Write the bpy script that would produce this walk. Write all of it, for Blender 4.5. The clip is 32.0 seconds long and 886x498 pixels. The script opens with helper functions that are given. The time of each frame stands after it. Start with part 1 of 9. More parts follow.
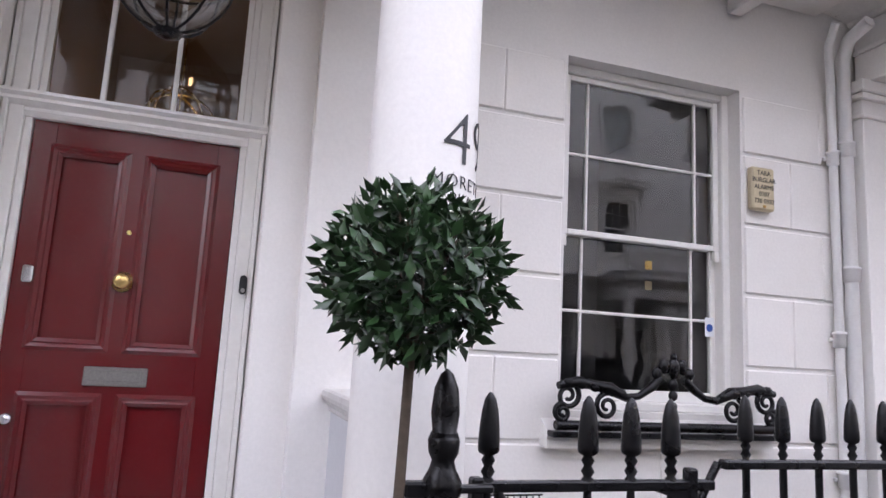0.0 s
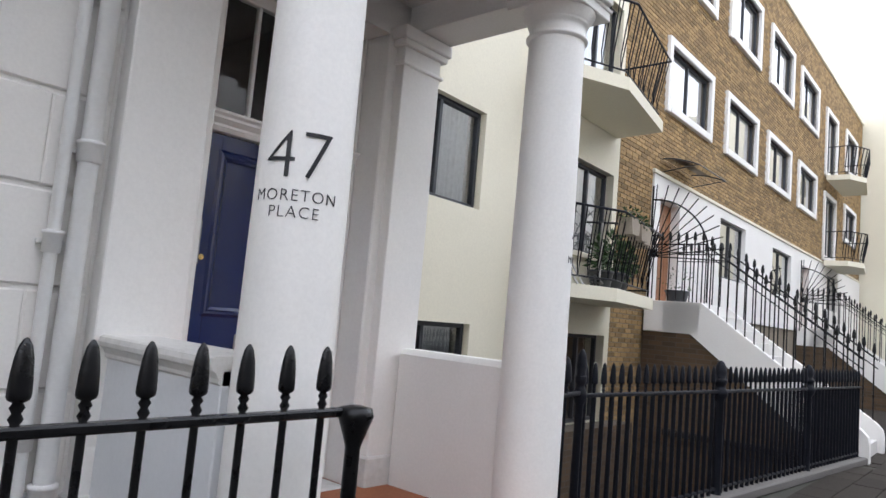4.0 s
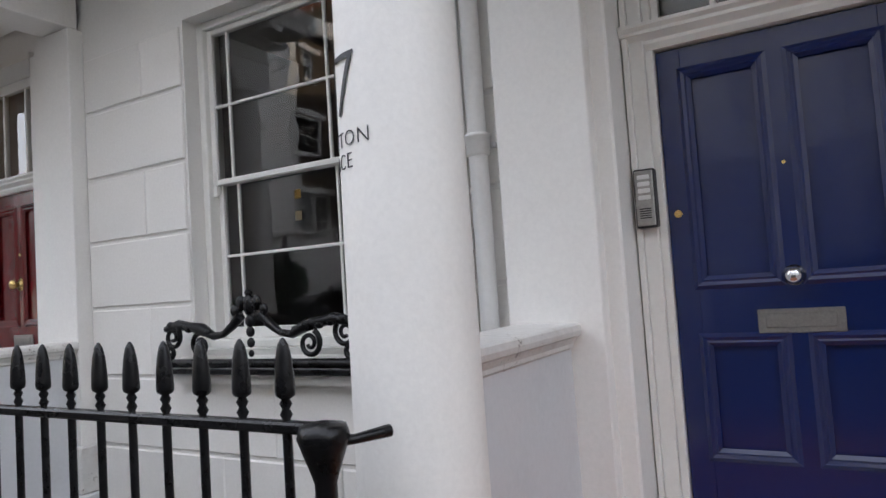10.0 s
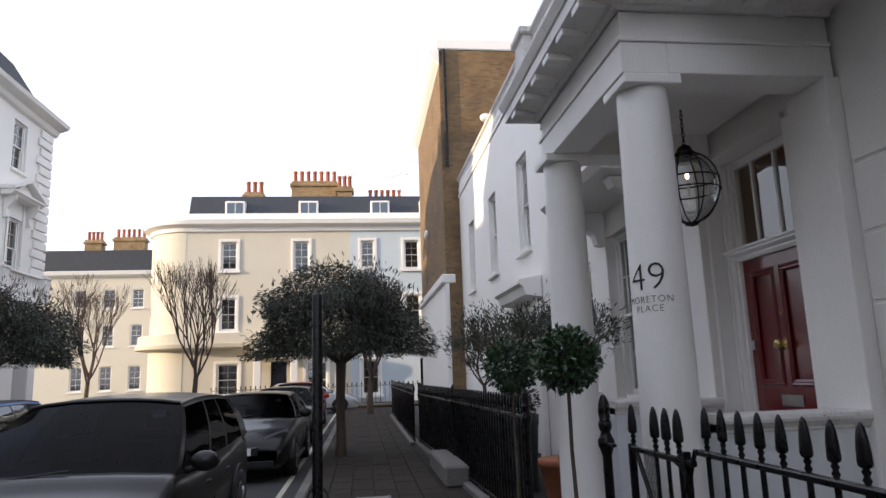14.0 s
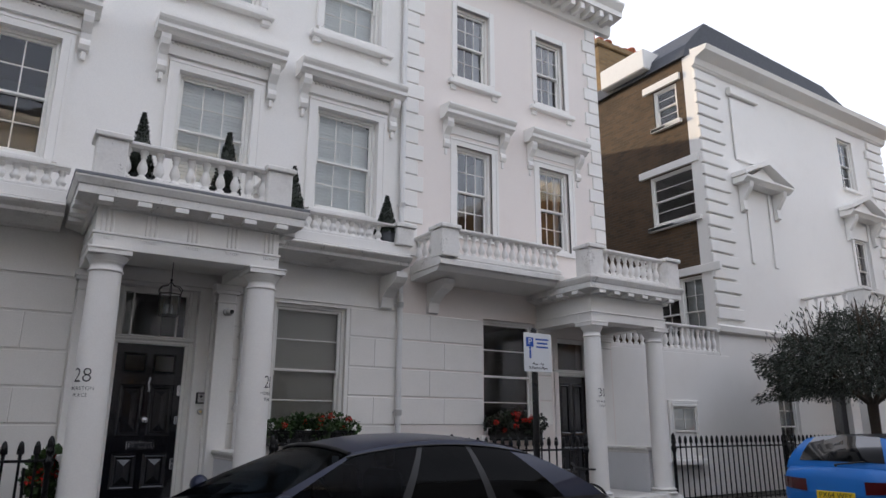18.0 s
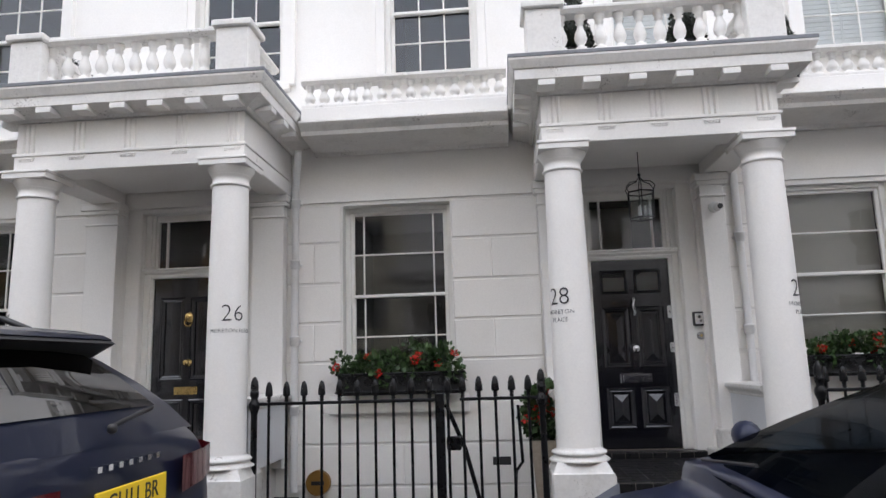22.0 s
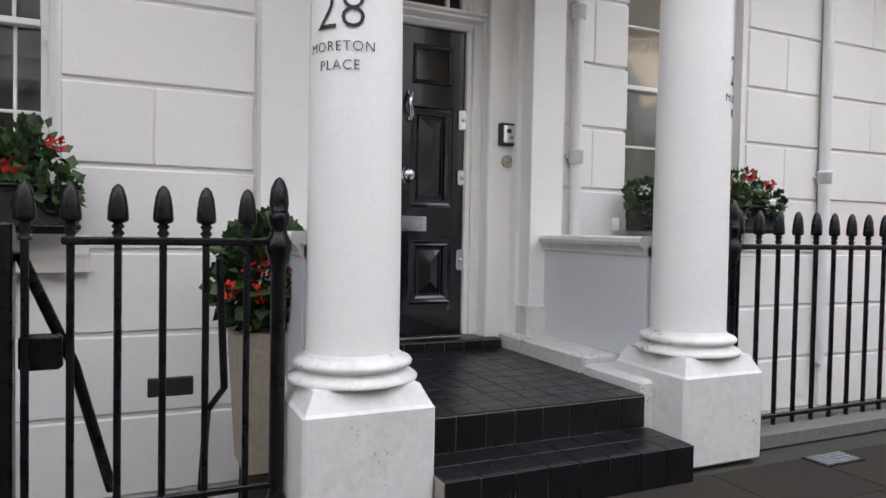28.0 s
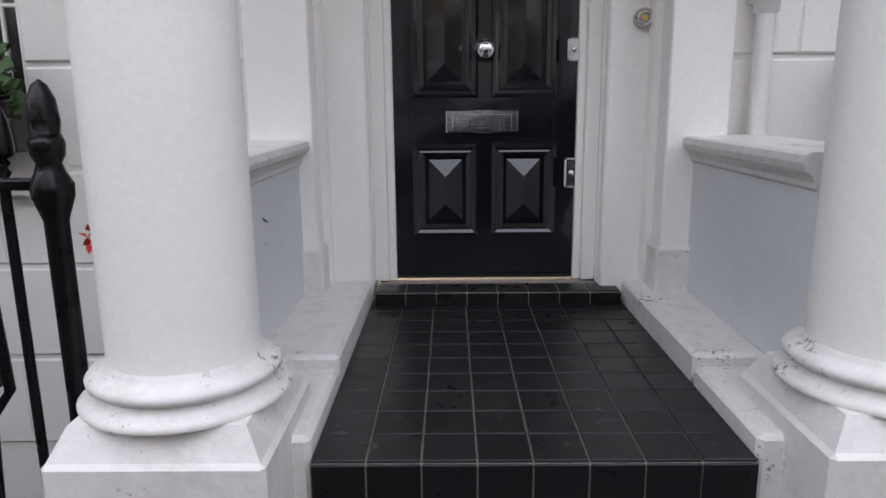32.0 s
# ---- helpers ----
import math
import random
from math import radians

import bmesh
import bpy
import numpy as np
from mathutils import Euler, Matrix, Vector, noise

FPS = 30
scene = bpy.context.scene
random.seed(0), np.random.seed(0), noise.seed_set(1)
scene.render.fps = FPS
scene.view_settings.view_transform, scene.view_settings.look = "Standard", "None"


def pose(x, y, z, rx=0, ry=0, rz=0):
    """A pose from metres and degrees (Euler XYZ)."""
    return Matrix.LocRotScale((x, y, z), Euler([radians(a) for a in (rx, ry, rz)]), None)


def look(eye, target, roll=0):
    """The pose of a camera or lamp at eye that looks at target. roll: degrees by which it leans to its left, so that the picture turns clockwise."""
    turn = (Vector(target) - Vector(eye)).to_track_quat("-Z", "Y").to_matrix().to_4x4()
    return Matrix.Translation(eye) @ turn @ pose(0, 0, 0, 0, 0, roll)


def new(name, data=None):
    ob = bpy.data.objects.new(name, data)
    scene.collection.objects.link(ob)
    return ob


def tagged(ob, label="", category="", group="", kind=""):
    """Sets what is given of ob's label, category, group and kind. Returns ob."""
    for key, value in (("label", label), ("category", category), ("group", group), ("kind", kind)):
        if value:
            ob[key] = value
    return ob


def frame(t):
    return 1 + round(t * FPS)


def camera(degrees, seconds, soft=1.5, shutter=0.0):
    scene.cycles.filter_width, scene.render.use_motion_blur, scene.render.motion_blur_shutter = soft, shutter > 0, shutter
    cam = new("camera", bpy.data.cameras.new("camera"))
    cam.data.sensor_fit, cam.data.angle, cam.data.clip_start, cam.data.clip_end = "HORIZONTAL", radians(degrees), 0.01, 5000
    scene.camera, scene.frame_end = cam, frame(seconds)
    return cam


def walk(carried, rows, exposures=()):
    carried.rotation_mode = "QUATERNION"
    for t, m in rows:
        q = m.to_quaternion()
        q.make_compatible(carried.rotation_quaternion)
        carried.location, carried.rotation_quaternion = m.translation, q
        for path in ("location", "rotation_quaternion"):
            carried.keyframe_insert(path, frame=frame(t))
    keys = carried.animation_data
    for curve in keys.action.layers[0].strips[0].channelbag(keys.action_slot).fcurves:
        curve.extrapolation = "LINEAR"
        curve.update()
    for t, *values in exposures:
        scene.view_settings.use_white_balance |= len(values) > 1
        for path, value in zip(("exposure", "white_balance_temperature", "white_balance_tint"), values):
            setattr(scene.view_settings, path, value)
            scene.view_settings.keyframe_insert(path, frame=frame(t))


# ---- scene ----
cam = camera(66.3, 32.0)
PATH = [
    (0, (-5.154, -3.428, 1.381), (-4.545, -1.549, 1.693), 3.1),
    (0.5, (-5.045, -3.447, 1.401), (-4.145, -1.688, 1.711), 3.7),
    (1, (-4.801, -3.33, 1.395), (-3.65, -1.723, 1.7), 3.9),
    (1.5, (-4.481, -3.321, 1.389), (-3.15, -1.853, 1.656), 4.1),
    (2, (-4.054, -3.355, 1.389), (-2.601, -2.002, 1.628), 4.2),
    (2.5, (-3.649, -3.338, 1.368), (-2.163, -2.021, 1.603), 4.1),
    (3, (-3.225, -3.325, 1.386), (-1.725, -2.023, 1.614), 4.1),
    (3.5, (-2.836, -3.388, 1.446), (-1.331, -2.087, 1.652), 4.8),
    (5.5, (-1.389, -3.189, 1.402), (0.059, -1.82, 1.577), 3.8),
    (6, (-1.032, -3.189, 1.419), (0.158, -1.589, 1.577), 2.6),
    (6.5, (-0.851, -3.193, 1.394), (-0.051, -1.366, 1.545), 1.4),
    (7, (-0.682, -3.175, 1.395), (-0.296, -1.217, 1.529), -0.0),
    (7.5, (-0.491, -3.067, 1.407), (-0.302, -1.079, 1.519), -0.3),
    (8, (-0.372, -3.008, 1.453), (-0.259, -1.010, 1.512), -0.4),
    (8.5, (-0.115, -2.975, 1.43), (-0.171, -0.976, 1.492), -0.8),
    (9, (-0.078, -2.929, 1.388), (-0.394, -0.956, 1.465), -1.9),
    (9.5, (0.07, -2.832, 1.398), (-0.551, -0.932, 1.479), -2.8),
    (10, (0.164, -2.853, 1.406), (-0.839, -1.126, 1.518), -3.8),
    (10.5, (0.314, -2.889, 1.436), (-1.041, -1.425, 1.583), -4.7),
    (11, (0.329, -2.92, 1.458), (-1.221, -1.668, 1.634), -3.1),
    (11.5, (0.272, -2.94, 1.46), (-1.424, -1.895, 1.643), -3.5),
    (12, (0.224, -2.972, 1.469), (-1.534, -2.039, 1.662), -3.5),
    (12.5, (0.099, -3.103, 1.467), (-1.701, -2.263, 1.7), -3.3),
    (13, (-0.004, -3.204, 1.485), (-1.877, -2.558, 1.762), -3.1),
    (13.5, (-0.176, -3.204, 1.51), (-2.1, -2.761, 1.828), -2.2),
    (16, (-1.243, -3.722, 1.484), (-3.027, -4.458, 2.012), -3.4),
    (16.5, (-1.379, -3.898, 1.462), (-3.008, -4.926, 2.0), -2.7),
    (17, (-1.543, -4.076, 1.437), (-3.023, -5.31, 1.971), -2.8),
    (17.5, (-1.724, -4.266, 1.406), (-3.048, -5.672, 1.928), -2.0),
    (18, (-1.778, -4.362, 1.412), (-2.823, -5.992, 1.914), 0.2),
    (18.5, (-1.751, -4.621, 1.425), (-2.525, -6.401, 1.906), -0.1),
    (19, (-1.783, -4.858, 1.41), (-2.205, -6.753, 1.893), 0.0),
    (19.5, (-1.859, -5.151, 1.343), (-1.976, -7.084, 1.839), 0.0),
    (20, (-1.798, -5.463, 1.347), (-1.704, -7.409, 1.798), -0.9),
    (20.5, (-1.776, -5.698, 1.355), (-1.62, -7.656, 1.73), -1.9),
    (21, (-1.793, -5.985, 1.375), (-1.641, -7.949, 1.722), -1.9),
    (21.5, (-1.911, -6.24, 1.363), (-1.749, -8.204, 1.703), -1.8),
    (22, (-1.996, -6.531, 1.357), (-1.831, -8.496, 1.69), -1.7),
    (22.5, (-2.103, -6.851, 1.343), (-1.93, -8.818, 1.661), -1.5),
    (23, (-2.137, -7.181, 1.31), (-1.957, -9.155, 1.575), -1.2),
    (23.5, (-1.992, -7.595, 1.302), (-1.824, -9.573, 1.543), -0.9),
    (24, (-1.844, -7.903, 1.279), (-1.728, -9.886, 1.508), -0.7),
    (24.5, (-1.735, -8.261, 1.281), (-1.664, -10.248, 1.502), -0.5),
    (25, (-1.626, -8.578, 1.281), (-1.71, -10.565, 1.495), -0.1),
    (25.5, (-1.581, -8.863, 1.262), (-1.819, -10.839, 1.466), 0.2),
    (26, (-1.622, -9.095, 1.249), (-2.02, -11.044, 1.45), 0.6),
    (26.5, (-1.622, -9.374, 1.217), (-2.156, -11.291, 1.41), 0.7),
    (28.5, (-2.039, -10.319, 1.081), (-2.894, -12.122, 0.95), 1.4),
    (29, (-2.35, -10.598, 1.077), (-3.129, -12.43, 0.895), 0.9),
    (29.5, (-2.597, -10.736, 1.163), (-3.138, -12.644, 0.909), 0.3),
    (30, (-2.862, -10.928, 1.148), (-3.117, -12.891, 0.859), -0.4),
    (30.5, (-3.063, -11.01, 1.098), (-3.133, -12.972, 0.714), -0.8),
    (31, (-3.246, -11.0, 1.084), (-3.24, -12.956, 0.671), -1.0),
    (31.5, (-3.305, -11.004, 1.095), (-3.3, -12.959, 0.676), -0.8),
    (32, (-3.279, -11.019, 1.223), (-3.255, -12.974, 0.805), -0.6),
]
walk(cam, [(t, look(eye, target, roll)) for t, eye, target, roll in PATH], exposures=[(0, 2.55, 6350, 20), (1, 2.65, 6420, 13), (2, 2.35, 6550, 10), (3, 2.1, 6500, 10), (6, 2.1, 6250, 9), (8, 1.95, 6350, 10), (9, 2.0, 6350, 9), (11, 2.05, 6450, 11), (13, 1.55, 6300, 11), (15.5, 0.42, 6080, 16), (17, 0.46, 6080, 16), (18, 0.88, 6300, 12), (19, 1.3, 6500, 11), (21, 1.83, 6500, 11), (22, 1.9, 6500, 11), (23, 2.14, 6500, 11), (26, 2.16, 6500, 11), (29, 2.1, 6500, 11), (30, 2.0, 6350, 12), (32, 2.0, 6350, 13)])

# ---- light ----
world = bpy.data.worlds.new("sky")
scene.world = world
world.use_nodes = True
wn = world.node_tree
sky = wn.nodes.new("ShaderNodeTexSky")
sky.sky_type = 'NISHITA'
sky.sun_disc = False
SUN_EL, SUN_AZ = 11.0, 166.0  # degrees; azimuth clockwise from +y
sky.sun_elevation = radians(SUN_EL)
sky.sun_rotation = radians(SUN_AZ)
sky.air_density, sky.dust_density, sky.ozone_density = 1.2, 1.0, 1.5
veil = wn.nodes.new("ShaderNodeMix")  # thin high cloud whitens the blue
veil.data_type = 'RGBA'
veil.inputs[0].default_value = 0.75
veil.inputs[7].default_value = (5.25, 5.3, 5.8, 1)
cloud = wn.nodes.new("ShaderNodeTexNoise")  # wisps
cloud.inputs["Scale"].default_value, cloud.inputs["Detail"].default_value = 1.6, 6.0
cmap, ctc, crange = wn.nodes.new("ShaderNodeMapping"), wn.nodes.new("ShaderNodeTexCoord"), wn.nodes.new("ShaderNodeMapRange")
cmap.inputs["Scale"].default_value = (1.0, 2.2, 3.0)
crange.inputs[1].default_value, crange.inputs[2].default_value = 0.35, 0.7
crange.inputs[3].default_value, crange.inputs[4].default_value = 0.62, 0.86
wn.links.new(ctc.outputs["Generated"], cmap.inputs[0])
wn.links.new(cmap.outputs[0], cloud.inputs["Vector"])
wn.links.new(cloud.outputs["Fac"], crange.inputs[0])
wn.links.new(crange.outputs[0], veil.inputs[0])
wn.links.new(sky.outputs[0], veil.inputs[6])
wn.links.new(veil.outputs[2], wn.nodes["Background"].inputs[0])
wn.nodes["Background"].inputs[1].default_value = 0.15
sun = new("sun", bpy.data.lights.new("sun", 'SUN'))
sun.data.energy, sun.data.angle, sun.data.color = 3.0, radians(0.6), (1.0, 0.78, 0.5)
sdir = Vector((math.sin(radians(SUN_AZ)) * math.cos(radians(SUN_EL)), math.cos(radians(SUN_AZ)) * math.cos(radians(SUN_EL)), math.sin(radians(SUN_EL))))
sun.matrix_world = look((0, 0, 30), Vector((0, 0, 30)) - sdir)

# ---- materials ----
def mat(name, colour, rough=0.6, metal=0.0, grain=0.0, grain_size=40.0, stain=0.0, stain_size=1.2, stain_col=None, bump=0.0, bump_size=60.0, vary=0.0, island=0.0, coat=0.0, spec=0.5, rough_var=0.0, chips=0.0):
    """A painted or natural surface with fine grain, broad stains, relief, and a shade that differs from piece to piece."""
    m = bpy.data.materials.new(name)
    m.use_nodes = True
    nt = m.node_tree
    N, L = nt.nodes, nt.links
    b = N["Principled BSDF"]
    b.inputs["Roughness"].default_value = rough
    b.inputs["Metallic"].default_value = metal
    b.inputs["Specular IOR Level"].default_value = spec
    if coat:
        b.inputs["Coat Weight"].default_value = coat
        b.inputs["Coat Roughness"].default_value = 0.04
    geo = N.new("ShaderNodeNewGeometry")
    pos = geo.outputs["Position"]
    rgb = N.new("ShaderNodeRGB")
    rgb.outputs[0].default_value = (*colour, 1)
    out = rgb.outputs[0]

    def noise_tex(size, detail, rgh=0.6):
        n = N.new("ShaderNodeTexNoise")
        n.inputs["Scale"].default_value = size
        n.inputs["Detail"].default_value = detail
        n.inputs["Roughness"].default_value = rgh
        L.new(pos, n.inputs["Vector"])
        return n.outputs["Fac"]

    def mixed(fac, a, colour_b, low=0.0, high=1.0, amount=1.0):
        r = N.new("ShaderNodeMapRange")
        r.inputs[1].default_value, r.inputs[2].default_value = low, high
        r.inputs[3].default_value, r.inputs[4].default_value = 0.0, amount
        L.new(fac, r.inputs[0])
        x = N.new("ShaderNodeMix")
        x.data_type = 'RGBA'
        L.new(r.outputs[0], x.inputs[0])
        L.new(a, x.inputs[6])
        if isinstance(colour_b, tuple):
            x.inputs[7].default_value = (*colour_b, 1)
        else:
            L.new(colour_b, x.inputs[7])
        return x.outputs[2]

    if grain:
        out = mixed(noise_tex(grain_size, 4.0), out, tuple(c * (1 - grain) for c in colour), 0.35, 0.7)
    if stain:
        out = mixed(noise_tex(stain_size, 6.0, 0.7), out, stain_col or tuple(c * 0.6 for c in colour), 0.5, 0.8, stain)
    if chips:  # small dark chips and scuffs, in clusters
        cl_ = noise_tex(3.0, 2.0)
        fl = noise_tex(46.0, 3.0, 0.75)
        mu_ = N.new("ShaderNodeMath")
        mu_.operation = 'MULTIPLY'
        L.new(cl_, mu_.inputs[0])
        L.new(fl, mu_.inputs[1])
        out = mixed(mu_.outputs[0], out, (0.13, 0.10, 0.075), 0.355, 0.42, chips)
    if vary or island:
        src = N.new("ShaderNodeObjectInfo").outputs["Random"] if vary else geo.outputs["Random Per Island"]
        h = N.new("ShaderNodeHueSaturation")
        r = N.new("ShaderNodeMapRange")
        a = vary or island
        r.inputs[3].default_value, r.inputs[4].default_value = 1 - a, 1 + a
        L.new(src, r.inputs[0])
        L.new(r.outputs[0], h.inputs["Value"])
        L.new(out, h.inputs["Color"])
        out = h.outputs[0]
    L.new(out, b.inputs["Base Color"])
    if rough_var:
        r = N.new("ShaderNodeMapRange")
        r.inputs[1].default_value, r.inputs[2].default_value = 0.3, 0.7
        r.inputs[3].default_value, r.inputs[4].default_value = max(0.02, rough - rough_var), rough + rough_var
        L.new(noise_tex(9.0, 5.0), r.inputs[0])
        L.new(r.outputs[0], b.inputs["Roughness"])
    if bump:
        bn = N.new("ShaderNodeBump")
        bn.inputs["Strength"].default_value = 0.6
        bn.inputs["Distance"].default_value = bump
        L.new(noise_tex(bump_size, 5.0), bn.inputs["Height"])
        L.new(bn.outputs[0], b.inputs["Normal"])
    return m


def brick_mat(name, c1, c2, mortar, along):
    """Stock brickwork for surfaces far off; along is the horizontal axis of the wall."""
    m = bpy.data.materials.new(name)
    m.use_nodes = True
    nt = m.node_tree
    N, L = nt.nodes, nt.links
    b = N["Principled BSDF"]
    b.inputs["Roughness"].default_value = 0.9
    geo = N.new("ShaderNodeNewGeometry")
    sx, cx = N.new("ShaderNodeSeparateXYZ"), N.new("ShaderNodeCombineXYZ")
    L.new(geo.outputs["Position"], sx.inputs[0])
    L.new(sx.outputs[along], cx.inputs[0])
    L.new(sx.outputs[2], cx.inputs[1])
    br = N.new("ShaderNodeTexBrick")
    br.inputs["Scale"].default_value = 1.0
    br.inputs["Brick Width"].default_value, br.inputs["Row Height"].default_value = 0.225, 0.075
    br.inputs["Mortar Size"].default_value = 0.006
    br.inputs["Color1"].default_value, br.inputs["Color2"].default_value, br.inputs["Mortar"].default_value = (*c1, 1), (*c2, 1), (*mortar, 1)
    L.new(cx.outputs[0], br.inputs["Vector"])
    n = N.new("ShaderNodeTexNoise")
    n.inputs["Scale"].default_value, n.inputs["Detail"].default_value = 0.9, 7.0
    L.new(geo.outputs["Position"], n.inputs["Vector"])
    x = N.new("ShaderNodeMix")
    x.data_type, x.blend_type = 'RGBA', 'MULTIPLY'
    r = N.new("ShaderNodeMapRange")
    r.inputs[1].default_value, r.inputs[2].default_value, r.inputs[4].default_value = 0.45, 0.75, 0.6
    L.new(n.outputs["Fac"], r.inputs[0])
    L.new(r.outputs[0], x.inputs[0])
    L.new(br.outputs["Color"], x.inputs[6])
    x.inputs[7].default_value = (0.45, 0.4, 0.36, 1)
    L.new(x.outputs[2], b.inputs["Base Color"])
    bn = N.new("ShaderNodeBump")
    bn.inputs["Distance"].default_value = 0.006
    L.new(br.outputs["Fac"], bn.inputs["Height"])
    bn.invert = True
    L.new(bn.outputs[0], b.inputs["Normal"])
    return m


def glass_mat(name, tint=(0.92, 0.95, 0.95), f=1.0):
    """Window glass: clear, with the gloss growing at grazing angles."""
    m = bpy.data.materials.new(name)
    m.use_nodes = True
    N, L = m.node_tree.nodes, m.node_tree.links
    N.remove(N["Principled BSDF"])
    t, g, x, fr = N.new("ShaderNodeBsdfTransparent"), N.new("ShaderNodeBsdfGlossy"), N.new("ShaderNodeMixShader"), N.new("ShaderNodeFresnel")
    t.inputs[0].default_value = (*tint, 1)
    g.inputs["Roughness"].default_value = 0.0
    fr.inputs[0].default_value = 1.5
    no, bn = N.new("ShaderNodeTexNoise"), N.new("ShaderNodeBump")
    geo = N.new("ShaderNodeNewGeometry")
    no.inputs["Scale"].default_value = 2.2
    bn.inputs["Distance"].default_value = 0.004
    bn.inputs["Strength"].default_value = 0.5
    L.new(geo.outputs["Position"], no.inputs["Vector"])
    L.new(no.outputs["Fac"], bn.inputs["Height"])
    L.new(bn.outputs[0], g.inputs["Normal"])
    mm = N.new("ShaderNodeMath")
    mm.operation = 'MULTIPLY'
    mm.use_clamp = True
    mm.inputs[1].default_value = 2.0 * f
    L.new(fr.outputs[0], mm.inputs[0])
    L.new(mm.outputs[0], x.inputs[0])
    L.new(t.outputs[0], x.inputs[1])
    L.new(g.outputs[0], x.inputs[2])
    L.new(x.outputs[0], N["Material Output"].inputs[0])
    return m


WHITE = mat("white_stucco", (0.855, 0.835, 0.80), 0.55, grain=0.05, grain_size=55, stain=0.16, stain_size=1.1, stain_col=(0.60, 0.57, 0.52), bump=0.0015, bump_size=45)
WARM = mat("cream_stucco", (0.78, 0.75, 0.69), 0.6, grain=0.05, grain_size=50, stain=0.2, stain_size=0.9, stain_col=(0.58, 0.52, 0.44), bump=0.002, bump_size=40)
PINK = mat("pink_stucco", (0.82, 0.755, 0.71), 0.6, grain=0.04, stain=0.2, stain_col=(0.62, 0.52, 0.47), bump=0.0015)
CREAM = mat("cream_render", (0.80, 0.75, 0.60), 0.7, grain=0.06, stain=0.25, stain_col=(0.6, 0.54, 0.42), bump=0.003, bump_size=30)
FARCREAM = mat("far_cream_stucco", (0.66, 0.615, 0.51), 0.7, grain=0.05, stain=0.2, stain_size=0.5)
FARBLUE = mat("far_blue_stucco", (0.56, 0.63, 0.68), 0.7, grain=0.05, stain=0.15, stain_size=0.5)
PAINT = mat("white_gloss_paint", (0.845, 0.83, 0.79), 0.32, grain=0.04, stain=0.2, stain_size=4, stain_col=(0.62, 0.58, 0.52), bump=0.0008, bump_size=70)
WEATH = mat("weathered_white_stucco", (0.83, 0.81, 0.775), 0.6, grain=0.08, grain_size=30, stain=0.45, stain_size=2.6, stain_col=(0.40, 0.37, 0.33), bump=0.003, bump_size=35, chips=0.6)
PORCH = mat("old_white_paint", (0.71, 0.695, 0.665), 0.5, grain=0.10, grain_size=24, stain=0.45, stain_size=9, stain_col=(0.42, 0.37, 0.30), chips=0.9, bump=0.004, bump_size=22)
GREYP = mat("cold_grey_white", (0.66, 0.67, 0.685), 0.55, grain=0.04, stain=0.3, stain_size=2.5, stain_col=(0.5, 0.51, 0.53), bump=0.002, bump_size=30)
NAVY = mat("navy_gloss_paint", (0.004, 0.014, 0.088), 0.2, stain=0.3, stain_size=6, stain_col=(0.006, 0.017, 0.095), coat=0.25, bump=0.0006, bump_size=40, rough_var=0.05)
RED = mat("dark_red_gloss_paint", (0.12, 0.007, 0.009), 0.22, stain=0.3, stain_size=6, stain_col=(0.15, 0.011, 0.013), coat=0.2, bump=0.0006, bump_size=40, rough_var=0.05)
BLACKD = mat("black_gloss_paint", (0.006, 0.006, 0.009), 0.15, coat=0.5, bump=0.0006, bump_size=40, rough_var=0.05)
IRON = mat("black_iron_paint", (0.005, 0.005, 0.006), 0.3, spec=0.3, grain=0.3, grain_size=30, bump=0.003, bump_size=55, rough_var=0.12)
IRONB = mat("blue_black_iron_paint", (0.006, 0.007, 0.012), 0.5, spec=0.2, grain=0.3, grain_size=30, bump=0.003, bump_size=55, rough_var=0.12)
CHROME = mat("chrome", (0.75, 0.75, 0.77), 0.12, 1.0, rough_var=0.06, bump=0.0004)
STEEL = mat("brushed_steel", (0.45, 0.44, 0.42), 0.35, 1.0, grain=0.2, grain_size=90)
BRASS = mat("brass", (0.70, 0.50, 0.20), 0.25, 1.0, rough_var=0.1)
LEAD = mat("lead_flashing", (0.22, 0.23, 0.25), 0.6, grain=0.2, stain=0.4)
GLASS = glass_mat("window_glass")
GLASSF = glass_mat("bright_window_glass", (0.75, 0.78, 0.8), 1.8)
# the blue of the reflected sky is put into this tint
GLASSU = glass_mat("sky_tinted_window_glass", (0.6, 0.68, 0.8), 0.85)
CARGLASS = glass_mat("car_glass", (0.13, 0.16, 0.19), 0.10)
PRIVACY = glass_mat("dark_car_glass", (0.03, 0.032, 0.035), 0.12)
# room walls coloured near black, in place of the shade indoors
ROOM = mat("shade_dark_room", (0.09, 0.085, 0.08), 0.9, grain=0.1, stain=0.4, stain_size=0.8)
ROOMW = mat("warm_room_plaster", (0.34, 0.23, 0.14), 0.9, grain=0.1, stain=0.3)
CURTAIN = mat("net_curtain", (0.62, 0.63, 0.62), 0.9, grain=0.2, grain_size=20)
BLIND = mat("white_shutter", (0.84, 0.84, 0.82), 0.5, grain=0.05)
BEIGE = mat("beige_roller_blind", (0.45, 0.42, 0.37), 0.8, grain=0.08)
LETTER = mat("black_lettering", (0.012, 0.012, 0.016), 0.45)
BLOCKM = mat("stucco_block", (0.855, 0.83, 0.79), 0.55, grain=0.05, grain_size=55, stain=0.2, stain_size=1.3, stain_col=(0.62, 0.585, 0.52), bump=0.0018, bump_size=45, vary=0.02)
TILE = mat("black_quarry_tile", (0.010, 0.010, 0.011), 0.34, spec=0.3, grain=0.25, grain_size=35, bump=0.0012, bump_size=35, vary=0.22, rough_var=0.1)
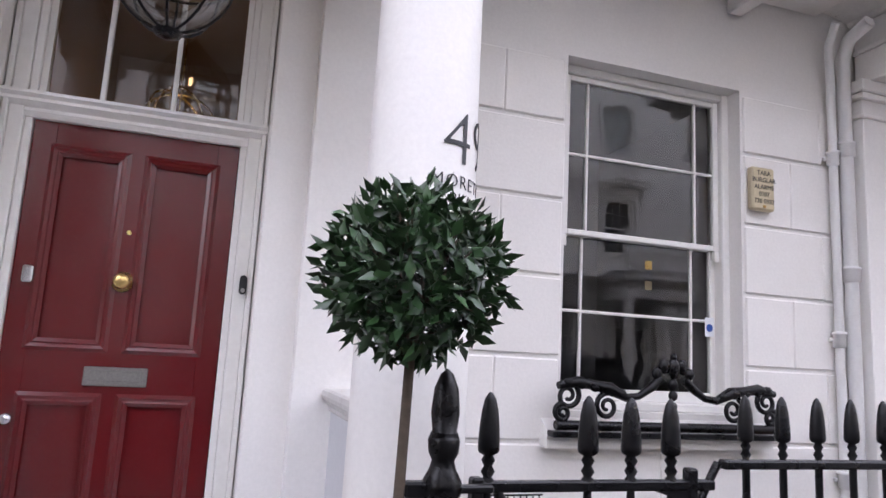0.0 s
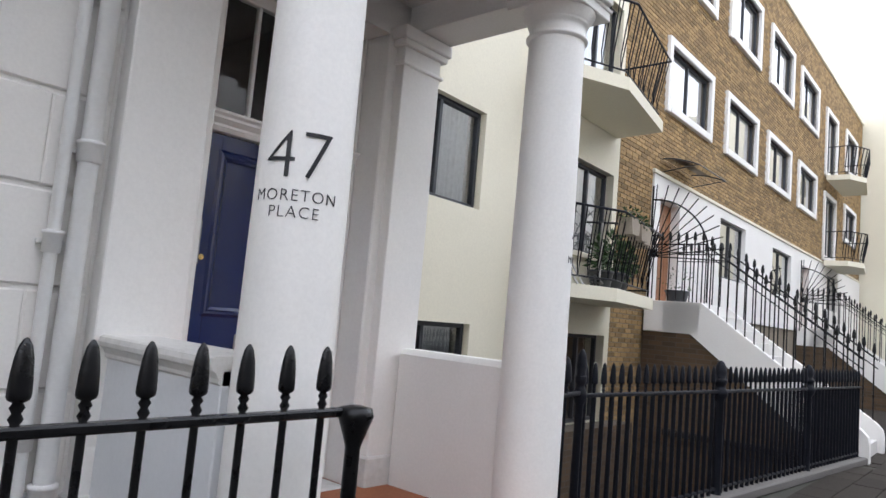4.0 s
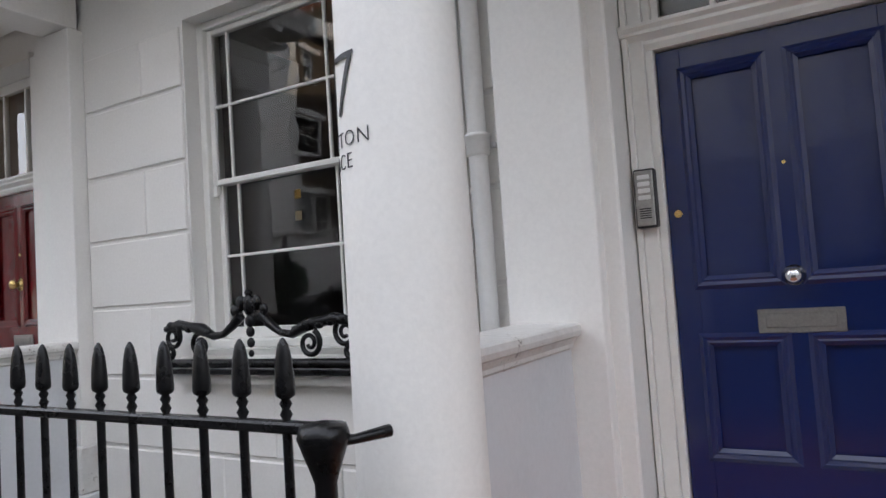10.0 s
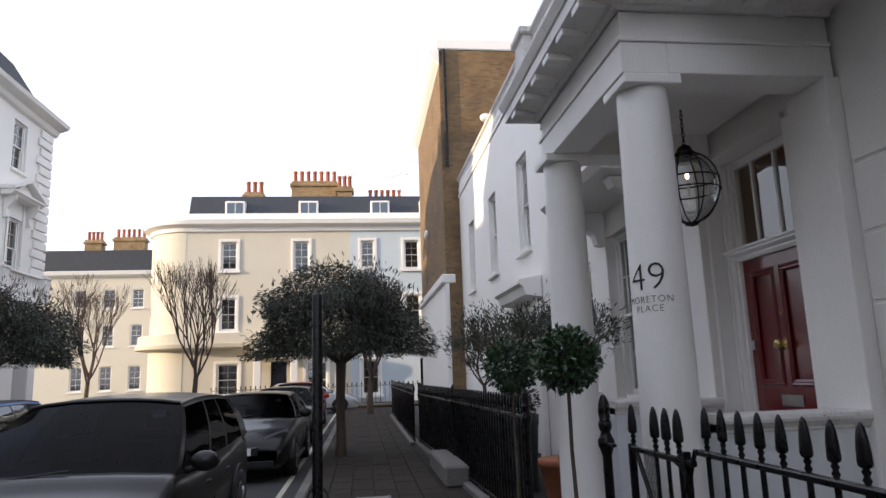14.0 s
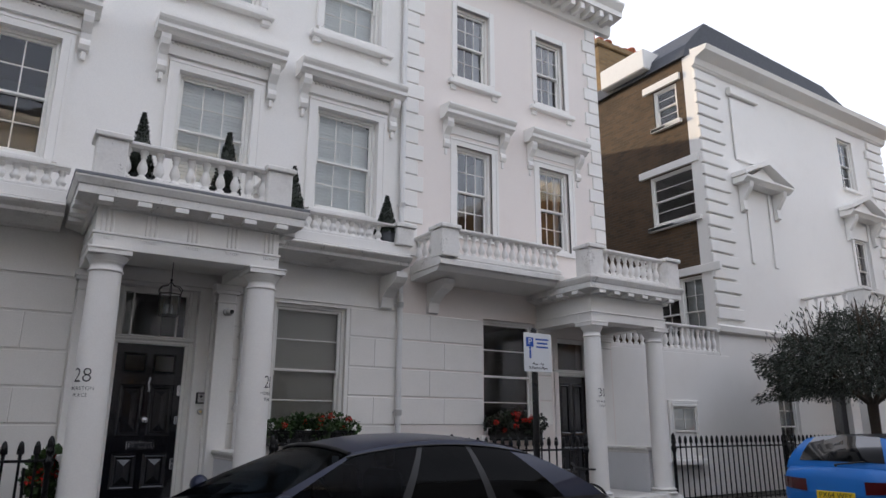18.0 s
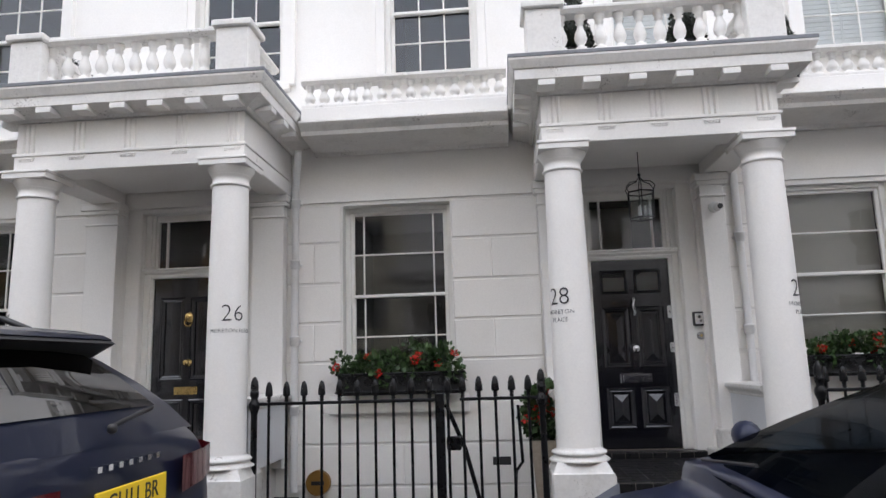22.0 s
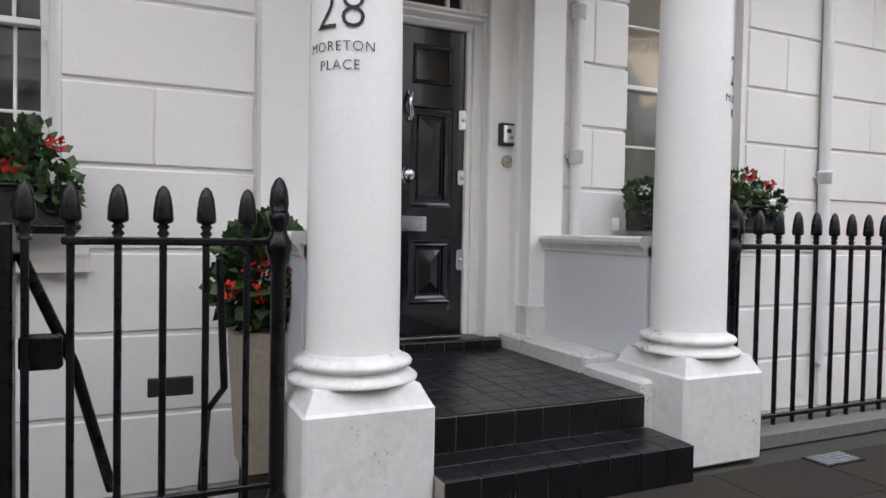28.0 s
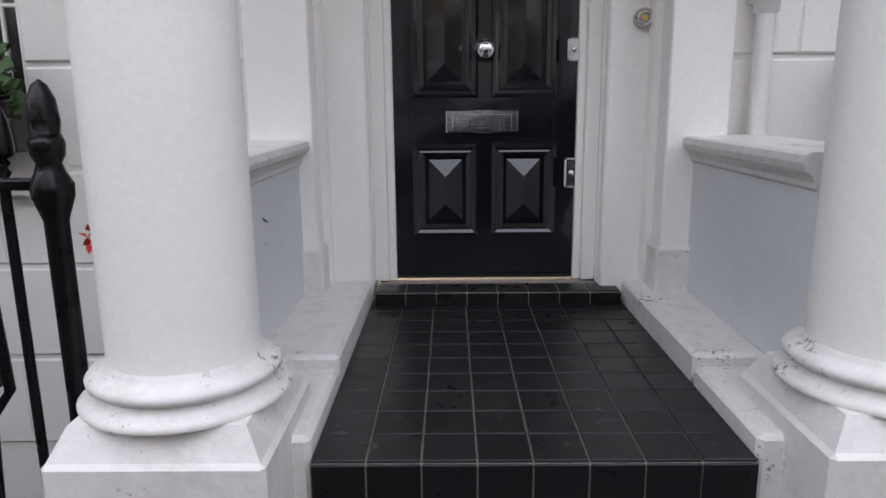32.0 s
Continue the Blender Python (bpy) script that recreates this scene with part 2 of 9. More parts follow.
GROUT = mat("tile_grout", (0.32, 0.28, 0.25), 0.9, grain=0.3, grain_size=60)
ASPHALT = mat("asphalt", (0.042, 0.042, 0.044), 0.85, grain=0.35, grain_size=120, stain=0.35, stain_size=0.7, stain_col=(0.065, 0.065, 0.063), bump=0.006, bump_size=140)
SLAB = mat("york_stone_paving", (0.036, 0.030, 0.024), 0.9, spec=0.2, grain=0.2, grain_size=30, stain=0.45, stain_size=2.0, stain_col=(0.026, 0.023, 0.018), bump=0.004, bump_size=40, vary=0.16)
SLABI = mat("york_stone_paving_far", (0.036, 0.030, 0.024), 0.9, spec=0.2, grain=0.2, grain_size=30, stain=0.45, stain_size=2.0, stain_col=(0.026, 0.023, 0.018), bump=0.004, bump_size=40, island=0.16)
JOINT = mat("paving_joint_earth", (0.045, 0.045, 0.035), 0.95, grain=0.3)
KERB = mat("granite_kerb", (0.15, 0.14, 0.13), 0.8, grain=0.25, grain_size=60, bump=0.004, vary=0.12)
STOCK = mat("yellow_stock_brick", (0.36, 0.235, 0.105), 0.9, grain=0.3, grain_size=25, stain=0.5, stain_size=1.6, stain_col=(0.17, 0.115, 0.07), bump=0.004, bump_size=50, island=0.35)
STOCKP = mat("single_stock_brick", (0.36, 0.235, 0.105), 0.9, grain=0.3, grain_size=25, stain=0.5, stain_size=1.6, stain_col=(0.17, 0.115, 0.07), bump=0.004, bump_size=50, vary=0.35)
MORTAR = mat("brick_mortar", (0.24, 0.20, 0.15), 0.95, grain=0.2)
BROWNB = brick_mat("brown_stock_brickwork_x", (0.12, 0.075, 0.04), (0.075, 0.05, 0.03), (0.10, 0.08, 0.06), 1)
BROWNX = brick_mat("brown_stock_brickwork_front", (0.12, 0.075, 0.04), (0.075, 0.05, 0.03), (0.10, 0.08, 0.06), 0)
# yellow stock brick browned and darkened to look as it does in shade
ENDB = brick_mat("shade_toned_stock_brickwork", (0.25, 0.155, 0.07), (0.16, 0.10, 0.05), (0.17, 0.135, 0.10), 1)
ENDX = brick_mat("shade_toned_stock_brick_front", (0.25, 0.155, 0.07), (0.16, 0.10, 0.05), (0.17, 0.135, 0.10), 0)
YELLB = brick_mat("yellow_stock_brickwork_y", (0.40, 0.27, 0.12), (0.27, 0.17, 0.08), (0.28, 0.23, 0.17), 1)
YELLX = brick_mat("yellow_stock_brickwork_x", (0.36, 0.24, 0.11), (0.25, 0.16, 0.075), (0.26, 0.22, 0.16), 0)
SLATE = mat("slate_roof", (0.035, 0.04, 0.052), 0.55, grain=0.3, grain_size=12, stain=0.4, stain_size=2.0, stain_col=(0.06, 0.065, 0.075), bump=0.01, bump_size=14)
POT = mat("terracotta", (0.36, 0.13, 0.06), 0.8, grain=0.2, stain=0.3, stain_size=3, bump=0.002)
STONEP = mat("stone_planter", (0.40, 0.34, 0.27), 0.85, grain=0.2, stain=0.4, bump=0.004)
DARKP = mat("dark_grey_planter", (0.035, 0.038, 0.042), 0.5, grain=0.2, stain=0.3)
BARK = mat("bark", (0.10, 0.075, 0.055), 0.9, grain=0.35, grain_size=40, bump=0.008, bump_size=30)
TWIG = mat("winter_twigs", (0.085, 0.06, 0.05), 0.9, grain=0.3)
LEAF = mat("bay_leaf", (0.024, 0.062, 0.020), 0.30, grain=0.3, grain_size=25, island=0.45, spec=0.6)
LEAFG = mat("geranium_leaf", (0.04, 0.085, 0.022), 0.55, grain=0.3, grain_size=25, island=0.45)
LEAFD = mat("dark_evergreen_leaf", (0.018, 0.027, 0.014), 0.5, grain=0.3, island=0.45)
LEAFO = mat("olive_leaf", (0.075, 0.085, 0.06), 0.55, grain=0.3, island=0.4)
FLOWER = mat("red_geranium_petal", (0.62, 0.022, 0.014), 0.6, grain=0.15, island=0.25)
WPETAL = mat("white_petal", (0.75, 0.75, 0.72), 0.6)
EARTH = mat("potting_soil", (0.03, 0.022, 0.016), 0.95, grain=0.4)
WOODD = mat("varnished_oak_door", (0.30, 0.12, 0.045), 0.4, grain=0.3, grain_size=18, stain=0.3, stain_size=3)
ALU = mat("dark_window_aluminium", (0.04, 0.043, 0.05), 0.4, 0.3)
PLAST = mat("white_plastic_pipe_paint", (0.76, 0.755, 0.74), 0.4, grain=0.04, stain=0.25, stain_size=5, stain_col=(0.55, 0.51, 0.45))
ALARMM = mat("aged_cream_plastic", (0.62, 0.53, 0.35), 0.5, grain=0.06, stain=0.3, stain_size=9, stain_col=(0.45, 0.37, 0.24))
RUBBER = mat("tyre_rubber", (0.015, 0.015, 0.016), 0.8, grain=0.2)
ALLOY = mat("alloy_wheel", (0.38, 0.38, 0.40), 0.3, 1.0)
PLATEY = mat("yellow_number_plate", (0.80, 0.55, 0.02), 0.4)
PLATEW = mat("white_number_plate", (0.75, 0.75, 0.74), 0.4)
SIGNW = mat("white_sign_enamel", (0.74, 0.76, 0.78), 0.35, stain=0.1, stain_size=5)
SIGNB = mat("blue_sign_enamel", (0.02, 0.09, 0.42), 0.35)
TRIMB = mat("black_trim_plastic", (0.014, 0.014, 0.015), 0.5, grain=0.2)
REDLAMP = mat("red_lamp_lens", (0.07, 0.004, 0.006), 0.12, coat=0.6)
CLEARL = mat("headlamp_lens", (0.35, 0.37, 0.4), 0.08, 0.4, coat=0.8)
REDCHIM = mat("red_chimney_pot", (0.42, 0.14, 0.07), 0.8, grain=0.2, vary=0.2)


def car_paint(name, colour):
    return mat(name, colour, 0.35, 0.0, coat=0.4, spec=0.12, grain=0.1, grain_size=300)


# ---- mesh tools ----
class MB:
    """Collects the faces of one part."""

    def __init__(self):
        self.v, self.f, self.s = [], [], []

    def add(self, vs, fs, smooth=False):
        o = len(self.v)
        self.v.extend(vs)
        self.f.extend(tuple(i + o for i in f) for f in fs)
        self.s.extend([smooth] * len(fs))
        return self

    def box(self, x0, x1, y0, y1, z0, z1, c=0.0):
        if x0 > x1: x0, x1 = x1, x0
        if y0 > y1: y0, y1 = y1, y0
        if z0 > z1: z0, z1 = z1, z0
        c = min(c, (x1 - x0) * 0.45, (y1 - y0) * 0.45, (z1 - z0) * 0.45)
        if c <= 0:
            vs = [(x, y, z) for x in (x0, x1) for y in (y0, y1) for z in (z0, z1)]
            return self.add(vs, [(0, 1, 3, 2), (4, 6, 7, 5), (0, 4, 5, 1), (2, 3, 7, 6), (0, 2, 6, 4), (1, 5, 7, 3)])
        vs, idx = [], {}
        X, Y, Z = (x0, x1), (y0, y1), (z0, z1)
        for i in (0, 1):
            for j in (0, 1):
                for k in (0, 1):
                    sx, sy, sz = (c if i == 0 else -c), (c if j == 0 else -c), (c if k == 0 else -c)
                    for a, p in (("x", (X[i], Y[j] + sy, Z[k] + sz)), ("y", (X[i] + sx, Y[j], Z[k] + sz)), ("z", (X[i] + sx, Y[j] + sy, Z[k]))):
                        idx[i, j, k, a] = len(vs)
                        vs.append(p)
        q = lambda *ks: tuple(idx[k] for k in ks)
        fs = []
        for i in (0, 1):
            f = q((i, 0, 0, "x"), (i, 0, 1, "x"), (i, 1, 1, "x"), (i, 1, 0, "x"))
            fs.append(f if i == 0 else f[::-1])
            f = q((0, i, 0, "y"), (1, i, 0, "y"), (1, i, 1, "y"), (0, i, 1, "y"))
            fs.append(f if i == 0 else f[::-1])
            f = q((0, 0, i, "z"), (0, 1, i, "z"), (1, 1, i, "z"), (1, 0, i, "z"))
            fs.append(f if i == 0 else f[::-1])
        for i in (0, 1):
            for j in (0, 1):
                s = (i + j) % 2
                f = q((i, j, 0, "x"), (i, j, 0, "y"), (i, j, 1, "y"), (i, j, 1, "x"))
                fs.append(f if s == 0 else f[::-1])
                f = q((i, 0, j, "x"), (i, 1, j, "x"), (i, 1, j, "z"), (i, 0, j, "z"))
                fs.append(f if s == 1 else f[::-1])
                f = q((0, i, j, "y"), (0, i, j, "z"), (1, i, j, "z"), (1, i, j, "y"))
                fs.append(f if s == 0 else f[::-1])
        for i in (0, 1):
            for j in (0, 1):
                for k in (0, 1):
                    f = q((i, j, k, "x"), (i, j, k, "y"), (i, j, k, "z"))
                    fs.append(f if (i + j + k) % 2 == 1 else f[::-1])
        return self.add(vs, fs)

    def prism(self, prof, a, b, axis="x", smooth=False):
        """A closed outline in the two other axes, drawn out from a to b along axis."""
        n = len(prof)
        def p3(u, w, t):
            return (t, u, w) if axis == "x" else (u, t, w) if axis == "y" else (u, w, t)
        vs = [p3(u, w, a) for u, w in prof] + [p3(u, w, b) for u, w in prof]
        fs = [(i, (i + 1) % n, n + (i + 1) % n, n + i) for i in range(n)]
        self.add(vs, fs, smooth)
        return self.add(vs, [tuple(range(n))[::-1], tuple(range(n, 2 * n))])

    def lathe(self, prof, cx, cy, n=20, smooth=True, z=0.0, flat=1.0):
        vs, fs = [], []
        for r, h in prof:
            for i in range(n):
                a = 2 * math.pi * i / n
                vs.append((cx + r * math.cos(a), cy + flat * r * math.sin(a), z + h))
        for j in range(len(prof) - 1):
            for i in range(n):
                k = (i + 1) % n
                fs.append((j * n + i, j * n + k, (j + 1) * n + k, (j + 1) * n + i))
        self.add(vs, fs, smooth)
        m = len(prof) - 1
        return self.add(vs[:n] + vs[m * n:], [tuple(range(n))[::-1], tuple(range(n, 2 * n))])

    def tube(self, pts, r, n=8, smooth=True, closed=False):
        pts = [Vector(p) for p in pts]
        vs, fs = [], []
        m = len(pts)
        rs = r if isinstance(r, (list, tuple)) else [r] * m
        up = None
        for j, p in enumerate(pts):
            if closed:
                d = pts[(j + 1) % m] - pts[j - 1]
            else:
                d = pts[min(j + 1, m - 1)] - pts[max(j - 1, 0)]
            d.normalize()
            if up is None:
                up = Vector((0, 0, 1)) if abs(d.z) < 0.9 else Vector((1, 0, 0))
            s = d.cross(up)
            if s.length < 1e-4:
                s = d.cross(Vector((0, 1, 0)))
            s.normalize()
            up = s.cross(d)
            for i in range(n):
                a = 2 * math.pi * i / n
                vs.append(tuple(p + s * (rs[j] * math.cos(a)) + up * (rs[j] * math.sin(a))))
        for j in range(m if closed else m - 1):
            for i in range(n):
                k, q = (i + 1) % n, (j + 1) % m
                fs.append((j * n + i, j * n + k, q * n + k, q * n + i))
        self.add(vs, fs, smooth)
        if not closed:
            self.add(vs[:n] + vs[(m - 1) * n:], [tuple(range(n))[::-1], tuple(range(n, 2 * n))])
        return self

    def grid(self, rows, smooth=True, close=False):
        """A skin over rows of points of one length."""
        n = len(rows[0])
        vs = [tuple(p) for row in rows for p in row]
        fs = [(j * n + i, j * n + (i + 1) % n, (j + 1) * n + (i + 1) % n, (j + 1) * n + i) for j in range(len(rows) - 1) for i in range(n if close else n - 1)]
        return self.add(vs, fs, smooth)

    def quad(self, a, b, c, d, smooth=False):
        return self.add([a, b, c, d], [(0, 1, 2, 3)], smooth)

    def ball(self, c, r, n=12, m=8, sx=1, sy=1, sz=1):
        rows = []
        for j in range(m + 1):
            t = math.pi * j / m
            rows.append([(c[0] + sx * r * math.sin(t) * math.cos(2 * math.pi * i / n), c[1] + sy * r * math.sin(t) * math.sin(2 * math.pi * i / n), c[2] - sz * r * math.cos(t)) for i in range(n)])
        return self.grid(rows, True, True)

    def mesh(self, name, material):
        me = bpy.data.meshes.new(name)
        me.from_pydata(self.v, [], self.f)
        if any(self.s):
            me.polygons.foreach_set("use_smooth", self.s)
        me.materials.append(material)
        return me


MESHES = {}


def part(name, mb, material, parent, label="", at=None, shade_angle=None):
    """Links one mesh object under a thing or a part. mb: an MB, or a mesh that alike pieces share."""
    me = mb.mesh(name, material) if isinstance(mb, MB) else mb
    ob = new(name, me)
    if parent is not None:
        ob.parent = parent
    if at is not None:
        ob.matrix_basis = at if isinstance(at, Matrix) else Matrix.Translation(at)
    if label:
        ob["label"] = label
    return ob


def thing(name, m, label, category, group="", kind=""):
    ob = new(name)
    ob.empty_display_size = 0.1
    ob.matrix_basis = m if isinstance(m, Matrix) else Matrix.Translation(m)
    return tagged(ob, label, category, group, kind)


def solo(name, mb, material, m, label, category="", group="", kind=""):
    me = mb.mesh(name, material) if isinstance(mb, MB) else mb
    ob = new(name, me)
    if m is not None:
        ob.matrix_basis = m if isinstance(m, Matrix) else Matrix.Translation(m)
    return tagged(ob, label, category, group, kind)


def arc(cx, cz, r, a0, a1, n):
    return [(cx + r * math.cos(radians(a0 + (a1 - a0) * i / n)), cz + r * math.sin(radians(a0 + (a1 - a0) * i / n))) for i in range(n + 1)]


def text_mesh(words, size, depth=0.0015, spacing=1.0, thin=False):
    """Lettering in the built-in font, as a mesh in the x-z plane, centred, facing -y."""
    key = (words, size, depth, spacing, thin)
    if key in MESHES:
        return MESHES[key]
    cu = bpy.data.curves.new("lettering", 'FONT')
    cu.body, cu.size, cu.align_x, cu.align_y, cu.extrude = words, size, 'CENTER', 'CENTER', depth
    cu.space_character = spacing
    cu.offset = -0.017 * size if thin else 0.0
    cu.resolution_u = 3
    ob = bpy.data.objects.new("lettering", cu)
    scene.collection.objects.link(ob)
    me = bpy.data.meshes.new_from_object(ob.evaluated_get(bpy.context.evaluated_depsgraph_get()))
    bpy.data.objects.remove(ob)
    bpy.data.curves.remove(cu)
    me.transform(Matrix.Rotation(radians(90), 4, 'X'))
    me.materials.clear()
    me.materials.append(LETTER)
    MESHES[key] = me
    return me


def letters(me):
    """The single letters of a lettering mesh, each as a mesh of its own."""
    near = {}
    for e in me.edges:
        a, b = e.vertices
        near.setdefault(a, []).append(b)
        near.setdefault(b, []).append(a)
    seen, out = {}, []
    for v in range(len(me.vertices)):
        if v in seen:
            continue
        stack = [v]
        seen[v] = len(out)
        while stack:
            for w in near.get(stack.pop(), ()):
                if w not in seen:
                    seen[w] = len(out)
                    stack.append(w)
        out.append([])
    for p in me.polygons:
        out[seen[p.vertices[0]]].append(tuple(p.vertices))
    made = []
    for faces in out:
        ids = sorted({i for f in faces for i in f})
        if len(ids) < 3:
            continue
        at_ = {i: k for k, i in enumerate(ids)}
        m3 = bpy.data.meshes.new("letter")
        m3.from_pydata([tuple(me.vertices[i].co) for i in ids], [], [tuple(at_[i] for i in f) for f in faces])
        m3.materials.append(LETTER)
        made.append(m3)
    return made


def wrapped(me, r):
    """A copy of a flat lettering mesh bent round an upright cylinder of radius r about the origin, on its -y side."""
    m2 = me.copy()
    bm = bmesh.new()
    bm.from_mesh(m2)
    xs = [v.co.x for v in bm.verts]
    for k in range(1, int((max(xs) - min(xs)) / 0.012) + 1):  # slices, so that the bend is even
        bmesh.ops.bisect_plane(bm, geom=bm.verts[:] + bm.edges[:] + bm.faces[:], plane_co=(min(xs) + 0.012 * k, 0, 0), plane_no=(1, 0, 0))
    bm.to_mesh(m2)
    bm.free()
    for v in m2.vertices:
        a = v.co.x / r
        rr = r - v.co.y
        v.co = Vector((rr * math.sin(a), -rr * math.cos(a), v.co.z))
    return m2


FA = Matrix.Identity(4)                       # the facade that faces -y, at y = 0
FB = pose(0, -13.98, 0, 0, 0, 180)            # the facade opposite: its x runs the other way
FK = pose(0.10, 0.10, 0, 0, 0, 3.0)           # the set-back block stands a little askew to the terrace
FP = FB @ Matrix.Translation((7.1, 0, 0)) @ Matrix.Diagonal((0.94, 1, 1, 1)) @ Matrix.Translation((-7.3, 0, 0))        # the pink house
FG = FB @ Matrix.Translation((15.45, 0, 0)) @ Matrix.Diagonal((0.845, 1, 1, 1)) @ Matrix.Translation((-16.1, 0, 0))    # the gabled corner house

# ---- builders for the facades ----
COUNT = {}


def numbered(kind):
    COUNT[kind] = COUNT.get(kind, 0) + 1
    return f"{kind}_{COUNT[kind]}"


def wall_with_openings(name, M, u0, u1, z0, z1, thick, holes, material, label, front=0.015):
    """A wall in the x-z plane with holes (u0, u1, z0, z1) that go through it. Its face is at y = front."""
    us = sorted({u0, u1, *[h[0] for h in holes], *[h[1] for h in holes]})
    zs = sorted({z0, z1, *[h[2] for h in holes], *[h[3] for h in holes]})
    us = [u for u in us if u0 <= u <= u1]
    zs = [z for z in zs if z0 <= z <= z1]
    b = MB()
    back = front + thick
    for i in range(len(us) - 1):
        for j in range(len(zs) - 1):
            um, zm = (us[i] + us[i + 1]) / 2, (zs[j] + zs[j + 1]) / 2
            if any(h[0] < um < h[1] and h[2] < zm < h[3] for h in holes):
                continue
            a, c, d, e = us[i], us[i + 1], zs[j], zs[j + 1]
            b.quad((a, front, d), (c, front, d), (c, front, e), (a, front, e))
            b.quad((c, back, d), (a, back, d), (a, back, e), (c, back, e))
    for h in [*holes]:
        a, c, d, e = h
        b.quad((a, front, d), (a, front, e), (a, back, e), (a, back, d))
        b.quad((c, front, e), (c, front, d), (c, back, d), (c, back, e))
        b.quad((a, front, e), (c, front, e), (c, back, e), (a, back, e))
        b.quad((c, front, d), (a, front, d), (a, back, d), (c, back, d))
    b.quad((u0, front, z0), (u0, front, z1), (u0, back, z1), (u0, back, z0))
    b.quad((u1, front, z1), (u1, front, z0), (u1, back, z0), (u1, back, z1))
    b.quad((u0, front, z1), (u1, front, z1), (u1, back, z1), (u0, back, z1))
    return solo(name, b, material, M, label, "wall", kind="structure")


def room_box(b, u0, u1, z0, z1, y0, y1):
    b.quad((u0, y1, z0), (u1, y1, z0), (u1, y1, z1), (u0, y1, z1))
    b.quad((u0, y0, z0), (u0, y1, z0), (u0, y1, z1), (u0, y0, z1))
    b.quad((u1, y0, z0), (u1, y0, z1), (u1, y1, z1), (u1, y1, z0))
    b.quad((u0, y0, z0), (u1, y0, z0), (u1, y1, z0), (u0, y1, z0))
    b.quad((u0, y0, z1), (u0, y1, z1), (u1, y1, z1), (u1, y0, z1))
    return b


